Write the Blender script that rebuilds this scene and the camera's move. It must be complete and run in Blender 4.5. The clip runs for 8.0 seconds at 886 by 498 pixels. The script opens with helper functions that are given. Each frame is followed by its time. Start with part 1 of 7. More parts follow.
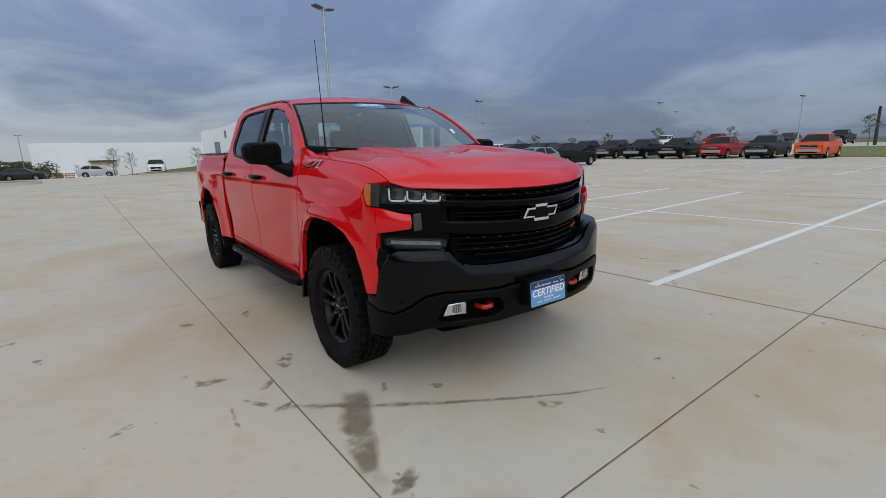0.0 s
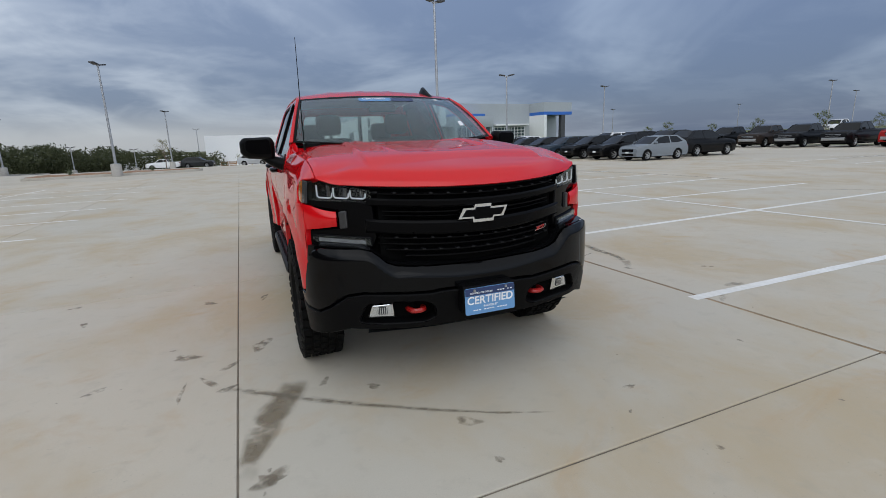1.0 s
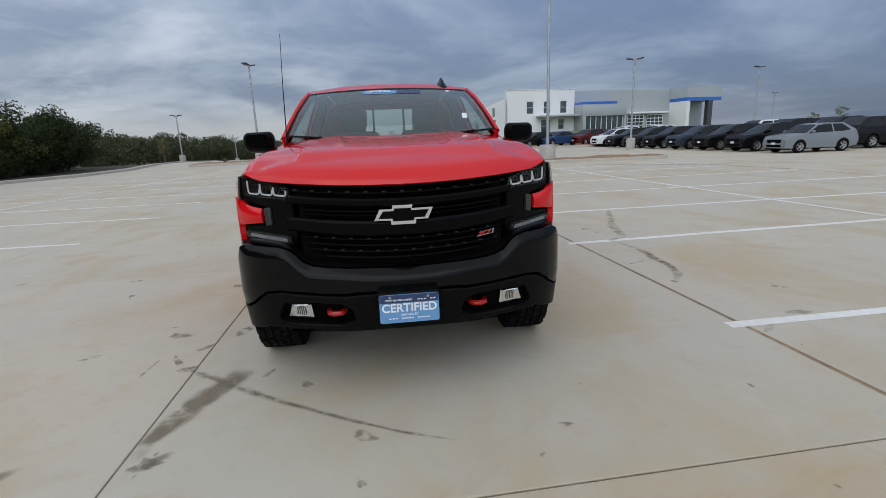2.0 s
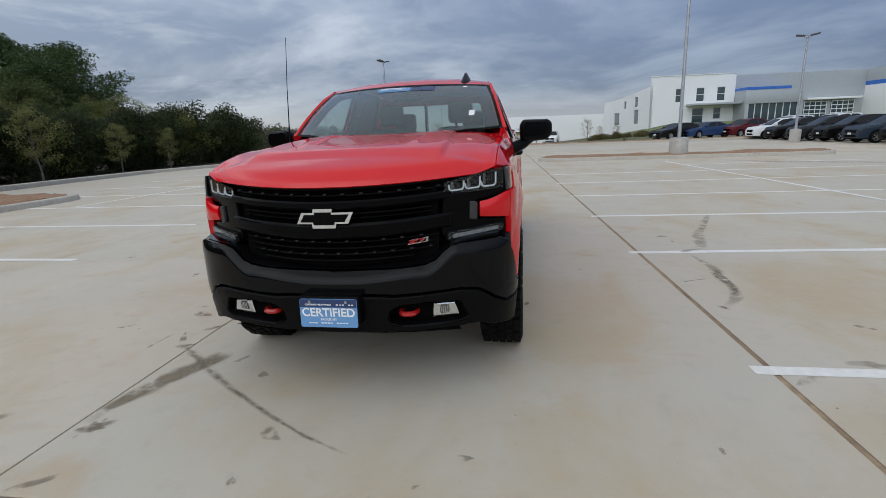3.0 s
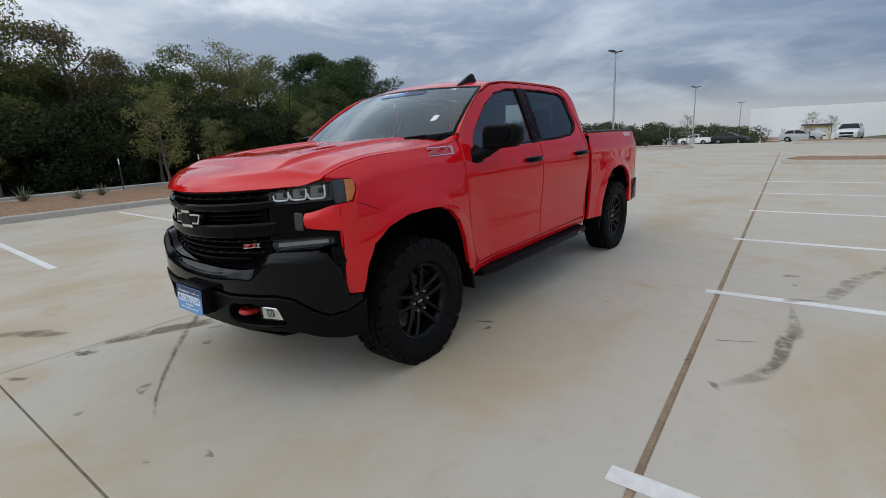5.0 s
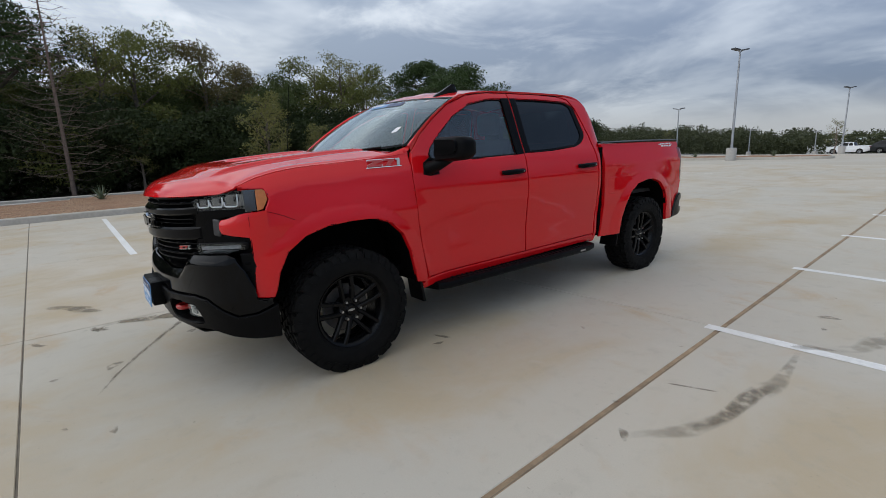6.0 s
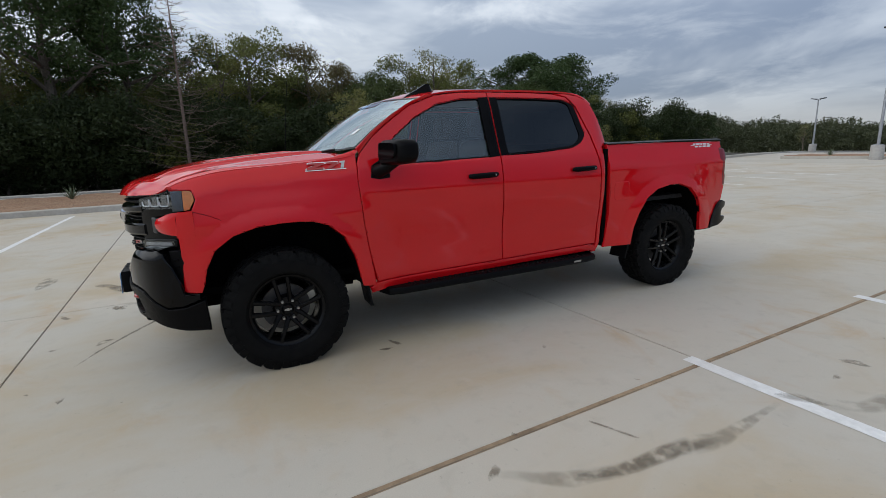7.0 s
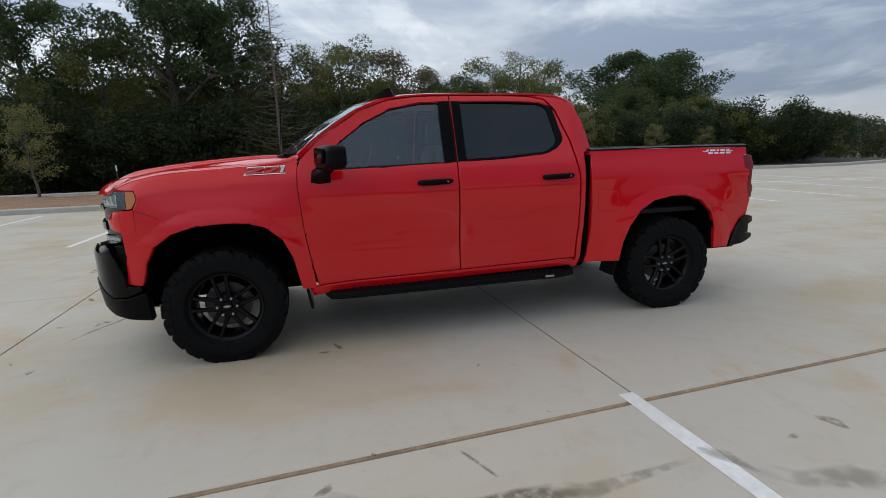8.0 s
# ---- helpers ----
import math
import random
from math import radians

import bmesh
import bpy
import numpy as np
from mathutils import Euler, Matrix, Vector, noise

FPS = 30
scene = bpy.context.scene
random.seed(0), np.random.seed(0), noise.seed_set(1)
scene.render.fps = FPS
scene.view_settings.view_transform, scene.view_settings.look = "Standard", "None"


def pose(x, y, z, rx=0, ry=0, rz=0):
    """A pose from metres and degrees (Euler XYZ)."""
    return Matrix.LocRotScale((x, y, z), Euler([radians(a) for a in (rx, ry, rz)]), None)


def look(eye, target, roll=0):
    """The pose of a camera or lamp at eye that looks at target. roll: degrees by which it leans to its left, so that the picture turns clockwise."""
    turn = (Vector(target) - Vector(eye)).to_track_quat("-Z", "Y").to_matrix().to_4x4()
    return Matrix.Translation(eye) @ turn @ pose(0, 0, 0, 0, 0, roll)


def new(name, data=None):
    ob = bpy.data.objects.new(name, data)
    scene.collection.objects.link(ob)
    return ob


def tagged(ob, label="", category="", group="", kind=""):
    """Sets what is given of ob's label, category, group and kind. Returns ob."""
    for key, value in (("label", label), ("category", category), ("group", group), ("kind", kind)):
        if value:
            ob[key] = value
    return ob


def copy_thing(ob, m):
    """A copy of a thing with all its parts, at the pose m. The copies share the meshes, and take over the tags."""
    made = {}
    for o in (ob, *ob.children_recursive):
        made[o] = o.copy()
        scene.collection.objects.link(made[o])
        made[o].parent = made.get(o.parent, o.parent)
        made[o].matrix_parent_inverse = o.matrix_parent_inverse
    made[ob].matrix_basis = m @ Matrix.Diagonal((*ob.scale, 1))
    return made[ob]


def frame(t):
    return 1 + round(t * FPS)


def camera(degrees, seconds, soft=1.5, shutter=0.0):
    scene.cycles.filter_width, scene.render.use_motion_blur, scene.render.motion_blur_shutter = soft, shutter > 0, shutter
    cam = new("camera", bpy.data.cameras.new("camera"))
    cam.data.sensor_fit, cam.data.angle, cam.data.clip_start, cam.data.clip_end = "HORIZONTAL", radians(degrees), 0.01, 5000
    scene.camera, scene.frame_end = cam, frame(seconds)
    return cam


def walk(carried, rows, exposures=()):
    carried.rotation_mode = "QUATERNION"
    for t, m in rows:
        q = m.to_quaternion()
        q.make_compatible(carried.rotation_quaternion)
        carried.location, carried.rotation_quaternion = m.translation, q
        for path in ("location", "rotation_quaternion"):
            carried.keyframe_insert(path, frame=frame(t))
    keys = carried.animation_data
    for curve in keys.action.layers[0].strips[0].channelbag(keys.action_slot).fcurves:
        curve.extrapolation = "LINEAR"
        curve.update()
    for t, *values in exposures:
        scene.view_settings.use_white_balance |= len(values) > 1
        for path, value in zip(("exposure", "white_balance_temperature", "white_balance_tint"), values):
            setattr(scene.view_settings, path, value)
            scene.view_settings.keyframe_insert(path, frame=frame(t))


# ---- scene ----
cam = camera(85.8, 8.0, soft=0.8)
PATH = [
    (0, (-2.228, -2.96, 1.455), (-1.061, -1.389, 1.04), -1.5),
    (0.5, (-1.727, -3.244, 1.455), (-0.775, -1.538, 1.026), -1.7),
    (1, (-1.201, -3.379, 1.458), (-0.483, -1.565, 1.015), -2.0),
    (1.5, (-0.642, -3.469, 1.445), (-0.165, -1.58, 0.992), -2.2),
    (3, (1.006, -3.276, 1.462), (0.677, -1.361, 0.987), -2.5),
    (3.5, (1.519, -3.108, 1.463), (0.935, -1.255, 0.988), -2.8),
    (4, (2.047, -2.923, 1.471), (1.232, -1.16, 0.993), -2.9),
    (4.5, (2.515, -2.617, 1.455), (1.489, -0.967, 0.982), -2.9),
    (6, (3.757, -1.41, 1.464), (2.222, -0.199, 1.046), -2.1),
    (6.5, (4.044, -0.934, 1.477), (2.388, 0.105, 1.054), -2.0),
    (7, (4.25, -0.394, 1.486), (2.491, 0.458, 1.06), -1.9),
    (7.5, (4.44, 0.165, 1.505), (2.601, 0.828, 1.08), -1.7),
    (8, (4.547, 0.718, 1.478), (2.649, 1.198, 1.072), -1.6),
]

walk(cam, [(t, look(eye, target, roll)) for t, eye, target, roll in PATH])

# ---- light: overcast sky with broken cloud, a veiled sun behind it ----
SUN_AZ, SUN_EL = radians(203), radians(34)
world = bpy.data.worlds.new("overcast_sky")
scene.world = world
world.use_nodes = True
wn, wl = world.node_tree.nodes, world.node_tree.links
wn.clear()


def wnode(kind, **inputs):
    n = wn.new(kind)
    for key, value in inputs.items():
        n.inputs[key.replace("_", " ")].default_value = value
    return n


def wmath(op, a, b=None, clamp=False):
    n = wn.new("ShaderNodeMath")
    n.operation, n.use_clamp = op, clamp
    for i, v in enumerate((a, b)):
        if v is None:
            continue
        if hasattr(v, "links"):
            wl.new(v, n.inputs[i])
        else:
            n.inputs[i].default_value = v
    return n.outputs[0]


def wmix(f, a, b, blend="MIX"):
    n = wn.new("ShaderNodeMix")
    n.data_type, n.blend_type = "RGBA", blend
    for i, v in ((0, f), (6, a), (7, b)):
        if hasattr(v, "links"):
            wl.new(v, n.inputs[i])
        else:
            n.inputs[i].default_value = v if i == 0 else (*v, 1)
    return n.outputs[2]


co = wn.new("ShaderNodeTexCoord")
sep = wn.new("ShaderNodeSeparateXYZ")
wl.new(co.outputs["Generated"], sep.inputs[0])
up = wmath("MAXIMUM", sep.outputs[2], 0.0)
lift = wmath("ADD", up, 0.20)
flat = wn.new("ShaderNodeCombineXYZ")
wl.new(wmath("DIVIDE", sep.outputs[0], lift), flat.inputs[0])
wl.new(wmath("DIVIDE", sep.outputs[1], lift), flat.inputs[1])
flat.inputs[2].default_value = 3.7


def cloud(scale, detail, rough, lo, hi, distort=0.0):
    n = wnode("ShaderNodeTexNoise", Scale=scale, Detail=detail, Roughness=rough, Distortion=distort)
    wl.new(flat.outputs[0], n.inputs["Vector"])
    m = wn.new("ShaderNodeMapRange")
    m.interpolation_type = "SMOOTHSTEP"
    m.inputs["From Min"].default_value, m.inputs["From Max"].default_value = lo, hi
    wl.new(n.outputs[0], m.inputs["Value"])
    return m.outputs[0]


big = cloud(0.62, 5, 0.55, 0.42, 0.60, 0.5)
fine = cloud(1.7, 8, 0.60, 0.44, 0.62, 0.45)
# the storm side lies towards +x; the sky over the woods is paler
storm = wmath("ADD", wmath("MULTIPLY", sep.outputs[0], 0.75), wmath("MULTIPLY", sep.outputs[1], 0.45))
stormy = wmath("MULTIPLY", wmath("ADD", storm, 0.55), 0.75, True)
base_sky = wmix(stormy, (0.60, 0.72, 0.91), (0.275, 0.38, 0.62))
lit_sky = wmix(stormy, (1.60, 1.70, 1.80), (0.56, 0.70, 0.95))
# the storm cloud is smooth and broad, the cloud over the woods more broken
share = wmath("SUBTRACT", 0.42, wmath("MULTIPLY", stormy, 0.26))
cover = wmath("ADD", wmath("MULTIPLY", big, wmath("SUBTRACT", 1.0, share)), wmath("MULTIPLY", fine, share), True)
sky = wmix(cover, base_sky, lit_sky)
# pale gap along the skyline, widest in the north
gap = wn.new("ShaderNodeMapRange")
gap.interpolation_type = "SMOOTHSTEP"
gap.inputs["From Min"].default_value, gap.inputs["From Max"].default_value = 0.085, 0.0
wl.new(up, gap.inputs["Value"])
north = wmath("MULTIPLY", wmath("ADD", wmath("SUBTRACT", sep.outputs[1], wmath("MULTIPLY", sep.outputs[0], 1.1)), 0.1), 0.75, True)
sky = wmix(wmath("MULTIPLY", gap.outputs[0], north), sky, (1.15, 1.22, 1.30))
# overhead the cloud is thin, bright and nearly neutral
high = wn.new("ShaderNodeMapRange")
high.interpolation_type = "SMOOTHSTEP"
high.inputs["From Min"].default_value, high.inputs["From Max"].default_value = 0.45, 1.0
wl.new(up, high.inputs["Value"])
sky = wmix(high.outputs[0], sky, (0.62, 0.645, 0.68))
zenith = wmath("ADD", wmath("MULTIPLY", wmath("POWER", up, 0.9), 1.08), 0.47)
# the cloud is thinner and brighter towards the south
zenith = wmath("MULTIPLY", zenith, wmath("ADD", wmath("MULTIPLY", wmath("MULTIPLY", sep.outputs[1], -1.0, True), 0.5), 1.0))
nish = wn.new("ShaderNodeTexSky")
nish.sky_type, nish.sun_disc, nish.sun_elevation, nish.sun_rotation = "NISHITA", False, SUN_EL, SUN_AZ
bg_cloud = wnode("ShaderNodeBackground")
wl.new(sky, bg_cloud.inputs["Color"])
wl.new(zenith, bg_cloud.inputs["Strength"])
bg_sky = wnode("ShaderNodeBackground", Strength=0.012)
wl.new(nish.outputs[0], bg_sky.inputs["Color"])
both = wn.new("ShaderNodeAddShader")
wl.new(bg_cloud.outputs[0], both.inputs[0])
wl.new(bg_sky.outputs[0], both.inputs[1])
wout = wn.new("ShaderNodeOutputWorld")
wl.new(both.outputs[0], wout.inputs["Surface"])

sun = new("sun", bpy.data.lights.new("sun", "SUN"))
sun.data.energy, sun.data.angle, sun.data.color = 0.55, radians(60), (1.0, 0.97, 0.93)
sun.matrix_world = look((math.sin(SUN_AZ) * 100 * math.cos(SUN_EL), math.cos(SUN_AZ) * 100 * math.cos(SUN_EL), 100 * math.sin(SUN_EL)), (0, 0, 0))
scene.view_settings.exposure = -0.42

# ---- materials ----
def mat(name, col, rough=0.5, metal=0.0, var=0.08, scale=6.0, bump=0.0, bscale=80.0, coat=0.0, tone=None, tscale=0.8, tmix=0.5,
        rand=0.0, spec=0.5, rvar=0.08):
    """A surface: base colour with fine grain and broad blotches (towards tone), bump, and a little change from piece to piece."""
    m = bpy.data.materials.new(name)
    m.use_nodes = True
    n, l = m.node_tree.nodes, m.node_tree.links
    b = n["Principled BSDF"]
    b.inputs["Roughness"].default_value, b.inputs["Metallic"].default_value = rough, metal
    b.inputs["Coat Weight"].default_value, b.inputs["Coat Roughness"].default_value = coat, 0.02
    b.inputs["Specular IOR Level"].default_value = spec
    c = n.new("ShaderNodeTexCoord")

    def noise_node(s, detail=4):
        t = n.new("ShaderNodeTexNoise")
        t.inputs["Scale"].default_value, t.inputs["Detail"].default_value, t.inputs["Roughness"].default_value = s, detail, 0.6
        l.new(c.outputs["Object"], t.inputs["Vector"])
        return t.outputs[0]

    def ranged(v, a, z, f0=0.3, f1=0.7):
        r = n.new("ShaderNodeMapRange")
        r.inputs["From Min"].default_value, r.inputs["From Max"].default_value = f0, f1
        r.inputs["To Min"].default_value, r.inputs["To Max"].default_value = a, z
        l.new(v, r.inputs["Value"])
        return r.outputs[0]

    def mixed(f, a, z, blend="MIX"):
        x = n.new("ShaderNodeMix")
        x.data_type, x.blend_type = "RGBA", blend
        for i, v in ((0, f), (6, a), (7, z)):
            if hasattr(v, "links"):
                l.new(v, x.inputs[i])
            else:
                x.inputs[i].default_value = v if i == 0 else (*v, 1)
        return x.outputs[2]

    colour = col
    if tone:
        colour = mixed(ranged(noise_node(tscale, 5), 0, tmix, 0.38, 0.68), col, tone)
    grain = ranged(noise_node(scale), 1 - var, 1 + var)
    if rand:
        info = n.new("ShaderNodeObjectInfo")
        r = ranged(info.outputs["Random"], 1 - rand, 1 + rand, 0, 1)
        mul = n.new("ShaderNodeMath")
        mul.operation = "MULTIPLY"
        l.new(grain, mul.inputs[0])
        l.new(r, mul.inputs[1])
        grain = mul.outputs[0]
    rgb = n.new("ShaderNodeCombineColor")
    for i in range(3):
        l.new(grain, rgb.inputs[i])
    l.new(mixed(1.0, colour, rgb.outputs[0], "MULTIPLY"), b.inputs["Base Color"])
    if rvar:
        l.new(ranged(noise_node(scale * 0.7), max(0.02, rough - rvar), min(1, rough + rvar)), b.inputs["Roughness"])
    if bump:
        bp = n.new("ShaderNodeBump")
        bp.inputs["Strength"].default_value, bp.inputs["Distance"].default_value = bump, 0.01
        l.new(noise_node(bscale), bp.inputs["Height"])
        l.new(bp.outputs[0], b.inputs["Normal"])
    return m


def glass(name, tint, ior=1.5, haze=0.0, power=5.0):
    """Window glass as a thin sheet: clear or tinted see-through with a mirror-like skin."""
    m = bpy.data.materials.new(name)
    m.use_nodes = True
    n, l = m.node_tree.nodes, m.node_tree.links
    n.clear()
    out, mix, tr, gl, fr = (n.new(k) for k in ("ShaderNodeOutputMaterial", "ShaderNodeMixShader", "ShaderNodeBsdfTransparent", "ShaderNodeBsdfGlossy", "ShaderNodeLayerWeight"))
    tr.inputs[0].default_value = (*tint, 1)
    gl.inputs[0].default_value, gl.inputs["Roughness"].default_value = (0.85, 0.95, 1, 1), 0.02
    # a thin pane mirrors alike from both sides: f0 + (1 - f0) * facing ** 5
    f0 = 1.7 * ((ior - 1) / (ior + 1)) ** 2
    fr.inputs[0].default_value = 0.5
    pw, ma = n.new("ShaderNodeMath"), n.new("ShaderNodeMath")
    pw.operation, ma.operation = "POWER", "MULTIPLY_ADD"
    pw.inputs[1].default_value, ma.inputs[1].default_value, ma.inputs[2].default_value = power, 1 - f0, f0
    l.new(fr.outputs["Facing"], pw.inputs[0])
    l.new(pw.outputs[0], ma.inputs[0])
    l.new(ma.outputs[0], mix.inputs[0])
    # milky sky haze painted into the pane as a pale teal diffuse share
    film_, df = n.new("ShaderNodeMixShader"), n.new("ShaderNodeBsdfDiffuse")
    film_.inputs[0].default_value, df.inputs[0].default_value = haze, (0.50, 0.66, 0.69, 1)
    l.new(tr.outputs[0], film_.inputs[1])
    l.new(df.outputs[0], film_.inputs[2])
    l.new(film_.outputs[0], mix.inputs[1])
    l.new(gl.outputs[0], mix.inputs[2])
    l.new(mix.outputs[0], out.inputs[0])
    return m


def concrete_mat(name):
    """Brushed paving: pale grey-beige with cool and tan clouds, thin rusty smears, grain, specks and a tint of its own for each slab."""
    m = bpy.data.materials.new(name)
    m.use_nodes = True
    n, l = m.node_tree.nodes, m.node_tree.links
    b = n["Principled BSDF"]
    b.inputs["Specular IOR Level"].default_value = 0.32
    c = n.new("ShaderNodeTexCoord")

    def cloudy(scale, lo, hi, detail=5, stretch=(1, 1, 1), shift=0.0, distort=0.0, rough=0.6):
        mp, t, r = n.new("ShaderNodeMapping"), n.new("ShaderNodeTexNoise"), n.new("ShaderNodeMapRange")
        mp.inputs["Scale"].default_value, mp.inputs["Location"].default_value = stretch, (shift, shift * 0.7, shift * 1.3)
        l.new(c.outputs["Object"], mp.inputs["Vector"])
        l.new(mp.outputs[0], t.inputs["Vector"])
        t.inputs["Scale"].default_value, t.inputs["Detail"].default_value = scale, detail
        t.inputs["Distortion"].default_value, t.inputs["Roughness"].default_value = distort, rough
        r.interpolation_type = "SMOOTHSTEP"
        r.inputs["From Min"].default_value, r.inputs["From Max"].default_value = lo, hi
        l.new(t.outputs[0], r.inputs["Value"])
        return r.outputs[0]

    def scaled(v, k):
        x = n.new("ShaderNodeMath")
        x.operation = "MULTIPLY"
        l.new(v, x.inputs[0])
        x.inputs[1].default_value = k
        return x.outputs[0]

    def mixed(f, a, z, blend="MIX"):
        x = n.new("ShaderNodeMix")
        x.data_type, x.blend_type = "RGBA", blend
        for i, v in ((0, f), (6, a), (7, z)):
            if hasattr(v, "links"):
                l.new(v, x.inputs[i])
            else:
                x.inputs[i].default_value = v if i == 0 else (*v, 1)
        return x.outputs[2]
    info = n.new("ShaderNodeObjectInfo")
    col = mixed(scaled(info.outputs["Random"], 0.8), (0.56, 0.495, 0.40), (0.505, 0.465, 0.385))
    col = mixed(scaled(cloudy(0.33, 0.40, 0.64), 0.40), col, (0.48, 0.455, 0.40))
    col = mixed(scaled(cloudy(0.8, 0.42, 0.70, 6, (1, 0.7, 1), 3.1, 0.4), 0.85), col, (0.47, 0.37, 0.235))
    col = mixed(scaled(cloudy(1.1, 0.56, 0.74, 8, (1.0, 1.35, 1), 8.3, 0.8), 0.55), col, (0.47, 0.315, 0.165))
    col = mixed(scaled(cloudy(2.6, 0.55, 0.75, 7, (1, 1, 1), 5.7, 0.5), 0.30), col, (0.58, 0.535, 0.455))
    col = mixed(scaled(cloudy(6.5, 0.52, 0.70, 6, (1, 1, 1), 1.9, 0.3), 0.22), col, (0.36, 0.325, 0.265))
    col = mixed(scaled(cloudy(38, 0.66, 0.76, 3, (1, 1, 1), 2.2), 0.35), col, (0.27, 0.24, 0.19))
    col = mixed(scaled(cloudy(120, 0.30, 0.70, 2), 0.16), col, (0.40, 0.37, 0.31))
    l.new(col, b.inputs["Base Color"])
    rr = n.new("ShaderNodeMapRange")
    rr.inputs["To Min"].default_value, rr.inputs["To Max"].default_value = 0.58, 0.80
    l.new(cloudy(1.3, 0.3, 0.7, 5, (1, 1, 1), 6.0), rr.inputs["Value"])
    l.new(rr.outputs[0], b.inputs["Roughness"])
    bp = n.new("ShaderNodeBump")
    bp.inputs["Strength"].default_value, bp.inputs["Distance"].default_value = 0.10, 0.01
    l.new(cloudy(150, 0.2, 0.8, 3), bp.inputs["Height"])
    l.new(bp.outputs[0], b.inputs["Normal"])
    return m


CONCRETE = concrete_mat("concrete")
CONCRETE_FAR = mat("far concrete", (0.50, 0.46, 0.39), 0.75, var=0.06, scale=9, bump=0.05, bscale=60, tone=(0.44, 0.37, 0.27), tscale=0.25, tmix=0.6, spec=0.3)
JOINT = mat("joint dirt", (0.37, 0.265, 0.16), 0.9, var=0.35, scale=14, bump=0.5, bscale=90, tone=(0.19, 0.13, 0.08), tscale=3.5, tmix=0.8)
SEAM = mat("saw cut", (0.17, 0.145, 0.11), 0.9, var=0.3, scale=9)
KERB = mat("kerb concrete", (0.47, 0.44, 0.39), 0.8, var=0.1, scale=12, bump=0.2, bscale=70, tone=(0.36, 0.32, 0.25), tscale=1.2)
LINE = mat("white road paint", (0.80, 0.79, 0.76), 0.6, var=0.08, scale=22, bump=0.15, bscale=120, tone=(0.6, 0.57, 0.5), tscale=2.2, tmix=0.5)
MULCH = mat("mulch", (0.27, 0.15, 0.085), 0.95, var=0.55, scale=22, bump=1.0, bscale=45, tone=(0.36, 0.25, 0.15), tscale=2.5)
EARTH = mat("rough grass", (0.085, 0.10, 0.035), 0.95, var=0.35, scale=3, bump=0.6, bscale=25, tone=(0.15, 0.12, 0.06), tscale=0.15)
LAWN = mat("lawn", (0.115, 0.15, 0.045), 0.95, var=0.3, scale=5, bump=0.6, bscale=40, tone=(0.20, 0.17, 0.08), tscale=0.3)
FOREST_FLOOR = mat("forest floor", (0.045, 0.038, 0.022), 0.95, var=0.4, scale=4, bump=0.8, bscale=20)


# ---- mesh helpers ----
def thing(name, label, category, group="", kind="", m=None):
    e = tagged(new(name), label, category, group, kind)
    e.empty_display_size = 0.2
    if m is not None:
        e.matrix_world = m
    return e


def part(name, bm, material, parent, label="", smooth=True, group="", kind=""):
    me = bpy.data.meshes.new(name)
    if smooth:
        for f in bm.faces:
            f.smooth = True
    lay, main = bm.verts.layers.float_vector.get("true_normal"), bm.faces.layers.int.get("main_face")
    exact = [v[lay].copy() for v in bm.verts] if lay else None
    keep = [f[main] for f in bm.faces] if lay else None
    bm.to_mesh(me)
    bm.free()
    me.materials.append(material)
    ob = new(name, me)
    if smooth:
        me.set_sharp_from_angle(angle=radians(38))
        if exact:
            loops = [Vector((0, 0, 0))] * len(me.loops)
            for p in me.polygons:
                if keep[p.index]:
                    for k in p.loop_indices:
                        loops[k] = exact[me.loops[k].vertex_index]
            me.normals_split_custom_set(loops)
    if parent:
        ob.parent = parent
    return tagged(ob, label, group=group, kind=kind)


def solid(name, bm, material, label, category, group="", kind="", smooth=True):
    ob = part(name, bm, material, None, label, smooth)
    return tagged(ob, label, category, group, kind)


def box(bm, x0, x1, y0, y1, z0, z1, bevel=0.0):
    g = bmesh.ops.create_cube(bm, size=1)["verts"]
    for v in g:
        v.co = ((x0 + x1) / 2 + v.co.x * (x1 - x0), (y0 + y1) / 2 + v.co.y * (y1 - y0), (z0 + z1) / 2 + v.co.z * (z1 - z0))
    if bevel:
        edges = {e for v in g for e in v.link_edges}
        bmesh.ops.bevel(bm, geom=list(edges), offset=bevel, segments=2, profile=0.5, affect="EDGES")
    return bm


def boxed(*args):
    return box(bmesh.new(), *args)


def cyl(bm, a, b, r0, r1=None, seg=12, cap=True):
    a, b = Vector(a), Vector(b)
    d = b - a
    m = Matrix.Translation((a + b) / 2) @ d.to_track_quat("Z", "Y").to_matrix().to_4x4()
    bmesh.ops.create_cone(bm, cap_ends=cap, segments=seg, radius1=r0, radius2=r0 if r1 is None else r1, depth=d.length, matrix=m)
    return bm


def tube(bm, pts, rad, seg=8):
    """A tapered tube along points; rad is one radius or one for each point."""
    pts = [Vector(p) for p in pts]
    rs = rad if isinstance(rad, (list, tuple)) else [rad] * len(pts)
    rings = []
    side = None
    for i, p in enumerate(pts):
        d = (pts[min(i + 1, len(pts) - 1)] - pts[max(i - 1, 0)]).normalized()
        if side is None:
            side = d.orthogonal().normalized()
        side = (side - d * side.dot(d)).normalized()
        up_ = d.cross(side)
        rings.append([bm.verts.new(p + (side * math.cos(k * math.tau / seg) + up_ * math.sin(k * math.tau / seg)) * rs[i]) for k in range(seg)])
    for r0, r1 in zip(rings, rings[1:]):
        for k in range(seg):
            bm.faces.new((r0[k], r0[(k + 1) % seg], r1[(k + 1) % seg], r1[k]))
    bm.faces.new(rings[0][::-1])
    bm.faces.new(rings[-1])
    return bm


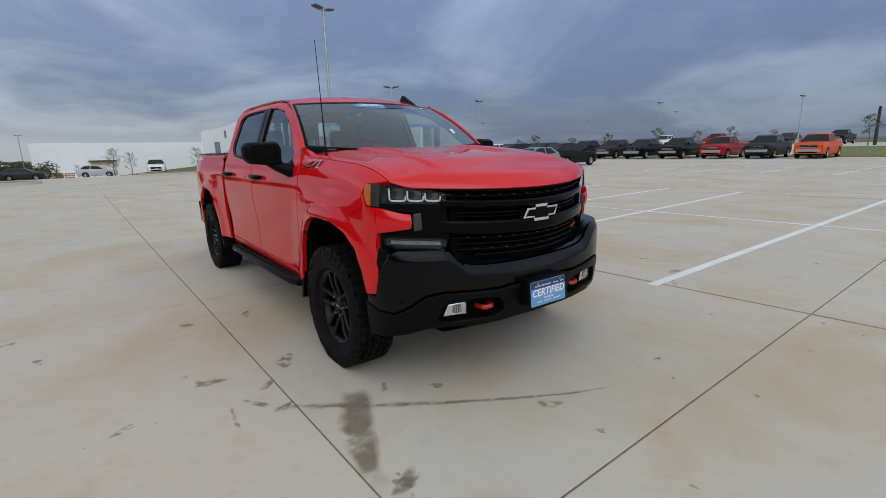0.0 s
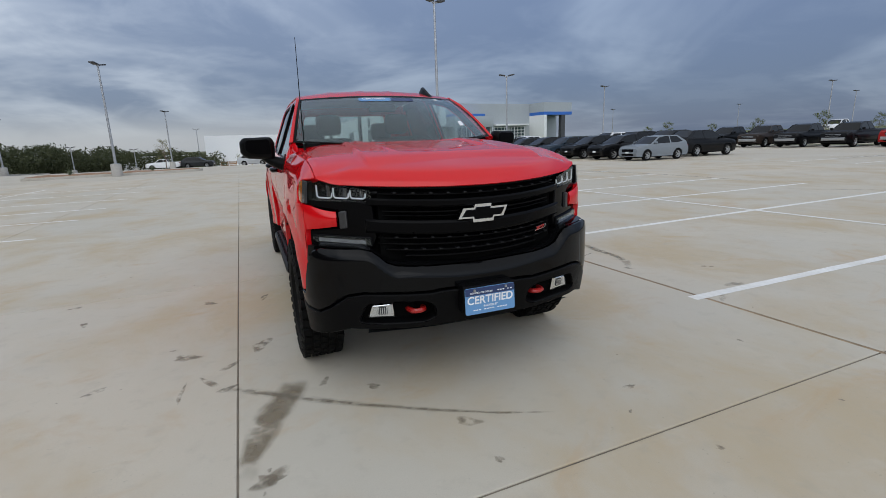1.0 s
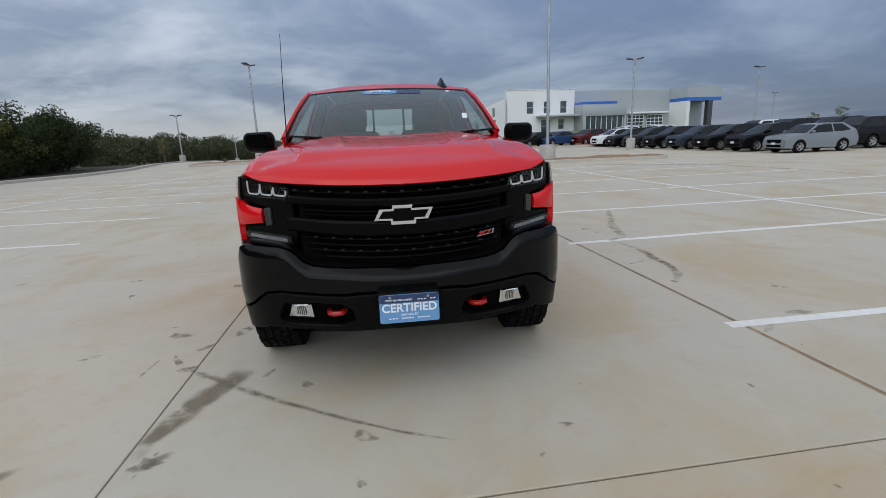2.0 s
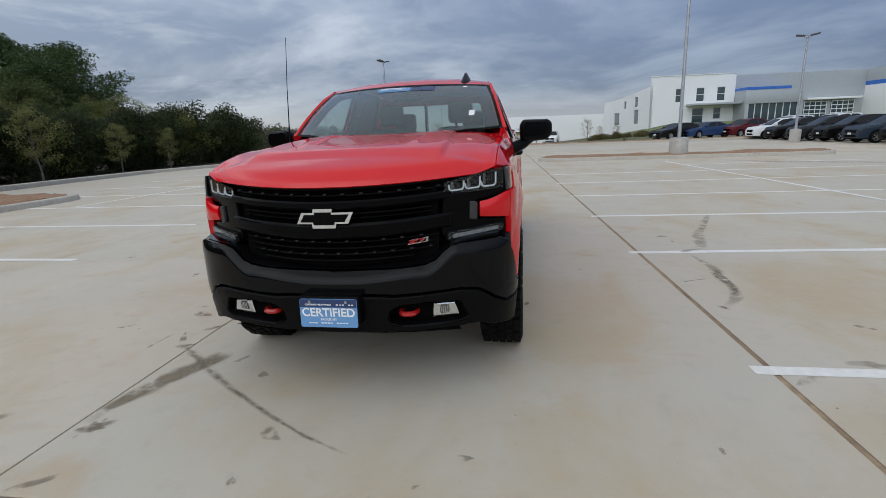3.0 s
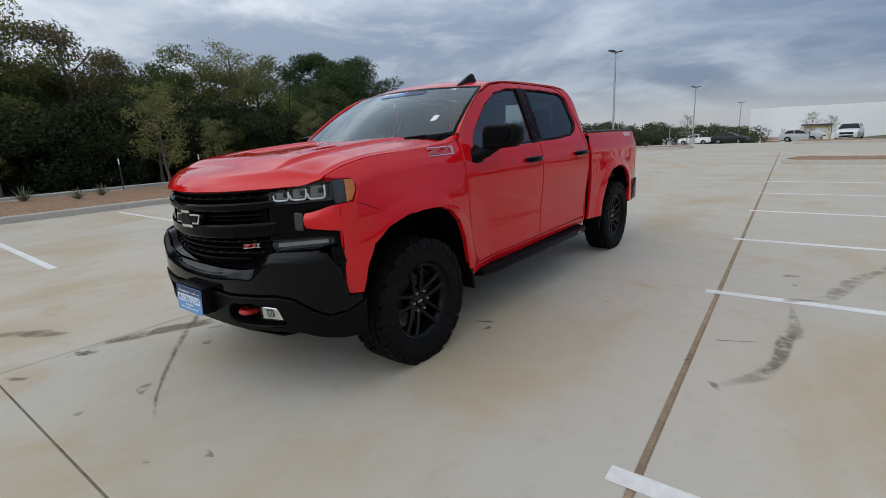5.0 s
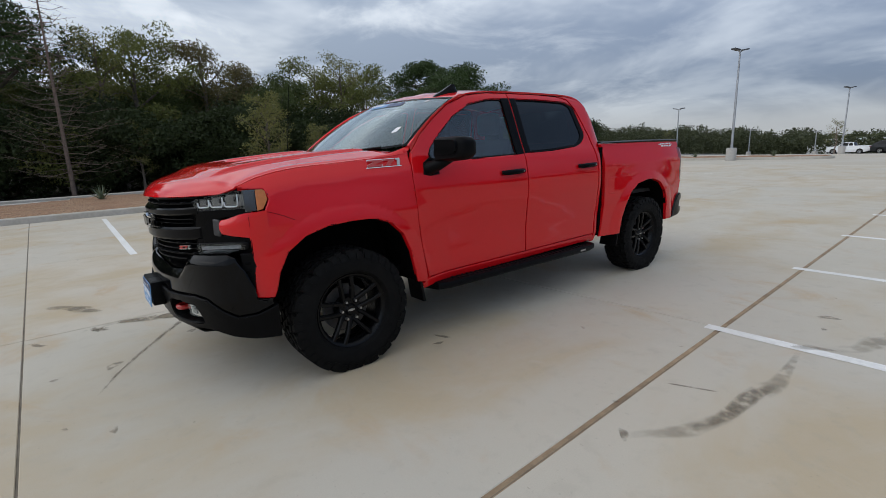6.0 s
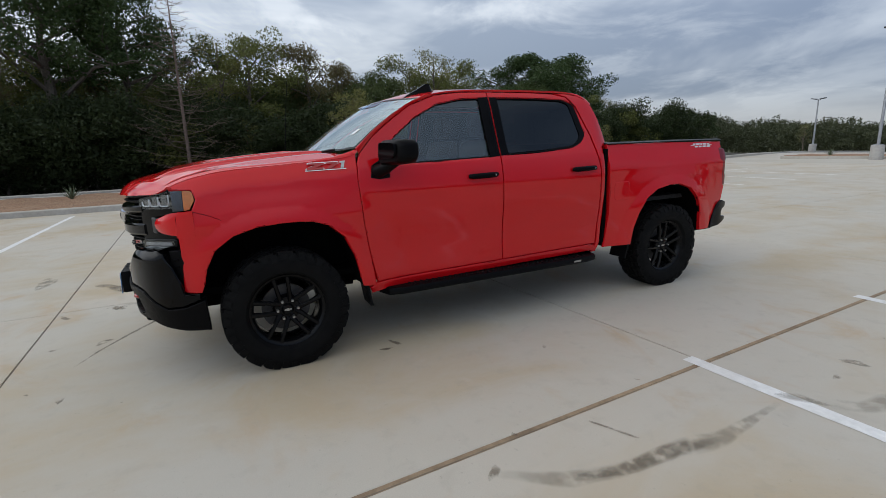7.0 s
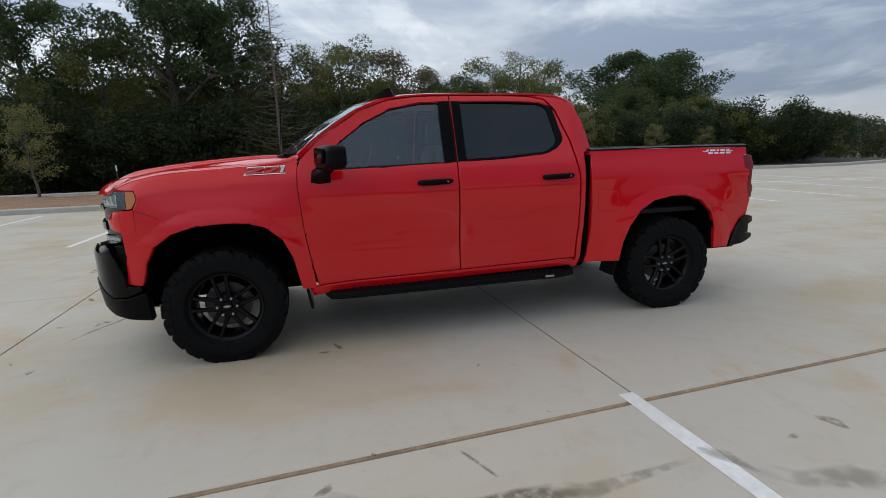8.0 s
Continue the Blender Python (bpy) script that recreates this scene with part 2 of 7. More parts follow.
def revolve(bm, profile, axis="x", seg=32, centre=(0, 0, 0)):
    """Turn (along, radius) points round an axis."""
    rings = []
    for a, r in profile:
        ring = []
        for k in range(seg):
            c, s = math.cos(k * math.tau / seg) * r, math.sin(k * math.tau / seg) * r
            p = {"x": (a, c, s), "y": (c, a, s), "z": (c, s, a)}[axis]
            ring.append(bm.verts.new(Vector(p) + Vector(centre)))
        rings.append(ring)
    for r0, r1 in zip(rings, rings[1:]):
        for k in range(seg):
            bm.faces.new((r0[k], r0[(k + 1) % seg], r1[(k + 1) % seg], r1[k]))
    bmesh.ops.remove_doubles(bm, verts=[v for r in rings for v in r], dist=1e-5)
    bmesh.ops.recalc_face_normals(bm, faces=bm.faces[:])
    return bm


def smooth_curve(pts):
    """A smooth function through (x, y) points that does not overshoot."""
    xs, ys = [p[0] for p in pts], [p[1] for p in pts]
    d = [(ys[i + 1] - ys[i]) / (xs[i + 1] - xs[i]) for i in range(len(xs) - 1)]
    m = [d[0]] + [0 if d[i - 1] * d[i] <= 0 else 2 * d[i - 1] * d[i] / (d[i - 1] + d[i]) for i in range(1, len(d))] + [d[-1]]

    def f(x):
        if x <= xs[0]:
            return ys[0]
        if x >= xs[-1]:
            return ys[-1]
        i = max(k for k in range(len(xs) - 1) if xs[k] <= x)
        h = xs[i + 1] - xs[i]
        t = (x - xs[i]) / h
        return (2 * t ** 3 - 3 * t ** 2 + 1) * ys[i] + (t ** 3 - 2 * t ** 2 + t) * h * m[i] + (3 * t * t - 2 * t ** 3) * ys[i + 1] + (t ** 3 - t * t) * h * m[i + 1]
    return f


def sstep(a, b, x):
    t = min(1, max(0, (x - a) / (b - a)))
    return t * t * (3 - 2 * t)


def rounded(pts, r=0.03, n=4):
    """An outline with its corners rounded."""
    out = []
    pts = [Vector(p) for p in pts]
    for i, p in enumerate(pts):
        a, b = pts[i - 1] - p, pts[(i + 1) % len(pts)] - p
        q = min(r, a.length * 0.45, b.length * 0.45)
        a, b = p + a.normalized() * q, p + b.normalized() * q
        for k in range(n + 1):
            t = k / n
            out.append(tuple(a * (1 - t) ** 2 + p * 2 * t * (1 - t) + b * t * t))
    return out


def inside(pt, poly):
    x, y = pt
    c = False
    for i in range(len(poly)):
        (x0, y0), (x1, y1) = poly[i - 1], poly[i]
        if (y0 > y) != (y1 > y) and x < (x1 - x0) * (y - y0) / (y1 - y0) + x0:
            c = not c
    return c


def panel(outline, fn, out, step=0.05, holes=(), thick=0.012, edge=0.004, inset=0.006, flip=False):
    """A sheet cut to an outline (u, v), with holes, laid on the surface fn(u, v), with a rolled rim. out: which way it faces."""
    bm = bmesh.new()
    bm.faces.new([bm.verts.new((u, v, 0)) for u, v in outline])
    bm.normal_update()
    bmesh.ops.triangulate(bm, faces=bm.faces[:])

    def cut(co, no):
        bmesh.ops.bisect_plane(bm, geom=bm.verts[:] + bm.edges[:] + bm.faces[:], dist=1e-5, plane_co=co, plane_no=no)
    us, vs = [p[0] for p in outline], [p[1] for p in outline]
    su, sv = step if isinstance(step, tuple) else (step, step)
    for lo, hi, s, k in ((min(us), max(us), su, 0), (min(vs), max(vs), sv, 1)):
        n = max(1, int(round((hi - lo) / s)))
        for i in range(1, n):
            c = lo + (hi - lo) * i / n
            cut((c, 0, 0) if k == 0 else (0, c, 0), (1, 0, 0) if k == 0 else (0, 1, 0))
    for hole in holes:
        for i in range(len(hole)):
            a, b = Vector((*hole[i - 1], 0)), Vector((*hole[i], 0))
            if (b - a).length > 1e-4:
                cut(a, (b - a).normalized().cross(Vector((0, 0, 1))))
        bmesh.ops.delete(bm, geom=[f for f in bm.faces if inside(f.calc_center_median().xy, hole)], context="FACES")
    bmesh.ops.remove_doubles(bm, verts=bm.verts[:], dist=2e-4)
    bmesh.ops.dissolve_degenerate(bm, edges=bm.edges[:], dist=1e-4)
    out = Vector(out)
    true_n = bm.verts.layers.float_vector.new("true_normal")
    main = bm.faces.layers.int.new("main_face")
    e = 0.003
    for v in bm.verts:
        u_, v_ = v.co.x, v.co.y
        n = (Vector(fn(u_ + e, v_)) - Vector(fn(u_ - e, v_))).cross(Vector(fn(u_, v_ + e)) - Vector(fn(u_, v_ - e)))
        v[true_n] = n.normalized() * (1 if n.dot(out) >= 0 else -1)
        v.co = fn(u_, v_)
    for f in bm.faces:
        f[main] = 1
    bm.normal_update()
    if sum(f.normal.dot(out) * f.calc_area() for f in bm.faces) < 0:
        bmesh.ops.reverse_faces(bm, faces=bm.faces[:])
    bm.normal_update()
    if inset:
        for f in bmesh.ops.inset_region(bm, faces=bm.faces[:], thickness=inset, use_boundary=True, use_even_offset=False)["faces"]:
            f[main] = 0
        bm.normal_update()
    if edge or thick:
        rim = [e for e in bm.edges if e.is_boundary]
        vs_ = {v for e in rim for v in e.verts}
        no = {v: v.normal.copy() for v in vs_}
        for v in vs_:
            v.co -= no[v] * edge
        pos = {tuple(round(c, 6) for c in v.co): no[v] for v in vs_}
        ext = bmesh.ops.extrude_edge_only(bm, edges=rim)["geom"]
        for v in (g for g in ext if isinstance(g, bmesh.types.BMVert)):
            v.co -= pos.get(tuple(round(c, 6) for c in v.co), Vector()) * thick
        for g in ext:
            if isinstance(g, bmesh.types.BMFace):
                g[main] = 0
    return bm


def mirrored(bm):
    b2 = bm.copy()
    for v in b2.verts:
        v.co.x = -v.co.x
    lay = b2.verts.layers.float_vector.get("true_normal")
    if lay:
        for v in b2.verts:
            v[lay] = Vector((-v[lay].x, v[lay].y, v[lay].z))
    bmesh.ops.reverse_faces(b2, faces=b2.faces[:])
    return b2


def sheet(fn, nu, nv, out=None):
    """A grid surface fn(u, v) with u and v from 0 to 1."""
    bm = bmesh.new()
    g = [[bm.verts.new(fn(i / nu, j / nv)) for j in range(nv + 1)] for i in range(nu + 1)]
    for i in range(nu):
        for j in range(nv):
            bm.faces.new((g[i][j], g[i + 1][j], g[i + 1][j + 1], g[i][j + 1]))
    bmesh.ops.remove_doubles(bm, verts=bm.verts[:], dist=1e-5)
    bm.normal_update()
    if out is not None and sum(f.normal.dot(Vector(out)) for f in bm.faces) < 0:
        bmesh.ops.reverse_faces(bm, faces=bm.faces[:])
    return bm


def thicken(bm, t):
    bm.normal_update()
    bmesh.ops.solidify(bm, geom=bm.faces[:], thickness=t)
    return bm


def along(poly, t):
    """The point at share t of a polyline's length."""
    poly = [Vector(p) for p in poly]
    seg = [(b - a).length for a, b in zip(poly, poly[1:])]
    s = t * sum(seg)
    for a, b, q in zip(poly, poly[1:], seg):
        if s <= q or b is poly[-1]:
            return a.lerp(b, min(1, s / q if q else 0))
        s -= q
    return poly[-1]


def loft(a, b, nu, nv, bulge=(0, 0, 0), out=None):
    bu = Vector(bulge)
    return sheet(lambda u, v: along(a, u).lerp(along(b, u), v) + bu * math.sin(math.pi * v), nu, nv, out)


def extruded(poly, depth, place):
    """A flat outline (u, v) given depth; place(u, v, w) puts it into the world."""
    bm = bmesh.new()
    lo = [bm.verts.new(place(u, v, 0)) for u, v in poly]
    hi = [bm.verts.new(place(u, v, depth)) for u, v in poly]
    bm.faces.new(lo[::-1])
    bm.faces.new(hi)
    for i in range(len(poly)):
        bm.faces.new((lo[i - 1], lo[i], hi[i], hi[i - 1]))
    bmesh.ops.recalc_face_normals(bm, faces=bm.faces[:])
    return bm

# ---- the ground ----
def fall(x, y):
    """Height of the land: level lot, falling gently to the north, rising to the showroom in the north-east."""
    z = -0.0345 * max(0.0, y - 42) if y < 170 else -0.0345 * 128
    bank = sstep(9, 24, x - 0.06 * (y - 50)) * sstep(50, 66, y)
    east = sstep(45.5, 51.5, x) * sstep(60, 35, y)
    return z * (1 - bank) + 1.25 * bank + 0.65 * east * (1 - bank)


def terrain(name, x0, x1, y0, y1, nx, ny, dz, material, label, category):
    bm = sheet(lambda u, v: (x0 + (x1 - x0) * u, y0 + (y1 - y0) * v, fall(x0 + (x1 - x0) * u, y0 + (y1 - y0) * v) + dz), nx, ny, (0, 0, 1))
    return solid(name, bm, material, label, category, kind="structure")


terrain("ground", -1400, 1400, -1400, 1400, 140, 140, -0.16, EARTH, "rough dull green grass land round the car park", "ground")
pavement = terrain("pavement", -18.6, 95, -60, 118, 60, 90, -0.012, CONCRETE_FAR, "pale tan concrete paving of a large car park", "pavement")
terrain("lawn", 9, 120, 52, 100, 60, 40, 0.03, LAWN, "mown green lawn bank below the showroom", "lawn")
terrain("lawn", 45.8, 52.2, -50, 12.5, 12, 20, 0.03, LAWN, "grass bank beside the far car row", "lawn")
terrain("woodland_floor", -90, -18.9, -80, 130, 30, 60, -0.06, FOREST_FLOOR, "dark leaf litter under the woodland trees", "ground")

# concrete slabs with open joints between them
XJ = [(-13.0, -0.035), (-9.1, -0.03), (-5.25, -0.02), (-1.42, -0.012), (2.455, -0.047), (7.25, -0.05), (13.0, -0.10), (16.4, -0.05), (20.6, -0.05), (24.8, -0.05)]
YJ = [(-14.2, 0.02), (-10.1, 0.02), (-5.95, 0.02), (-1.815, 0.028), (2.33, 0.058), (6.45, 0.05), (10.6, 0.04), (14.8, 0.03), (18.95, 0.03), (23.1, 0.03), (27.25, 0.03)]


def jx(i, y):
    return XJ[i][0] + XJ[i][1] * y


def cross(i, j):
    """Where two joints meet."""
    y = YJ[j][0]
    for _ in range(3):
        y = YJ[j][0] + YJ[j][1] * jx(i, y)
    return jx(i, y), y


def slab_mesh(i, j):
    wl_, wr_ = (0.019 if i == 4 else 0.005), (0.019 if i + 1 == 4 else 0.005)
    top = [cross(i, j), cross(i + 1, j), cross(i + 1, j + 1), cross(i, j + 1)]
    top = [(x + (wl_ if k in (0, 3) else -wr_), y + (0.006 if k < 2 else -0.006)) for k, (x, y) in enumerate(top)]
    bm = bmesh.new()
    cx, cy = sum(p[0] for p in top) / 4, sum(p[1] for p in top) / 4
    rows = []
    for z, d in ((-0.012, 0), (-0.003, 0), (0.0, 0.004)):
        rows.append([bm.verts.new((x + d * (1 if x < cx else -1), y + d * (1 if y < cy else -1), z)) for x, y in top])
    for a, b in zip(rows, rows[1:]):
        for k in range(4):
            bm.faces.new((a[k - 1], a[k], b[k], b[k - 1]))
    bm.faces.new(rows[-1])
    bmesh.ops.recalc_face_normals(bm, faces=bm.faces[:])
    return bm


# dirt-filled joint and fine saw cuts, a hair below the surface
def filler(p, q, w, material, label, z):
    d = Vector((q[0] - p[0], q[1] - p[1]))
    n = Vector((-d.y, d.x)).normalized() * w
    bm = bmesh.new()
    bm.faces.new([bm.verts.new((x + k * n.x, y + k * n.y, z)) for (x, y), k in ((p, 1), (p, -1), (q, -1), (q, 1))])
    bm.normal_update()
    if bm.faces[:][0].normal.z < 0:
        bmesh.ops.reverse_faces(bm, faces=bm.faces[:])
    solid("joint_filler", bm, material, label, "joint", kind="structure")


for i in range(len(XJ)):
    wide = i in (4, 6)
    filler(cross(i, 0), cross(i, len(YJ) - 1), 0.024 if wide else 0.008, JOINT if wide else SEAM, "brown dirt packed into a concrete joint" if wide else "dark narrow saw cut in the concrete", -0.003 if wide else -0.006)
for i in (4, 6):
    (xa, ya), (xb, yb) = cross(i, 0), cross(i, len(YJ) - 1)
    filler((xa + 0.012, ya), (xb + 0.012, yb), 0.002, SEAM, "fine dark crack beside the joint filling", -0.0015)
for j in range(len(YJ)):
    filler(cross(0, j), cross(len(XJ) - 1, j), 0.008, SEAM, "dark narrow saw cut in the concrete", -0.007)


# ---- painted lines ----
def stripe(x0, y0, x1, y1, w=0.1, z=0.002):
    d = Vector((x1 - x0, y1 - y0, 0))
    n = max(2, int(d.length / 0.12))
    s = Vector((-d.y, d.x, 0)).normalized() * w / 2
    bm = bmesh.new()
    rng = random.Random(int(abs(x0 * 77 + y0 * 31) * 10))
    prev = None
    for k in range(n + 1):
        p = Vector((x0, y0, 0)) + d * k / n
        p.z = fall(p.x, p.y) + z
        row = [bm.verts.new(p + s * (1 + rng.uniform(-0.05, 0.05))), bm.verts.new(p - s * (1 + rng.uniform(-0.05, 0.05)))]
        if prev:
            bm.faces.new((prev[1], row[1], row[0], prev[0]))
        prev = row
    return solid("parking_line", bm, LINE, "worn white painted parking line on concrete", "parking line", "parking lines", "structure", False)


for y in (-8.7, -5.95, -3.17, -0.42, 2.42, 4.85, 7.35, 9.89, 12.4):
    stripe(2.345 - 0.043 * y, y, 12.9 - 0.03 * y, y + (0.45 if y == 2.42 else 0.14), 0.105)
stripe(6.6, 14.8, 12.5, 14.9, 0.1)
stripe(8.4, -12, 6.5, 16.6, 0.1, 0.004)
for y in (-9.4, -6.75, -3.6, -0.68, 2.07, 4.53):
    stripe(-10.9 - 0.01 * y, y, -4.95, y, 0.1)
for y in (7.05, 9.5, 11.75, 14.3, 17.0, 19.7):
    stripe(-14.0, y, -4.85, y, 0.1)
stripe(-10.3, 7.2, -9.2, 21.5, 0.1, 0.004)
for y in (-5.2, -2.4, 0.35, 3.1, 5.8, 8.45, 11.0):
    stripe(22.3 - 0.1 * y, y, 32.6, y, 0.1)
stripe(27.3, -9, 27.0, 12.5, 0.1, 0.004)
stripe(10.0, 29.0, 4.2, 33.5, 0.1)


# ---- kerbed islands ----
def island(path, width_kerb, height, label, fill=MULCH):
    """A closed kerb round a bed. path: outline, anticlockwise."""
    it = thing("planting_island", label, "planting island", "planting islands")
    pts = rounded(path, 1.2, 5)
    n = len(pts)
    c = Vector((sum(p[0] for p in pts) / n, sum(p[1] for p in pts) / n))

    def inner(i, d):
        a, b = Vector(pts[i - 1]), Vector(pts[(i + 1) % n])
        t = (b - a).normalized()
        return Vector(pts[i]) + Vector((-t.y, t.x)) * d
    bm = bmesh.new()
    rows = []
    for d, z in ((0, -0.02), (0.015, height - 0.02), (0.035, height), (width_kerb - 0.02, height), (width_kerb, height - 0.015), (width_kerb, -0.02)):
        rows.append([bm.verts.new((*inner(i, d), fall(*pts[i]) + z)) for i in range(n)])
    for a, b in zip(rows, rows[1:]):
        for i in range(n):
            bm.faces.new((a[i - 1], a[i], b[i], b[i - 1]))
    part("kerb", bm, KERB, it, "pale cast concrete kerb")
    bm = bmesh.new()
    bm.faces.new([bm.verts.new((*inner(i, width_kerb - 0.01), fall(*pts[i]) + height - 0.03)) for i in range(n)])
    bm.normal_update()
    bmesh.ops.triangulate(bm, faces=bm.faces[:])
    xs, ys = [p[0] for p in pts], [p[1] for p in pts]
    for lo, hi, k in ((min(xs), max(xs), 0), (min(ys), max(ys), 1)):
        m = int((hi - lo) / 0.45)
        for q in range(1, m):
            co_ = lo + (hi - lo) * q / m
            bmesh.ops.bisect_plane(bm, geom=bm.verts[:] + bm.edges[:] + bm.faces[:], dist=1e-4, plane_co=(co_, 0, 0) if k == 0 else (0, co_, 0), plane_no=(1, 0, 0) if k == 0 else (0, 1, 0))
    for v in bm.verts:
        if not v.is_boundary:
            v.co.z += 0.045 * noise.noise(v.co * 0.9) + 0.03 * noise.noise(v.co * 3.1) + 0.05
    part("mulch_bed", bm, fill, it, "reddish brown bark mulch", kind="stuff")
    return it


island([(-11.3, -46), (-11.65, 9.2), (-17.6, 9.8), (-16.4, -46)], 0.28, 0.15, "long mulch planting island with pale concrete kerb")
island([(1.6, 18.5), (13.2, 17.5), (13.4, 19.6), (1.9, 20.6)], 0.16, 0.15, "narrow mulch island with low concrete kerb and lamp post")
island([(-13.5, 31.0), (-4.0, 33.6), (-4.4, 36.0), (-14.0, 34.0)], 0.16, 0.15, "far mulch island with kerb beneath a lamp post")
island([(1.0, 37.6), (14.0, 36.6), (22, 37.0), (22, 39.3), (14, 39), (1.4, 41)], 0.16, 0.15, "planting island with small shrubs before the lawn")
# kerb along the woodland edge
edge_pts = [(-17.4, -60), (-18.3, -20), (-18.9, 0), (-19.4, 9), (-18.8, 19.6), (-16.6, 25.2), (-16.5, 30), (-18, 37), (-22, 52), (-24, 70)]
bm = bmesh.new()
prof = ((0.0, -0.05), (0.0, 0.13), (-0.03, 0.15), (-0.30, 0.15), (-0.32, -0.1))
rows = [[bm.verts.new((x + dx, y, fall(x, y) + z)) for dx, z in prof] for x, y in edge_pts]
for a, b in zip(rows, rows[1:]):
    for k in range(4):
        bm.faces.new((a[k], b[k], b[k + 1], a[k + 1]))
bmesh.ops.recalc_face_normals(bm, faces=bm.faces[:])
solid("kerb", bm, KERB, "long pale concrete kerb along the woodland edge", "kerb", kind="structure")

# ---- the red pickup ----
RED = mat("red car paint", (0.62, 0.006, 0.010), 0.4, var=0.015, scale=3, coat=0.95, rvar=0.0, tone=(0.57, 0.005, 0.009), tscale=1.5, spec=0.0)
GLOSSBLACK = mat("gloss black paint", (0.003, 0.003, 0.0034), 0.07, var=0.1, scale=5, rvar=0.02, spec=0.06)
BUMPER = mat("gloss black bumper", (0.003, 0.003, 0.0034), 0.06, var=0.12, scale=6, rvar=0.015, spec=0.17)
PLASTIC = mat("black grained plastic", (0.0035, 0.0035, 0.0038), 0.40, var=0.15, scale=30, bump=0.1, bscale=500, spec=0.08)
# near-black for hidden and recessed parts, with the recess shade put into the colour
DARK = mat("dark cavity shade", (0.003, 0.003, 0.003), 0.9, var=0.3, scale=9, spec=0.05)
RUBBER = mat("tyre rubber", (0.004, 0.004, 0.004), 0.7, var=0.25, scale=22, bump=0.3, bscale=180, tone=(0.008, 0.0075, 0.007), tscale=6, tmix=0.5, spec=0.12)
RIMBLACK = mat("black alloy", (0.004, 0.004, 0.0044), 0.24, var=0.15, scale=12, spec=0.16)
CHROME = mat("chrome", (0.78, 0.79, 0.80), 0.14, metal=1.0, var=0.05, scale=15)
GRILLESTUD = mat("dark grille studs", (0.011, 0.011, 0.012), 0.35, var=0.15, scale=30, spec=0.3)
GUIDE = mat("pale light guide", (0.66, 0.68, 0.70), 0.2, var=0.05, scale=20, coat=0.5)
LAMPSILVER = mat("smoky lamp reflector", (0.20, 0.205, 0.215), 0.16, metal=1.0, var=0.1, scale=25)
STUD = mat("dull dark metal", (0.06, 0.06, 0.062), 0.4, metal=0.6, var=0.15, scale=30)
STEEL = mat("brushed steel", (0.42, 0.42, 0.42), 0.35, metal=1.0, var=0.15, scale=30)
AMBER = mat("amber lens", (0.55, 0.17, 0.03), 0.15, var=0.1, scale=40, coat=1.0)
TAILRED = mat("red lens", (0.20, 0.006, 0.008), 0.15, var=0.1, scale=40, coat=0.4, spec=0.1)
HOOKRED = mat("red enamel", (0.40, 0.012, 0.010), 0.35, var=0.1, scale=20, coat=0.5)
LENS = glass("clear lens", (0.95, 0.96, 0.97), 1.42)
SMOKED = mat("smoked lamp", (0.17, 0.175, 0.185), 0.25, var=0.25, scale=60, coat=0.5)
WINDSHIELD = glass("windscreen glass", (0.78, 0.88, 0.88), 1.42, 0.05, 3.6)
SIDEGLASS = glass("front door glass", (0.50, 0.58, 0.57), 1.62)
PRIVACY = glass("privacy glass", (0.03, 0.035, 0.04), 1.38)
SEATCLOTH = mat("black seat cloth", (0.012, 0.012, 0.013), 0.85, var=0.2, scale=60, bump=0.3, bscale=300)
PALE = mat("pale plastic sheet", (0.75, 0.76, 0.78), 0.5, var=0.05)
STICKER = mat("light blue sticker", (0.13, 0.30, 0.55), 0.4, var=0.04, scale=20)
NAVY = mat("navy print", (0.02, 0.04, 0.12), 0.4, var=0.06, scale=20)
WHITE = mat("white print", (0.82, 0.83, 0.84), 0.45, var=0.03)

RED.node_tree.nodes["Principled BSDF"].inputs["Coat Roughness"].default_value = 0.035

truck = thing("pickup_truck", "red crew-cab pickup truck with black bumper and black wheels", "pickup truck")

prof_x = smooth_curve([(0.30, 0.86), (0.44, 0.898), (0.50, 0.917), (0.555, 0.922), (0.60, 0.921), (0.70, 0.922), (0.82, 0.932), (0.95, 0.947), (1.06, 0.957), (1.16, 0.957), (1.25, 0.948), (1.33, 0.932), (1.39, 0.912), (1.45, 0.885), (1.60, 0.827), (1.75, 0.770), (1.86, 0.722), (1.93, 0.672)])


def side(y, z, bed=False):
    x = prof_x(min(z, 1.95))
    if bed:
        x = 0.955 - 0.020 * sstep(0.95, 0.55, z) - 0.055 * sstep(1.20, 1.46, z)
    for wy in (0.0, 3.745):
        r = math.hypot((y - wy) / 1.02, z - 0.44)
        # a broad soft swell and a creased skirt flaring out to the arch
        x += ((0.020 if wy else 0.032) * sstep(0.95, 0.60, r) + (0.022 if wy else 0.030) * min(1, max(0, (0.69 - r) / 0.12))) * sstep(1.28, 1.10, z)
    x -= 0.9 * max(0.0, -0.45 - y) ** 2
    x -= 0.12 * max(0.0, y - 4.1) ** 2
    return x


def on_side(y, z):
    return (side(y, z), y, z)


def on_bed(y, z):
    return (side(y, z, True), y, z)


def both_sides(name, bm, material, parent, label=""):
    m = mirrored(bm)
    a = part(name, bm, material, parent, label)
    b = part(name, m, material, parent, label)
    return a, b


# hood line over the fender, and the fender's roll inwards towards it
hood_edge = smooth_curve([(-0.66, 1.275), (-0.49, 1.338), (-0.28, 1.376), (0.08, 1.398), (0.47, 1.425), (0.62, 1.46)])


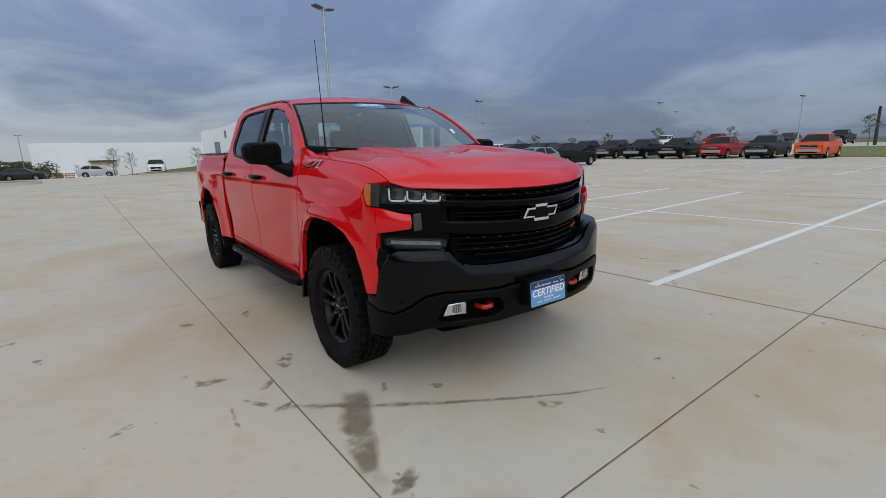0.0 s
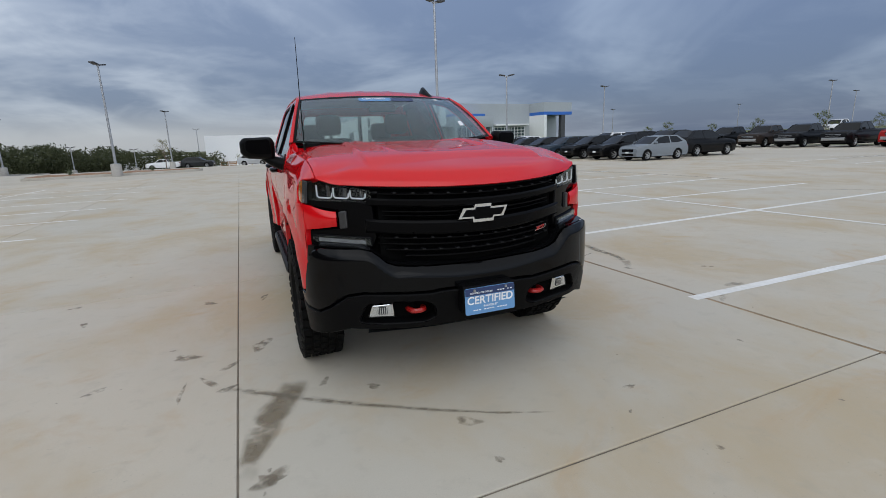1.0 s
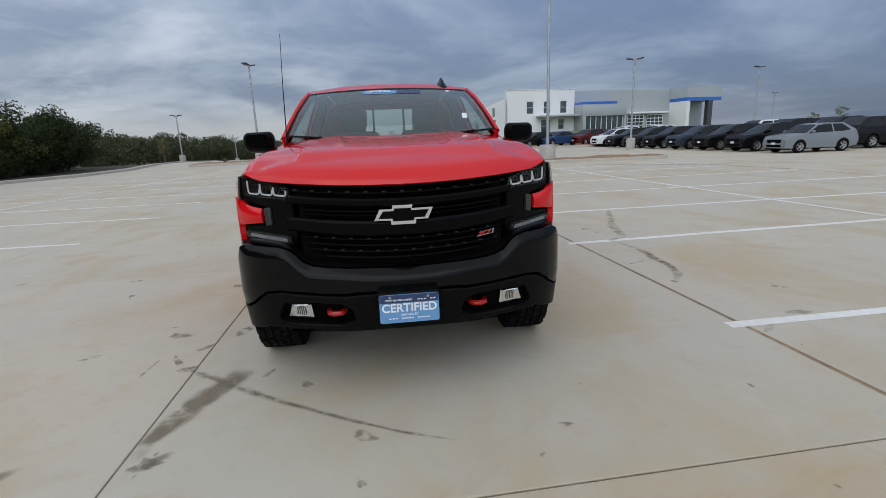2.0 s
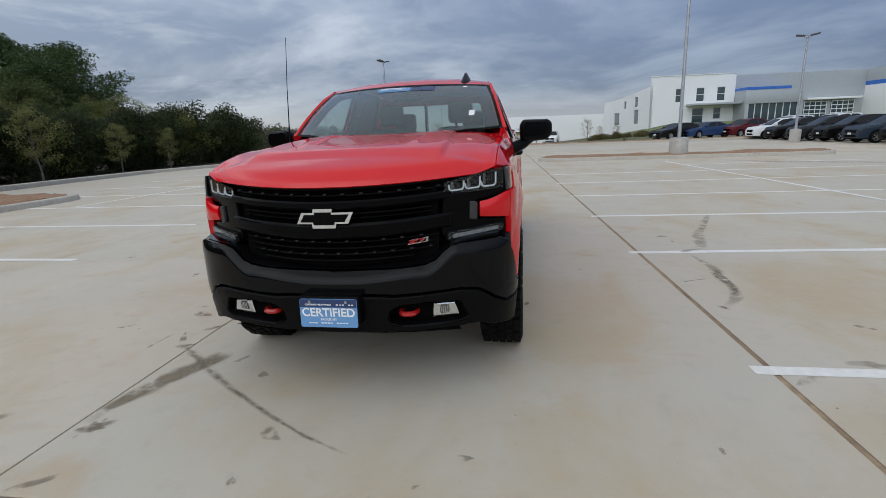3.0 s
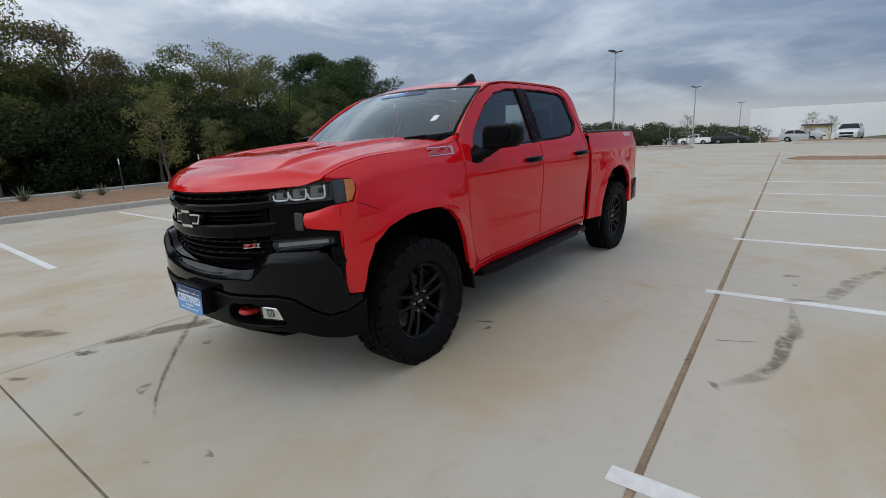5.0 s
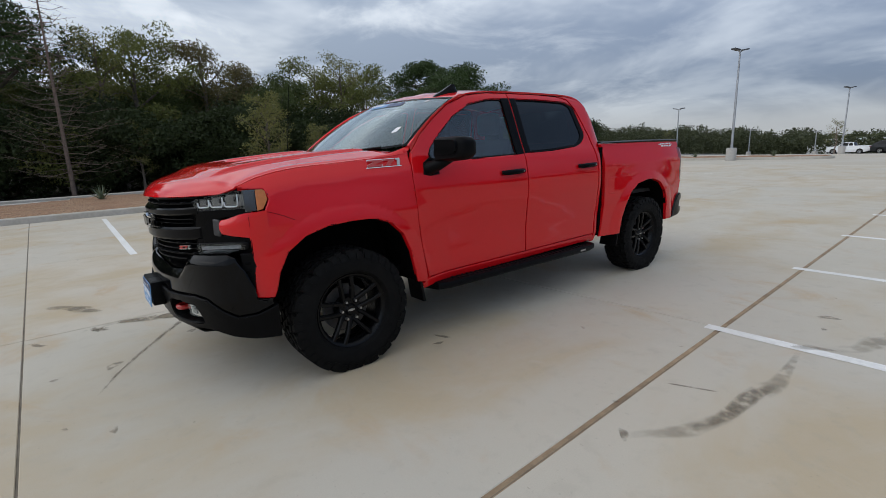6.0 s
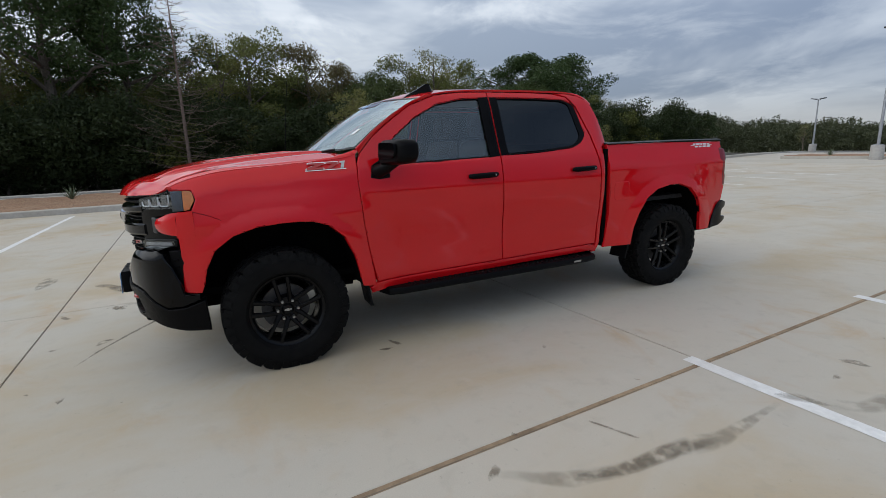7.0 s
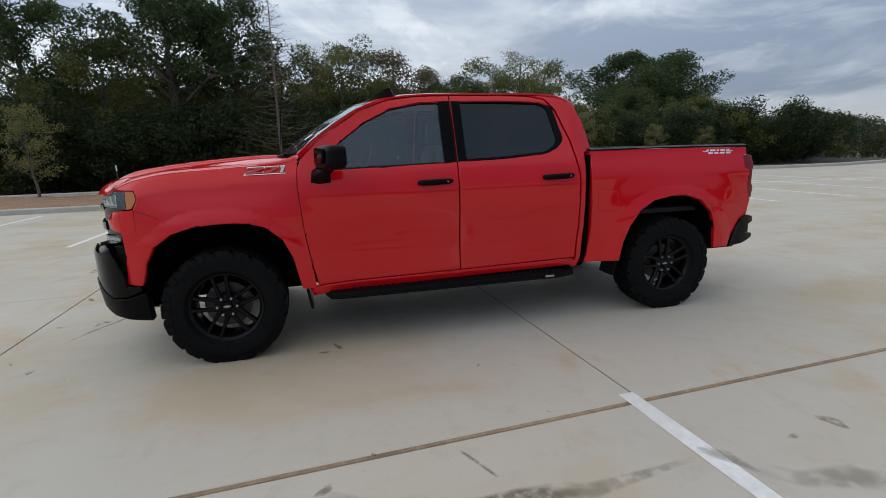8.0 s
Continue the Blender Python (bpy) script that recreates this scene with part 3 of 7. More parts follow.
def on_fender(y, z):
    zt = hood_edge(y)
    s = max(0.0, (z - (zt - 0.12)) / 0.12)
    x = side(y, z)
    return (x - (x - 0.869) * (0.30 * s + 0.70 * s * s), y, z - 0.006 * s * s)


ARCH_F = [(-0.509, 0.621), (-0.486, 0.672), (-0.463, 0.769), (-0.406, 0.882), (-0.291, 0.965), (-0.146, 1.008), (0.0, 1.020), (0.12, 1.020), (0.216, 1.010), (0.325, 0.972), (0.43, 0.879), (0.489, 0.749), (0.520, 0.598), (0.540, 0.500)]
ARCH_R = [(3.215, 0.485), (3.249, 0.648), (3.307, 0.793), (3.395, 0.920), (3.531, 1.000), (3.701, 1.031), (3.860, 1.030), (4.020, 0.980), (4.128, 0.875), (4.188, 0.737), (4.212, 0.524)]
top_f = [(y, hood_edge(y)) for y in (0.575, 0.47, 0.3, 0.08, -0.1, -0.28, -0.4, -0.49, -0.535, -0.575, -0.61)]
FENDER = [(-0.606, 0.631)] + ARCH_F + [(0.645, 0.480), (0.622, 0.666), (0.582, 0.925), (0.558, 1.254), (0.566, 1.38)] + top_f + [(-0.622, 1.285), (-0.575, 1.272), (-0.492, 1.268), (-0.474, 1.205), (-0.506, 1.138), (-0.600, 1.118), (-0.606, 0.995), (-0.600, 0.97), (-0.598, 0.85)]
both_sides("fender", panel(FENDER, on_fender, (1, 0, 0), 0.024, thick=0.03), RED, truck)

FWIN = rounded([(0.735, 1.40), (0.76, 1.455), (0.88, 1.555), (1.07, 1.695), (1.28, 1.80), (1.52, 1.845), (1.694, 1.852), (1.694, 1.380), (0.76, 1.355)], 0.03, 3)
FDOOR = [(0.663, 0.508), (0.628, 0.666), (0.587, 0.925), (0.563, 1.254), (0.572, 1.385), (0.596, 1.440), (0.72, 1.565), (0.885, 1.685), (1.06, 1.795), (1.28, 1.870), (1.50, 1.898), (1.768, 1.905), (1.768, 1.395), (1.770, 0.889), (1.774, 0.522)]
RWIN = rounded([(1.80, 1.390), (1.80, 1.856), (2.20, 1.857), (2.545, 1.846), (2.655, 1.805), (2.716, 1.540), (2.66, 1.475), (2.552, 1.429), (2.147, 1.399)], 0.03, 3)
RDOOR = [(1.784, 0.522), (1.780, 0.889), (1.778, 1.395), (1.778, 1.905), (2.20, 1.906), (2.45, 1.898), (2.59, 1.870), (2.665, 1.788), (2.768, 1.522), (2.822, 1.246), (2.829, 0.82), (2.806, 0.540)]
fdoors = both_sides("front_door", panel(FDOOR, on_side, (1, 0, 0), 0.032, [FWIN], thick=0.03), RED, truck, "red front door with black trimmed window")
rdoors = both_sides("rear_door", panel(RDOOR, on_side, (1, 0, 0), 0.032, [RWIN], thick=0.03), RED, truck, "red rear door with dark tinted window")
CORNER = [(2.47, 1.905), (2.605, 1.878), (2.682, 1.790), (2.785, 1.522), (2.838, 1.246), (2.843, 0.82), (2.822, 0.53), (2.78, 0.45), (2.835, 0.452), (2.868, 0.543), (2.893, 0.811), (2.885, 1.10), (2.892, 1.43), (2.985, 1.435), (2.955, 1.60), (2.92, 1.70), (2.87, 1.79), (2.80, 1.855), (2.72, 1.886), (2.60, 1.902)]


def on_corner(y, z):
    x = side(y, z)
    return (x - 1.6 * max(0.0, y - 2.80) ** 2, y, z)


both_sides("cab_corner", panel(CORNER, on_corner, (1, 0, 0), 0.05, thick=0.03), RED, truck)
ROCKER = [(0.60, 0.470), (0.66, 0.500), (1.70, 0.514), (2.79, 0.532), (2.83, 0.470), (1.94, 0.455), (0.66, 0.430)]
both_sides("rocker_panel", panel(ROCKER, on_side, (1, 0, 0), 0.06, thick=0.05), RED, truck)
BED = [(2.935, 1.437), (2.938, 1.10), (2.945, 0.811), (2.915, 0.560), (2.895, 0.492)] + ARCH_R + [(4.38, 0.527), (4.405, 0.585), (4.512, 0.765), (4.60, 0.805), (4.628, 0.962), (4.60, 0.97), (4.575, 1.10), (4.59, 1.22), (4.53, 1.25), (4.525, 1.36), (4.575, 1.365), (4.572, 1.428), (3.78, 1.441)]
both_sides("bedside", panel(BED, on_bed, (1, 0, 0), 0.024, thick=0.03), RED, truck)
# fuel flap, only on the driver's side
part("fuel_flap", panel(rounded([(2.995, 0.925), (3.185, 0.925), (3.185, 1.098), (2.995, 1.098)], 0.04, 4), lambda y, z: (side(y, z, True) + 0.003, y, z), (1, 0, 0), 0.06, thick=0.004, edge=0.003), RED, truck)

# window glass, black surrounds and the black middle pillar
both_sides("window_seal", panel([(y, z) for y, z in rounded([(0.718, 1.348), (0.74, 1.465), (0.862, 1.572), (1.055, 1.712), (1.272, 1.816), (1.52, 1.860), (1.71, 1.867), (1.71, 1.366), (0.75, 1.340)], 0.03, 3)], lambda y, z: (side(y, z) - 0.006, y, z), (1, 0, 0), 0.07, [[(1.24 + (y - 1.24) * 0.965, 1.60 + (z - 1.60) * 0.955) for y, z in FWIN]], thick=0.01, edge=0.002), PLASTIC, truck)
both_sides("window_seal", panel(rounded([(1.785, 1.375), (1.785, 1.872), (2.20, 1.873), (2.555, 1.861), (2.672, 1.815), (2.734, 1.54), (2.67, 1.462), (2.555, 1.414), (2.147, 1.384)], 0.03, 3), lambda y, z: (side(y, z) - 0.006, y, z), (1, 0, 0), 0.07, [rounded([(1.84, 1.405), (1.84, 1.842), (2.20, 1.843), (2.52, 1.832), (2.60, 1.80), (2.655, 1.535), (2.62, 1.49), (2.54, 1.446), (2.147, 1.414)], 0.03, 3)], thick=0.01, edge=0.002), PLASTIC, truck)
fg = both_sides("front_window", panel(FWIN, lambda y, z: (side(y, z) - 0.014, y, z), (1, 0, 0), 0.08, thick=0, edge=0, inset=0), SIDEGLASS, truck, "lightly tinted front door glass")
rg = both_sides("rear_window", panel(RWIN, lambda y, z: (side(y, z) - 0.014, y, z), (1, 0, 0), 0.08, thick=0, edge=0, inset=0), PRIVACY, truck, "dark privacy glass")
both_sides("pillar_trim", panel([(1.672, 1.378), (1.672, 1.858), (1.766, 1.862), (1.766, 1.386)], lambda y, z: (side(y, z) + 0.004, y, z), (1, 0, 0), 0.06, thick=0.012, edge=0.002), GLOSSBLACK, truck)
both_sides("pillar_trim", panel([(1.780, 1.386), (1.780, 1.862), (1.852, 1.860), (1.852, 1.396)], lambda y, z: (side(y, z) + 0.004, y, z), (1, 0, 0), 0.06, thick=0.012, edge=0.002), GLOSSBLACK, truck)

# windscreen, pillars, roof
def screen(u, v):
    s = 2 * u - 1
    w = 0.855 + (0.716 - 0.855) * v
    y0, y1 = 0.345 + 0.235 * s * s, 1.025 + 0.13 * s * s
    zb = 1.436 + 0.046 * s * s
    return (s * w, y0 + (y1 - y0) * v, zb + (1.872 - 0.022 * s * s - zb) * v + 0.028 * math.sin(math.pi * v))


ws = part("windscreen", sheet(screen, 24, 14, (0, -1, 1)), WINDSHIELD, truck, "clear windscreen with stickers along the top")
band = []
for u0, u1, v0, v1 in ((0.0, 1.0, 0.972, 1.0), (0.0, 0.012, 0, 1), (0.988, 1.0, 0, 1), (0, 1, 0, 0.03)):
    band.append((u0, u1, v0, v1))
bm = bmesh.new()
for u0, u1, v0, v1 in band:
    piece = sheet(lambda u, v: Vector(screen(u0 + (u1 - u0) * u, v0 + (v1 - v0) * v)) + Vector((0, -0.002, 0.003)), 20, 10, (0, -1, 1))
    me_ = bpy.data.meshes.new("tmp")
    piece.to_mesh(me_)
    piece.free()
    bm.from_mesh(me_)
    bpy.data.meshes.remove(me_)
part("screen_border", bm, GLOSSBLACK, truck)

roof_z = smooth_curve([(1.04, 1.872), (1.10, 1.892), (1.20, 1.920), (1.30, 1.938), (1.45, 1.954), (1.83, 1.965), (2.33, 1.965), (2.70, 1.952), (2.84, 1.927), (2.90, 1.885)])


def roof(u, v):
    s = 2 * u - 1
    y0 = 1.027 + 0.13 * s * s
    y = y0 + (2.895 - y0) * v ** 1.25
    w = 0.716 - 0.046 * sstep(0, 0.25, v) - 0.02 * sstep(0.85, 1, v)
    rib = 0.006 * sum(math.exp(-((s * w - c) / 0.025) ** 2) for c in (-0.42, -0.14, 0.14, 0.42)) * sstep(0.12, 0.2, v) * sstep(0.98, 0.9, v)
    return (s * w, y, roof_z(y - 0.13 * s * s * (1 - v) + 0.015) - (0.022 + 0.018 * sstep(0, 0.3, v)) * abs(s) ** 2.6 + rib - 0.001)


part("roof", sheet(roof, 40, 30, (0, 0, 1)), RED, truck)
rail_in = [Vector(roof(1, t)) + Vector((0, 0, -0.003)) for t in (0, 0.1, 0.2, 0.35, 0.5, 0.65, 0.8, 0.9, 0.96, 1.0)]
door_top = [(1.28, 1.874), (1.40, 1.892), (1.55, 1.905), (1.768, 1.909), (2.20, 1.910), (2.47, 1.908), (2.60, 1.905), (2.72, 1.889), (2.80, 1.858), (2.87, 1.793)]
rail_out = [Vector(on_corner(y, z)) - Vector((0.004, 0, 0)) for y, z in door_top]
both_sides("roof_rail", loft(rail_out, rail_in, 24, 6, (0.012, 0, 0.010), (1, 0, 1)), RED, truck)
pil_in = [Vector(screen(1, t)) + Vector((0.004, 0, 0.004)) for t in (0.0, 0.15, 0.3, 0.5, 0.7, 0.85, 1.0)]
pil_out = [Vector((side(y, z) - 0.004, y, z)) for y, z in ((0.595, 1.445), (0.66, 1.51), (0.72, 1.568), (0.80, 1.627), (0.885, 1.688), (1.06, 1.797), (1.28, 1.872))]
both_sides("a_pillar", loft(pil_out, pil_in, 20, 6, (0.018, -0.012, 0.012), (1, -1, 1)), RED, truck)
both_sides("cowl_corner", loft([Vector(on_fender(y, hood_edge(y))) for y in (0.30, 0.42, 0.50, 0.575)] + [Vector((side(0.59, 1.46) - 0.004, 0.59, 1.46))], [Vector(p) for p in ((0.845, 0.30, 1.418), (0.84, 0.42, 1.43), (0.835, 0.50, 1.45), (0.838, 0.56, 1.468), (0.846, 0.598, 1.485))], 10, 4, (0, 0, 0.004), (0, 0, 1)), RED, truck)

# hood: lip, crown and raised dome
def nose(x):
    return -0.978 + 0.46 * x * x


lip_rise = smooth_curve([(0, 0), (0.012, 0.024), (0.035, 0.050), (0.08, 0.083), (0.17, 0.113), (0.33, 0.150), (0.50, 0.174), (0.75, 0.200), (1.1, 0.226), (1.6, 0.246)])


def hood_z(x, y):
    d = y - nose(x)
    a = abs(x)
    z = 1.215 + 0.045 * x * x + lip_rise(d)
    w = sstep(0.55, 0.862, a) ** 1.3
    z += (hood_edge(max(y, -0.66)) + 0.008 - z) * w * sstep(-0.72, -0.60, y)
    dome = sstep(0.585 - 0.06 * sstep(-0.5, 0.4, y), 0.558 - 0.06 * sstep(-0.5, 0.4, y), a) * sstep(-0.74, -0.58, y)
    tray = sstep(0.40 - 0.06 * sstep(0.3, -0.4, y), 0.37 - 0.06 * sstep(0.3, -0.4, y), a) * sstep(-0.46 + 0.3 * a, -0.42 + 0.3 * a, y) * (1 - sstep(0.28, 0.36, y))
    ridge = math.exp(-((a - 0.415 + 0.06 * sstep(0.3, -0.4, y)) / 0.032) ** 2) * sstep(-0.60, -0.35, y) * (1 - sstep(0.26, 0.38, y))
    return z + 0.020 * dome - 0.011 * tray + 0.006 * ridge


def hood(u, v):
    s = 2 * u - 1
    x = s * 0.862
    y0, y1 = nose(x), 0.385 + 0.18 * abs(s) ** 2.2
    y = y0 + (y1 - y0) * (v ** 1.5)
    z = hood_z(x, y)
    if v > 0.93:
        z -= 0.010 * ((v - 0.93) / 0.07) ** 2
    k = sstep(0.955, 1.0, abs(s))
    return (x, y, z * (1 - k) + (hood_edge(y) - 0.004) * k if y > -0.62 else z - 0.006 * k)


part("hood", thicken(sheet(hood, 160, 110, (0, 0, 1)), 0.012), RED, truck, "red hood with a raised sculpted dome")
# black cowl with wipers
bm = sheet(lambda u, v: ((2 * u - 1) * 0.82, 0.26 + 0.22 * abs(2 * u - 1) ** 2.2 + (0.22 - 0.06 * abs(2 * u - 1)) * v, 1.395 - 0.01 * v + 0.012 * (2 * u - 1) ** 2 + 0.035 * v), 20, 4, (0, 0, 1))
part("cowl", bm, PLASTIC, truck)
for x0, x1 in ((-0.62, -0.02), (0.05, 0.62)):
    bm = bmesh.new()
    tube(bm, [Vector(screen((x0 / 0.8 + 1) / 2 + (x1 - x0) / 1.6 * t, 0.0 + 0.012 * t)) + Vector((0, -0.014, 0.008)) for t in (0, 0.25, 0.5, 0.75, 1)], 0.009, 6)
    part("wiper", bm, PLASTIC, truck)

# ---- front face ----
def face_at(depth):
    return lambda x, z: (x, nose(x) + depth + 0.05 * max(0, 1.0 - z) * 0.3, z)


def band_poly(x0, x1, lo, hi, n=12):
    xs = [x0 + (x1 - x0) * k / n for k in range(n + 1)]
    return [(x, lo(x)) for x in xs] + [(x, hi(x)) for x in reversed(xs)]


rise = lambda x: 0.062 * x * x
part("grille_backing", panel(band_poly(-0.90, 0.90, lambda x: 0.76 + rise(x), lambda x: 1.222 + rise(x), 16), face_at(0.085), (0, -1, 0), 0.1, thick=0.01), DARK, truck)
part("hood_seal", panel(band_poly(-0.84, 0.84, lambda x: 1.200 + 0.068 * x * x, lambda x: 1.222 + 0.072 * x * x, 20), face_at(0.03), (0, -1, 0), 0.08, thick=0.03), PLASTIC, truck)
upper_bar = part("grille_bar", panel(band_poly(-0.63, 0.63, lambda x: 1.098 + rise(x), lambda x: 1.142 + rise(x), 16), face_at(0.0), (0, -1, 0), 0.06, thick=0.09, edge=0.008, inset=0.010), GLOSSBLACK, truck, "gloss black upper grille bar")
lower_bar = part("grille_bar", panel(band_poly(-0.64, 0.64, lambda x: 0.946 + rise(x), lambda x: 1.024 + rise(x), 16), face_at(-0.004), (0, -1, 0), 0.06, thick=0.09, edge=0.010, inset=0.014), GLOSSBLACK, truck, "broad gloss black lower grille bar")
for lo, hi, w in ((1.196, 1.204, 0.60), (1.163, 1.172, 0.60), (1.066, 1.076, 0.54), (1.044, 1.050, 0.54), (0.915, 0.924, 0.57), (0.882, 0.891, 0.57), (0.848, 0.857, 0.53), (0.815, 0.824, 0.43)):
    fin = part("grille_fin", panel(band_poly(-w, w, lambda x: lo + rise(x) * 0.9, lambda x: hi + rise(x) * 0.9, 16), face_at(0.035), (0, -1, 0), 0.1, thick=0.04, edge=0.002, inset=0.002), PLASTIC, truck)
    if lo in (1.163, 0.915, 0.848):
        bm = bmesh.new()
        k = int(w / 0.095)
        for i in range(-k, k + 1):
            x = i * 0.095 + (0.045 if lo == 0.848 else 0)
            z = hi + rise(x) * 0.9 + 0.003
            box(bm, x - 0.010, x + 0.010, nose(x) + 0.022, nose(x) + 0.055, z - 0.004, z + 0.004, 0.002)
        part("grille_studs", bm, GRILLESTUD, fin, "small dull dark studs", kind="stuff")
# surrounds between grille and lamps, stepping out to the fender
for s in (1, -1):
    o = [(0.585, 0.948), (0.60, 1.135), (0.66, 1.150), (0.80, 1.160), (0.90, 1.165), (0.93, 1.135), (0.93, 1.12), (0.765, 1.098), (0.765, 1.000), (0.93, 0.985), (0.93, 0.875), (0.66, 0.885), (0.60, 0.90)]
    part("grille_surround", panel([(s * x, z) for x, z in o], face_at(0.006), (0, -1, 0), 0.05, thick=0.09, edge=0.006, inset=0.008), GLOSSBLACK, truck)
    part("air_slot", panel(rounded([(s * 0.728, 1.000), (s * 0.766, 0.992), (s * 0.770, 1.090), (s * 0.731, 1.098)], 0.008, 2), face_at(-0.012), (0, -1, 0), 0.05, thick=0.03), STUD, truck, "dull grey trim at the inner end of the fender tab")
    def tab(u, v):
        p0, p1, p2 = Vector((0.778, -0.712)), Vector((0.950, -0.655)), Vector((side(-0.50, 1.06) + 0.003, -0.50))
        p = p0 * (1 - u) ** 2 + p1 * 2 * u * (1 - u) + p2 * u * u
        lo, hi = 1.010 - 0.030 * u, 1.092 + 0.030 * sstep(0, 0.6, u) + 0.02 * u
        bulge = 0.012 * math.sin(math.pi * v) * (1 - u)
        return (s * (p.x + bulge * 0.3), p.y - bulge + 0.03 * (1 - u) * max(0, v - 0.8), lo + (hi - lo) * v)
    part("fender_tab", thicken(sheet(tab, 24, 8, (s * 0.5, -1, 0)), 0.03), RED, truck)
    # head lamp: dark housing, three chrome-framed modules, clear cover, amber end
    lamp = part("headlight", panel([(s * x, z) for x, z in ((0.595, 1.146), (0.605, 1.205), (0.74, 1.232), (0.90, 1.262), (0.918, 1.25), (0.915, 1.175), (0.90, 1.160), (0.76, 1.150))], face_at(0.075), (0, -1, 0), 0.05, thick=0.04), GLOSSBLACK, truck, "dark headlight with three chrome modules")
    for k in range(3):
        x0 = 0.622 + 0.082 * k
        lo, hi = 1.156 + 0.003 * k, 1.210 + 0.016 * k
        # a slanted bright reflector, a small projector before it and a thin hooked guide round it
        part("reflector", extruded([(x0 + 0.008, lo + 0.008), (x0 + 0.064, lo + 0.009), (x0 + 0.063, hi - 0.004), (x0 + 0.010, hi - 0.006)], 0.004, lambda u, v, w: (s * u, nose(u) + 0.018 + 0.75 * (u - x0) - w, v)), LAMPSILVER, lamp, "smoky slanted reflector")
        bm = bmesh.new()
        revolve(bm, [(0.0, 0.001), (-0.010, 0.010), (-0.004, 0.0155), (0.02, 0.017)], "y", 16, (s * (x0 + 0.036), nose(x0 + 0.036) + 0.040, (lo + hi) / 2 + 0.006))
        part("projector", bm, GLOSSBLACK, lamp)
        bar = bmesh.new()
        tube(bar, [Vector((s * (x0 + a), nose(x0 + a) + 0.012, zz)) for a, zz in ((0.076, hi - 0.002), (0.075, lo + 0.020), (0.066, lo + 0.008), (0.014, lo + 0.005), (0.004, lo + 0.012), (0.001, lo + 0.034))], 0.0046, 8)
        part("light_guide", bar, GUIDE, lamp, "thin pale hooked light guide")
    part("lens", panel([(s * x, z) for x, z in ((0.595, 1.146), (0.605, 1.208), (0.74, 1.236), (0.90, 1.266), (0.918, 1.255), (0.915, 1.175), (0.90, 1.157), (0.76, 1.148))], face_at(0.004), (0, -1, 0), 0.05, thick=0.0, edge=0, inset=0), LENS, lamp)
    amber = [(-0.542, 1.264), (-0.500, 1.262), (-0.488, 1.25), (-0.481, 1.205), (-0.512, 1.150), (-0.545, 1.142)]
    flank = [(-0.606, 1.264), (-0.5445, 1.264), (-0.5475, 1.143), (-0.606, 1.140)]
    bm = panel(flank, lambda y, z: (side(y, z) - 0.012, y, z), (1, 0, 0), 0.03, thick=0.006, edge=0.002, inset=0.003)
    part("reflector", bm if s > 0 else mirrored(bm), STUD, lamp, "dull outer reflector")
    bm = panel(flank, lambda y, z: (side(y, z) - 0.004, y, z), (1, 0, 0), 0.03, thick=0, edge=0, inset=0)
    part("lens", bm if s > 0 else mirrored(bm), LENS, lamp)
    bm = panel(amber, lambda y, z: (side(y, z) - 0.006, y, z), (1, 0, 0), 0.03, thick=0.006, edge=0.002, inset=0.003)
    part("side_marker", bm if s > 0 else mirrored(bm), AMBER, lamp, "amber side marker")
    bm = panel(amber[:-1] + [(-0.60, 1.138), (-0.60, 1.262)], lambda y, z: (side(y, z) - 0.022, y, z), (1, 0, 0), 0.03, thick=0.03, edge=0, inset=0)
    part("lamp_wall", bm if s > 0 else mirrored(bm), DARK, lamp)
    gap_line = [(-0.505, 1.136), (-0.45, 1.118), (-0.40, 1.098), (-0.345, 1.070)]
    bm = bmesh.new()
    for (ya, za), (yb, zb) in zip(gap_line, gap_line[1:]):
        q = [(ya, za - 0.0014), (yb, zb - 0.0014), (yb, zb + 0.0014), (ya, za + 0.0014)]
        bm.faces.new([bm.verts.new((s * (side(y, z) + 0.0015), y, z)) for y, z in (q if s > 0 else q[::-1])])
    part("panel_gap", bm, DARK, truck)
    # lower running lamp
    drl = part("running_lamp", panel(rounded([(s * 0.605, 0.892), (s * 0.61, 0.948), (s * 0.895, 0.966), (s * 0.912, 0.955), (s * 0.905, 0.914)], 0.012, 2), face_at(-0.010), (0, -1, 0), 0.05, thick=0.04, edge=0.004), GLOSSBLACK, truck, "smoked lower running lamp")
    part("reflector", panel([(s * 0.640, 0.909), (s * 0.643, 0.930), (s * 0.872, 0.946), (s * 0.874, 0.926)], face_at(-0.0145), (0, -1, 0), 0.05, thick=0.003, edge=0.0, inset=0), SMOKED, drl)
    part("lens", panel(rounded([(s * 0.612, 0.897), (s * 0.617, 0.943), (s * 0.885, 0.960), (s * 0.904, 0.951), (s * 0.898, 0.918)], 0.012, 2), face_at(-0.0185), (0, -1, 0), 0.05, thick=0.0, edge=0, inset=0), LENS, drl)

# maker's emblem: a plain cross shape, chrome rim, black face
EMB = [(-0.154, 1.029), (-0.124, 1.088), (-0.060, 1.088), (-0.056, 1.107), (0.048, 1.107), (0.044, 1.088), (0.155, 1.088), (0.127, 1.029), (0.064, 1.029), (0.060, 1.006), (-0.066, 1.006), (-0.070, 1.029)]
emblem = part("emblem", extruded(EMB, 0.03, lambda u, v, w: (u, nose(u) + 0.015 - w, v)), CHROME, truck, "chrome-edged cross-shaped emblem")
part("emblem_face", extruded([(x * 0.86 - 0.0, 1.058 + (z - 1.058) * 0.66) for x, z in EMB], 0.006, lambda u, v, w: (u, nose(u) - 0.0135 - w, v)), GLOSSBLACK, emblem, "black emblem face")


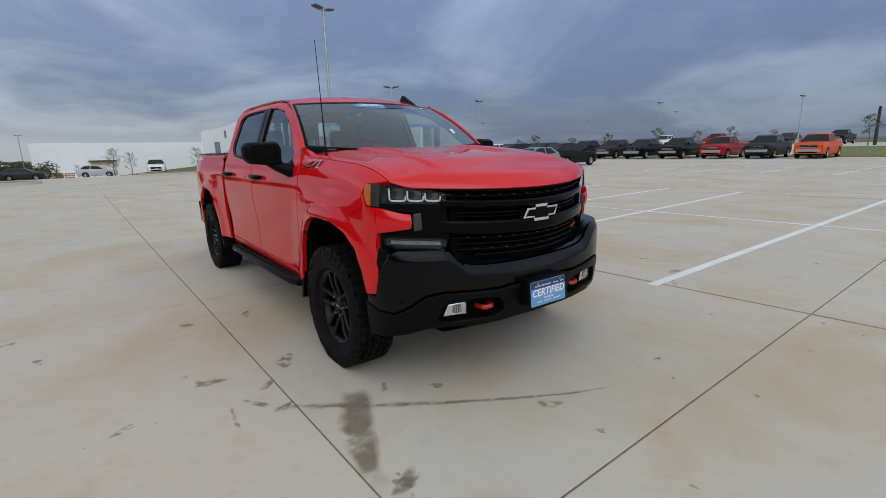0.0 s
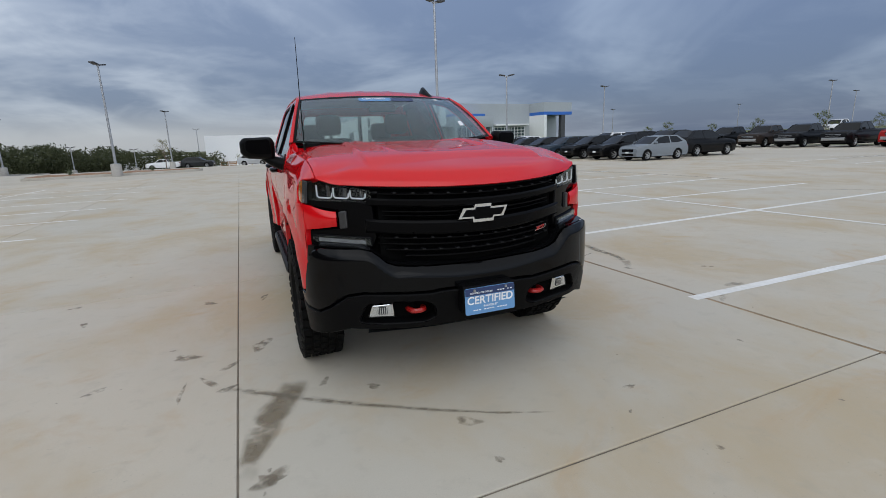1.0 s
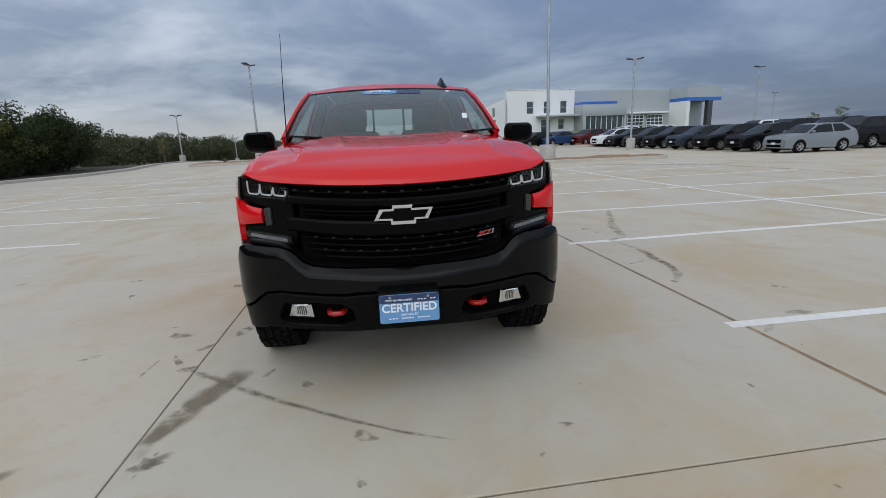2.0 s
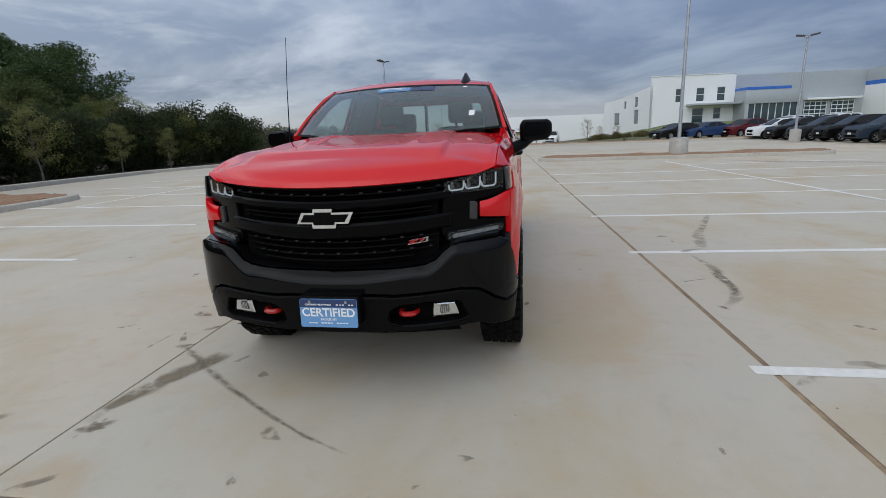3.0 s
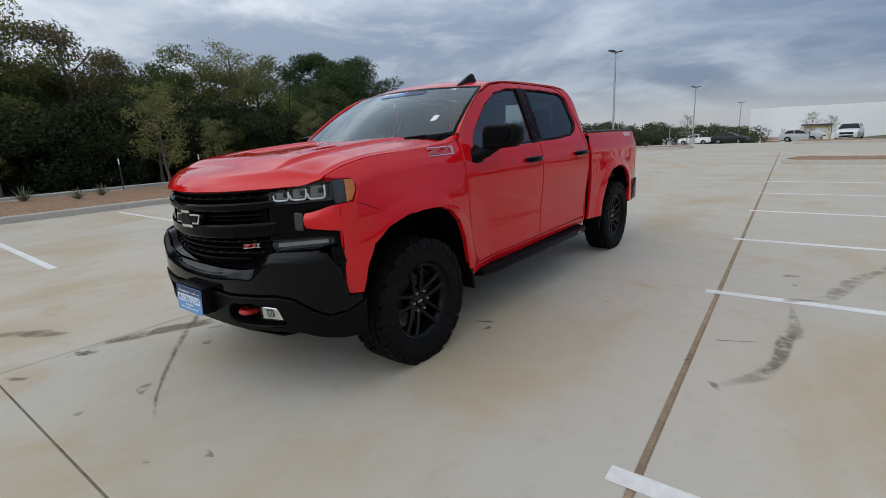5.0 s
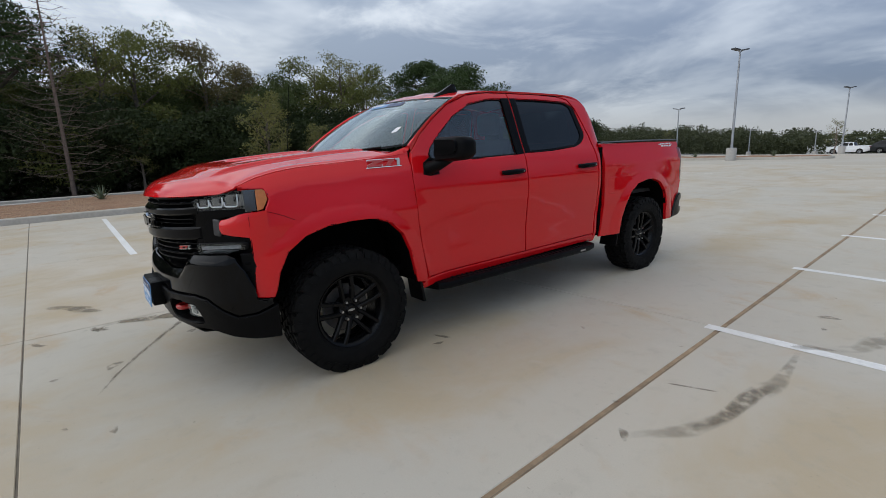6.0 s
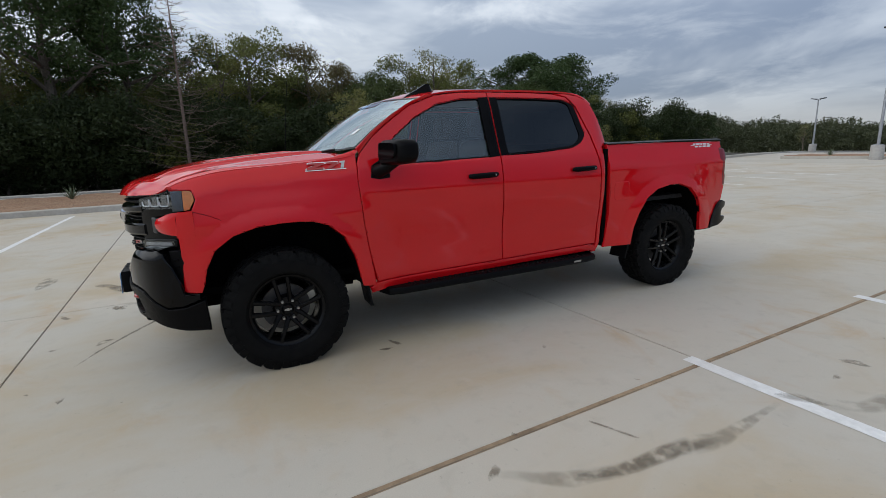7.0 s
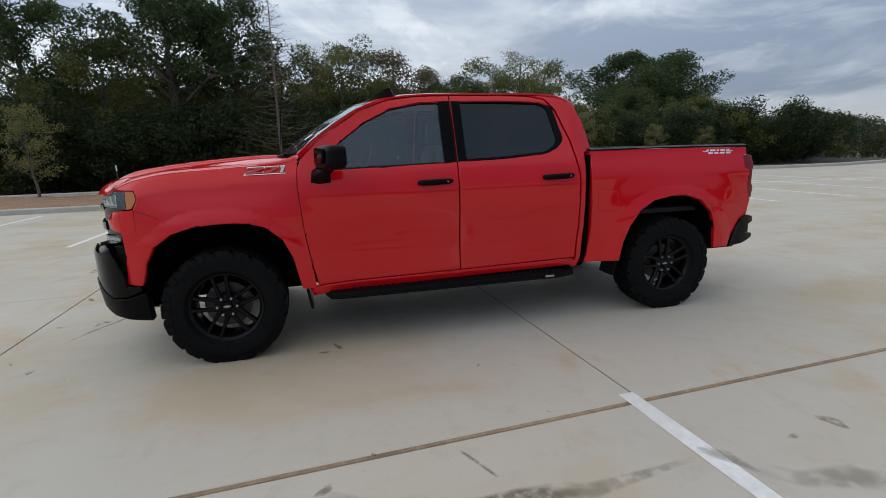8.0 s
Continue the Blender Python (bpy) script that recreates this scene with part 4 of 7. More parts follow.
def slant_badge(parent, place, w, h, name="trim_badge"):
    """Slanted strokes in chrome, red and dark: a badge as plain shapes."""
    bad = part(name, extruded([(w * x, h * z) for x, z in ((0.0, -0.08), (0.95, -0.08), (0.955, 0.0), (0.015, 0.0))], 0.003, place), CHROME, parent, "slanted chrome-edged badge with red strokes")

    def up1(u, v, q):
        return place(u, v, q + 0.0055)
    strokes = (
        (HOOKRED, "red stroke", ((0.05, 0.06), (0.43, 0.06), (0.44, 0.30), (0.25, 0.30), (0.47, 0.70), (0.47, 0.94), (0.10, 0.94), (0.09, 0.70), (0.27, 0.70), (0.05, 0.28))),
        (HOOKRED, "red stroke", ((0.50, 0.06), (0.60, 0.06), (0.78, 0.66), (0.79, 0.94), (0.52, 0.94), (0.51, 0.72), (0.66, 0.72))),
        (STEEL, "grey stroke", ((0.82, 0.06), (0.89, 0.06), (0.95, 0.94), (0.84, 0.94), (0.83, 0.74), (0.87, 0.74))))
    for material, lab, o in strokes:
        cx, cz = sum(p[0] for p in o) / len(o), sum(p[1] for p in o) / len(o)
        part("badge_edge", extruded([(w * (cx + (x - cx) * 1.08), h * (cz + (z - cz) * 1.10)) for x, z in o], 0.003, place), CHROME, bad)
        part("badge_stroke", extruded([(w * (cx + (x - cx) * 0.99), h * (cz + (z - cz) * 0.93)) for x, z in o], 0.003, up1), material, bad, lab)
    return bad


slant_badge(truck, lambda u, v, w: (0.405 + u, nose(0.405 + u) + 0.022 - w, 0.893 + v + 0.1 * u), 0.112, 0.023)
for s in (1, -1):
    slant_badge(truck, (lambda u, v, w: (on_fender(0.203 + u, 1.345 + v + 0.02 * u)[0] + w + 0.002, 0.203 + u, 1.345 + v + 0.02 * u)) if s > 0 else (lambda u, v, w: (-on_fender(0.51 - u, 1.345 + v)[0] - w - 0.002, 0.51 - u, 1.345 + v)), 0.30, 0.052)

# ---- bumper ----
NB, AB, BB = 2.38, 0.982, 0.46
plan = [(0.0, -0.978)]
for k in range(1, 161):
    t_ = k / 160 * math.pi / 2
    plan.append((AB * math.sin(t_) ** (2 / NB), -0.978 + BB * (1 - max(0, math.cos(t_)) ** (2 / NB))))
arc = [0.0]
for p, q in zip(plan, plan[1:]):
    arc.append(arc[-1] + math.hypot(q[0] - p[0], q[1] - p[1]))


def bump_plan(s):
    a = min(abs(s), arc[-1] - 1e-6)
    k = max(i for i in range(len(arc) - 1) if arc[i] <= a)
    t = (a - arc[k]) / (arc[k + 1] - arc[k] or 1)
    x = plan[k][0] + (plan[k + 1][0] - plan[k][0]) * t
    y = plan[k][1] + (plan[k + 1][1] - plan[k][1]) * t + max(0, abs(s) - arc[-1])
    return (x if s >= 0 else -x), y


def soft_knee(x, w):
    return 0.0 if x <= 0 else x * x / (2 * w) if x < w else x - w / 2


def on_bumper(out=0.0):
    def f(s, z):
        x, y = bump_plan(s)
        a = abs(s)
        crest = 0.762 + 0.028 * sstep(0.10, 0.50, a) + 0.112 * sstep(0.50, 0.69, a)
        sec = 0.10 * max(0, (0.62 - z)) ** 1.2 * 2.2 + 1.1 * soft_knee(z - crest + 0.075, 0.05) * sstep(1.10, 0.90, a)
        k = 1 - 0.10 * max(0, 0.60 - z)
        return (x * k, y + sec * (1 - abs(x) / AB * 0.5) - out * (1 - (abs(x) / AB) ** 3), z)
    return f


def mir(pts):
    return pts + [(-x, z) for x, z in reversed(pts) if abs(x) > 1e-6]


FB = mir([(0, 0.640), (0.26, 0.640), (0.33, 0.632), (0.70, 0.655), (0.80, 0.640), (0.90, 0.575), (0.985, 0.535), (1.10, 0.545), (1.20, 0.580), (1.20, 0.618), (1.115, 0.622), (1.10, 0.70), (1.06, 0.80), (1.00, 0.885), (0.93, 0.905), (0.80, 0.902), (0.69, 0.897), (0.635, 0.882), (0.595, 0.852), (0.555, 0.812), (0.50, 0.790), (0.36, 0.775), (0.15, 0.765), (0, 0.762)][::-1])
part("front_bumper", panel(FB, on_bumper(), (0, -1, 0), (0.03, 0.012), thick=0.05, edge=0.007, inset=0.007), BUMPER, truck, "glossy black steel front bumper")
edge_b = [(0.0, 0.762), (0.15, 0.765), (0.36, 0.775), (0.50, 0.790), (0.555, 0.812), (0.595, 0.852), (0.635, 0.882), (0.69, 0.897), (0.80, 0.902), (0.93, 0.905)]
for s in (1, -1):
    la = [Vector(on_bumper()(s * x, z)) + Vector((0, 0.012, 0)) for x, z in edge_b]
    lb = [Vector((p.x * 0.99, min(p.y + 0.13, max(p.y + 0.05, nose(p.x) + 0.05)), p.z + 0.018)) for p in la]
    part("bumper_shelf", loft(la, lb, 30, 3, (0, 0, 0.006), (0, 0, 1)), BUMPER, truck)
    side_panel = [(-0.545, 0.60), (-0.50, 0.66), (-0.575, 0.80), (-0.60, 0.90), (-0.66, 0.90), (-0.655, 0.74), (-0.62, 0.62)]
    bm = panel(side_panel, lambda y, z: (0.958 - 1.1 * max(0, -0.52 - y) ** 1.6, y, z), (1, 0, 0), 0.04, thick=0.03, edge=0.003)
    rib_panel = part("side_vent", bm if s > 0 else mirrored(bm), PLASTIC, truck, "ribbed black vent beside the bumper")
    for k in range(5):
        z0 = 0.655 + 0.045 * k
        bm = panel([(-0.652 + 0.006 * abs(2 - k), z0), (-0.616, z0), (-0.617, z0 + 0.014), (-0.654 + 0.006 * abs(2 - k), z0 + 0.014)], lambda y, z: (0.966 - 1.1 * max(0, -0.52 - y) ** 1.6, y, z), (1, 0, 0), 0.03, thick=0.01, edge=0.002)
        part("rib", bm if s > 0 else mirrored(bm), GLOSSBLACK, rib_panel)
# lower valance with lamp openings
VAL = mir([(0, 0.415), (0.35, 0.420), (0.62, 0.432), (0.80, 0.438), (0.92, 0.405), (1.06, 0.378), (1.215, 0.362), (1.225, 0.575), (1.10, 0.535), (0.985, 0.525), (0.90, 0.565), (0.80, 0.630), (0.70, 0.645), (0.33, 0.622), (0.26, 0.628), (0, 0.628)][::-1])
hole_l = rounded([(0.30, 0.478), (0.36, 0.455), (0.70, 0.470), (0.745, 0.485), (0.69, 0.585), (0.52, 0.590), (0.36, 0.575), (0.31, 0.545)], 0.02, 2)
part("valance", panel(VAL, on_bumper(0.012), (0, -1, 0), 0.04, [hole_l, [(-x, z) for x, z in hole_l]], thick=0.07, edge=0.006, inset=0.006), PLASTIC, truck, "matt black lower bumper valance")
part("valance_backing", panel(mir([(0, 0.44), (0.72, 0.45), (0.78, 0.60), (0, 0.60)][::-1]), on_bumper(-0.075), (0, -1, 0), 0.1, thick=0.01), DARK, truck)
part("skid_plate", loft([Vector(on_bumper()(x, 0.41)) for x in (-0.7, -0.35, 0, 0.35, 0.7)], [Vector((x, -0.55, 0.36)) for x in (-0.6, -0.3, 0, 0.3, 0.6)], 10, 4, (0, 0, -0.01), (0, 0, -1)), PLASTIC, truck)
for s in (1, -1):
    fog = part("fog_lamp", panel([(s * x, z) for x, z in ((0.535, 0.492), (0.685, 0.497), (0.655, 0.568), (0.54, 0.572))], on_bumper(-0.035), (0, -1, 0), 0.05, thick=0.04, edge=0.004), CHROME, truck, "bright fog lamp")
    part("reflector", panel(rounded([(s * 0.572, 0.510), (s * 0.632, 0.512), (s * 0.626, 0.558), (s * 0.576, 0.560)], 0.014, 3), on_bumper(-0.028), (0, -1, 0), 0.05, thick=0.006, edge=0.002), STUD, fog, "dark projector square")
    for k in range(5):
        u = 0.578 + 0.011 * k
        part("flute", panel([(s * u, 0.515), (s * (u + 0.004), 0.515), (s * (u + 0.004), 0.555), (s * u, 0.555)], on_bumper(-0.0265), (0, -1, 0), 0.05, thick=0.002, edge=0, inset=0), CHROME, fog)
    part("lens", panel([(s * x, z) for x, z in ((0.537, 0.494), (0.682, 0.499), (0.653, 0.566), (0.542, 0.570))], on_bumper(-0.022), (0, -1, 0), 0.05, thick=0, edge=0, inset=0), LENS, fog)
    bm = bmesh.new()
    y0 = bump_plan(0.395)[1]
    tube(bm, [(s * (0.395 + a), y0 + b, 0.522 + c) for a, b, c in ((-0.040, 0.15, 0.0), (-0.044, 0.06, 0.0), (-0.036, 0.032, 0.0), (-0.016, 0.018, 0), (0.016, 0.018, 0), (0.036, 0.032, 0.0), (0.044, 0.06, 0.0), (0.040, 0.15, 0.0))], 0.0155, 8)
    part("tow_hook", bm, HOOKRED, truck, "red tow hook")
# plate bracket with a show plate
plate = part("show_plate", extruded(rounded([(-0.158, 0.488), (0.158, 0.488), (0.158, 0.642), (-0.158, 0.642)], 0.012, 3), 0.004, lambda u, v, w: (u, -1.052 - w + (v - 0.56) * 0.06, v)), STICKER, truck, "light blue show plate with white writing")
part("plate_bracket", boxed(-0.166, 0.166, -1.046, -0.97, 0.495, 0.655, 0.008), PLASTIC, plate)
part("plate_header", extruded([(-0.156, 0.598), (0.156, 0.598), (0.156, 0.640), (-0.156, 0.640)], 0.001, lambda u, v, w: (u, -1.0572 - w + (v - 0.56) * 0.06, v)), NAVY, plate, "dark blue strip")


def lettering(name, text, size, parent, m, material, squash=1.0):
    cu = bpy.data.curves.new(name, "FONT")
    cu.body, cu.size, cu.align_x, cu.align_y, cu.extrude, cu.offset = text, size, "CENTER", "CENTER", 0.0004, size * 0.022
    tmp = bpy.data.objects.new(name, cu)
    scene.collection.objects.link(tmp)
    bpy.context.view_layer.update()
    me = bpy.data.meshes.new_from_object(tmp.evaluated_get(bpy.context.evaluated_depsgraph_get()))
    bpy.data.objects.remove(tmp)
    me.transform(m @ Matrix.Diagonal((squash, 1, 1, 1)))
    me.materials.clear()
    me.materials.append(material)
    ob = new(name, me)
    ob.parent = parent
    return ob


lettering("plate_writing", "CERTIFIED", 0.066, plate, pose(0, -1.0576, 0.568, 93, 0, 0), WHITE, 0.96)
lettering("plate_writing", "BACKED BY", 0.017, plate, pose(0, -1.0592, 0.531, 93, 0, 0), WHITE)
lettering("plate_writing", "CERTIFIED PRE-OWNED", 0.0135, plate, pose(-0.055, -1.0561, 0.612, 93, 0, 0), WHITE)
for z, w, xo in ((0.512, 0.22, 0.0), (0.612, 0.10, 0.095)):
    bm = bmesh.new()
    k = int(w / 0.016)
    for i in range(k):
        x = xo - w / 2 + i * w / k
        if i % 5 != 3:
            box(bm, x, x + w / k * 0.72, -1.0585 + (z - 0.56) * 0.06, -1.0565 + (z - 0.56) * 0.06, z - 0.0028, z + 0.0028)
    part("print_bars", bm, WHITE, plate, "small white print", kind="stuff")
for x in (-0.10, 0.10):
    bm = bmesh.new()
    cyl(bm, (x, -1.0545, 0.628), (x, -1.060, 0.628), 0.008, seg=10)
    part("plate_screw", bm, STEEL, plate)

# stickers on the screen
def on_screen(lift):
    def f(x, v):
        w = 0.855 + (0.716 - 0.855) * v
        p = Vector(screen((x / w + 1) / 2, v))
        return p + Vector((0, -lift * 0.55, lift * 0.83))
    return f


part("screen_banner", panel(rounded([(-0.235, 0.845), (0.055, 0.845), (0.055, 0.940), (-0.235, 0.940)], 0.03, 4), on_screen(0.003), (0, -1, 1), 0.04, thick=0.0, edge=0, inset=0), STICKER, truck, "light blue banner sticker with white writing")
part("screen_banner", panel(rounded([(0.057, 0.845), (0.27, 0.845), (0.27, 0.940), (0.057, 0.940)], 0.02, 4), on_screen(0.003), (0, -1, 1), 0.04, thick=0.0, edge=0, inset=0), NAVY, truck, "dark blue banner sticker")
p0 = Vector(screen((-0.09 / 0.66 + 1) / 2, 0.893))
lettering("banner_writing", "CERTIFIED", 0.046, truck, Matrix.Translation(p0 + Vector((0, -0.007, 0.009))) @ Euler((radians(30), 0, 0)).to_matrix().to_4x4(), WHITE, 1.0)
for x, v, w, h in ((0.52, 0.92, 0.016, 0.025), (0.61, 0.30, 0.022, 0.045)):
    part("screen_sticker", panel([(x - w, v - h), (x + w, v - h), (x + w, v + h), (x - w, v + h)], on_screen(0.003), (0, -1, 1), 0.05, thick=0, edge=0, inset=0), PALE, truck, "small pale sticker")

# ---- cab interior ----
part("dashboard", loft([(-0.76, 0.56, 1.40), (0, 0.42, 1.42), (0.76, 0.56, 1.40)], [(-0.76, 0.98, 1.30), (0, 0.95, 1.28), (0.76, 0.98, 1.30)], 16, 6, (0, 0, 0.06), (0, 0, 1)), DARK, truck)
bm = bmesh.new()
pts = [Vector((0.37 + 0.185 * math.cos(a), 1.10 + 0.185 * math.sin(a) * 0.35, 1.33 + 0.185 * math.sin(a) * 0.94)) for a in [k * math.tau / 24 for k in range(25)]]
tube(bm, pts, 0.015, 8)
for a in (0.0, math.pi, -math.pi / 2):
    tube(bm, [(0.37, 1.07, 1.33), (0.37 + 0.18 * math.cos(a), 1.10 + 0.06 * math.sin(a), 1.33 + 0.17 * math.sin(a))], 0.02, 6)
part("steering_wheel", bm, PLASTIC, truck)


def seat(x, y, wide, back=1.52):
    s = part("seat", boxed(x - wide, x + wide, y - 0.25, y + 0.27, 0.86, 1.02, 0.05), SEATCLOTH, truck)
    bm = boxed(x - wide, x + wide, y + 0.24, y + 0.38, 0.95, back, 0.06)
    for v in bm.verts:
        v.co.y += (v.co.z - 0.95) * 0.22
    part("backrest", bm, SEATCLOTH, s)
    for dx in ((0,) if wide < 0.4 else (-0.42, 0.42)):
        bm = boxed(x + dx - 0.13, x + dx + 0.13, y + 0.37, y + 0.47, back + 0.03, back + 0.24, 0.045)
        part("headrest", bm, SEATCLOTH, s)


seat(0.37, 1.45, 0.26)
seat(-0.37, 1.45, 0.26)
seat(0.0, 2.30, 0.68, 1.46)
bm = boxed(-0.13, 0.13, 1.02, 1.06, 1.735, 1.80, 0.018)
part("inside_mirror", bm, PLASTIC, truck)
part("cab_floor", boxed(-0.84, 0.84, 0.55, 2.86, 0.50, 0.56), DARK, truck)
part("cab_firewall", boxed(-0.84, 0.84, 0.54, 0.58, 0.5, 1.40), DARK, truck)
part("headliner", sheet(lambda u, v: Vector(roof(0.03 + 0.94 * u, 0.04 + 0.92 * v)) - Vector((0, 0, 0.035)), 12, 10, (0, 0, -1)), PALE, truck)
for ob, outline, hole in ((fdoors, FDOOR, FWIN), (rdoors, RDOOR, RWIN)):
    ins = panel(outline, lambda y, z: (side(y, z) - 0.038, y, z), (1, 0, 0), 0.08, [[(y, z) for y, z in hole]], thick=0.0, edge=0, inset=0)
    part("inner_trim", mirrored(ins), DARK, ob[1])
    part("inner_trim", ins, DARK, ob[0])
for s in (1, -1):
    part("door_card", boxed(*sorted((s * 0.80, s * 0.86)), 0.66, 2.80, 0.52, 1.36), DARK, truck)
# back wall of the cab with its window
def on_back(x, z):
    return (x, 2.965 - 0.27 * max(0, z - 1.42) ** 1.25 - 0.06 * (abs(x) / 0.7) ** 4, z)


BWIN = rounded([(-0.55, 1.47), (0.55, 1.47), (0.50, 1.80), (-0.50, 1.80)], 0.04, 3)
part("cab_back", panel(mir([(0, 0.50), (0.86, 0.50), (0.88, 1.40), (0.80, 1.60), (0.70, 1.82), (0.62, 1.895), (0, 1.925)][::-1]), on_back, (0, 1, 0), 0.08, [BWIN], thick=0.02), RED, truck)
part("back_window", panel(BWIN, lambda x, z: Vector(on_back(x, z)) - Vector((0, 0.012, 0)), (0, 1, 0), 0.1, thick=0, edge=0, inset=0), SIDEGLASS, truck)
for x in (-0.19, 0.19):
    part("window_divider", boxed(x - 0.012, x + 0.012, 2.84, 2.93, 1.47, 1.80), PLASTIC, truck)

# ---- bed ----
BEDLINER = mat("sprayed bed liner", (0.018, 0.018, 0.018), 0.8, var=0.2, scale=40, bump=0.5, bscale=260)
part("bed_floor", boxed(-0.80, 0.80, 2.95, 4.55, 0.86, 0.90), BEDLINER, truck)
part("bed_front", boxed(-0.90, 0.90, 2.940, 2.975, 0.60, 1.425, 0.006), RED, truck)
for s in (1, -1):
    part("bed_inner_wall", boxed(*sorted((s * 0.80, s * 0.83)), 2.95, 4.56, 1.06, 1.43), BEDLINER, truck)
    # a near-black box fills the slot behind the cab and stands for its shade
    part("cab_gap", boxed(*sorted((s * 0.84, s * 0.918)), 2.897, 2.933, 0.50, 1.405), DARK, truck, "near-black filler painting the shade between cab and bed")
    bm = loft([Vector((s * (on_bed(y, 1.437)[0] + 0.004), y, 1.438 + 0.004 * math.sin((y - 2.94) * 1.9))) for y in (2.94, 3.3, 3.8, 4.2, 4.57)], [Vector((s * 0.79, y, 1.446 + 0.004 * math.sin((y - 2.94) * 1.9))) for y in (2.94, 3.3, 3.8, 4.2, 4.57)], 12, 4, (0, 0, 0.008), (0, 0, 1))
    part("bed_rail_cap", thicken(bm, -0.01), PLASTIC, truck)
part("tailgate", boxed(-0.80, 0.80, 4.55, 4.62, 0.80, 1.43, 0.02), RED, truck)
for s in (1, -1):
    tl = part("tail_lamp", panel([(4.525, 0.972), (4.515, 1.36), (4.60, 1.362), (4.645, 1.35), (4.655, 1.25), (4.632, 1.22), (4.632, 1.10), (4.662, 1.06), (4.648, 0.965)], lambda y, z: (side(y, z, True) - 0.001 - 1.5 * max(0, y - 4.58) ** 2, y, z), (1, 0, 0), 0.04, thick=0.06, edge=0.006) if s > 0 else mirrored(panel([(4.525, 0.972), (4.515, 1.36), (4.60, 1.362), (4.645, 1.35), (4.655, 1.25), (4.632, 1.22), (4.632, 1.10), (4.662, 1.06), (4.648, 0.965)], lambda y, z: (side(y, z, True) - 0.001 - 1.5 * max(0, y - 4.58) ** 2, y, z), (1, 0, 0), 0.04, thick=0.06, edge=0.006)), TAILRED, truck, "dark red tail lamp")
# rear bumper with corner step
bm = box(bmesh.new(), -0.90, 0.90, 4.50, 4.68, 0.55, 0.79, 0.03)
part("rear_bumper", bm, BUMPER, truck)
for s in (1, -1):
    o = [(4.40, 0.52), (4.47, 0.70), (4.54, 0.785), (4.60, 0.805), (4.675, 0.785), (4.680, 0.735), (4.60, 0.705), (4.585, 0.64), (4.685, 0.625), (4.695, 0.585), (4.55, 0.535)]
    bm = panel(o, lambda y, z: (0.955 - 0.5 * max(0, y - 4.5) ** 2 * 2, y, z), (1, 0, 0), 0.05, thick=0.10, edge=0.008)
    part("bumper_corner", bm if s > 0 else mirrored(bm), BUMPER, truck, "black corner step of the rear bumper")
part("hitch", boxed(-0.06, 0.06, 4.55, 4.75, 0.42, 0.52, 0.01), DARK, truck)
# side decal as plain bars
for s in (1, -1):
    bm = bmesh.new()
    for y0, y1, z0, z1 in ((4.06, 4.40, 1.398, 1.403), (4.10, 4.125, 1.402, 1.418), (4.14, 4.20, 1.402, 1.418), (4.215, 4.24, 1.402, 1.418), (4.255, 4.31, 1.402, 1.418), (4.325, 4.36, 1.402, 1.418), (4.12, 4.17, 1.378, 1.394), (4.185, 4.23, 1.378, 1.394), (4.245, 4.30, 1.378, 1.394), (4.315, 4.37, 1.378, 1.394)):
        piece = [(y0, z0), (y1, z0), (y1 + 0.004, z1), (y0 + 0.004, z1)]
        vs_ = [bm.verts.new((s * (side(y, z, True) + 0.002), y, z)) for y, z in piece]
        bm.faces.new(vs_ if s > 0 else vs_[::-1])
    part("side_decal", bm, PALE, truck, "small grey and white decal", False)

# ---- mirrors, handles, aerial, fin ----
def mirror_head():
    o = rounded([(-0.01, 1.358), (0.205, 1.378), (0.246, 1.42), (0.246, 1.515), (0.215, 1.545), (0.01, 1.548), (-0.015, 1.50)], 0.02, 4)
    bm = bmesh.new()
    rows = []
    for d, k in ((0.0, 0.76), (0.018, 0.92), (0.05, 1.0), (0.10, 1.0), (0.128, 0.97), (0.136, 0.92)):
        rows.append([bm.verts.new((1.0 + 0.11 + (u - 0.11) * k, 0.705 + d + 0.06 * (u / 0.22), 1.452 + (v - 1.462) * k * 0.96)) for u, v in o])
    for a, b in zip(rows, rows[1:]):
        for i in range(len(o)):
            bm.faces.new((a[i - 1], a[i], b[i], b[i - 1]))
    bm.faces.new(rows[0])
    bm.faces.new(rows[-1][::-1])
    bmesh.ops.recalc_face_normals(bm, faces=bm.faces[:])
    return bm


mh = both_sides("mirror", mirror_head(), PLASTIC, truck, "black door mirror")
for ob, s in zip(mh, (1, -1)):
    cap = rounded([(0.02, 1.41), (0.175, 1.42), (0.205, 1.45), (0.20, 1.52), (0.03, 1.527)], 0.02, 3)
    part("mirror_cap", extruded(cap, 0.016, lambda u, v, w: (s * (1.0 + u), 0.703 - w + 0.06 * u / 0.22, v - 0.010)), GLOSSBLACK, ob)
    bm = bmesh.new()
    arm = [(0.90, 0.705, 1.31), (0.95, 0.72, 1.32), (1.01, 0.755, 1.345), (1.07, 0.80, 1.385), (1.10, 0.82, 1.43)]
    tube(bm, [(s * x, y, z) for x, y, z in arm], [0.055, 0.05, 0.042, 0.036, 0.03], 10)
    part("mirror_arm", bm, PLASTIC, ob)
    bm = panel([(0.655, 1.275), (0.67, 1.36), (0.74, 1.40), (0.80, 1.375), (0.80, 1.27), (0.72, 1.262)], lambda y, z: (side(y, z) + 0.008, y, z), (1, 0, 0), 0.04, thick=0.02)
    part("mirror_foot", bm if s > 0 else mirrored(bm), PLASTIC, ob)
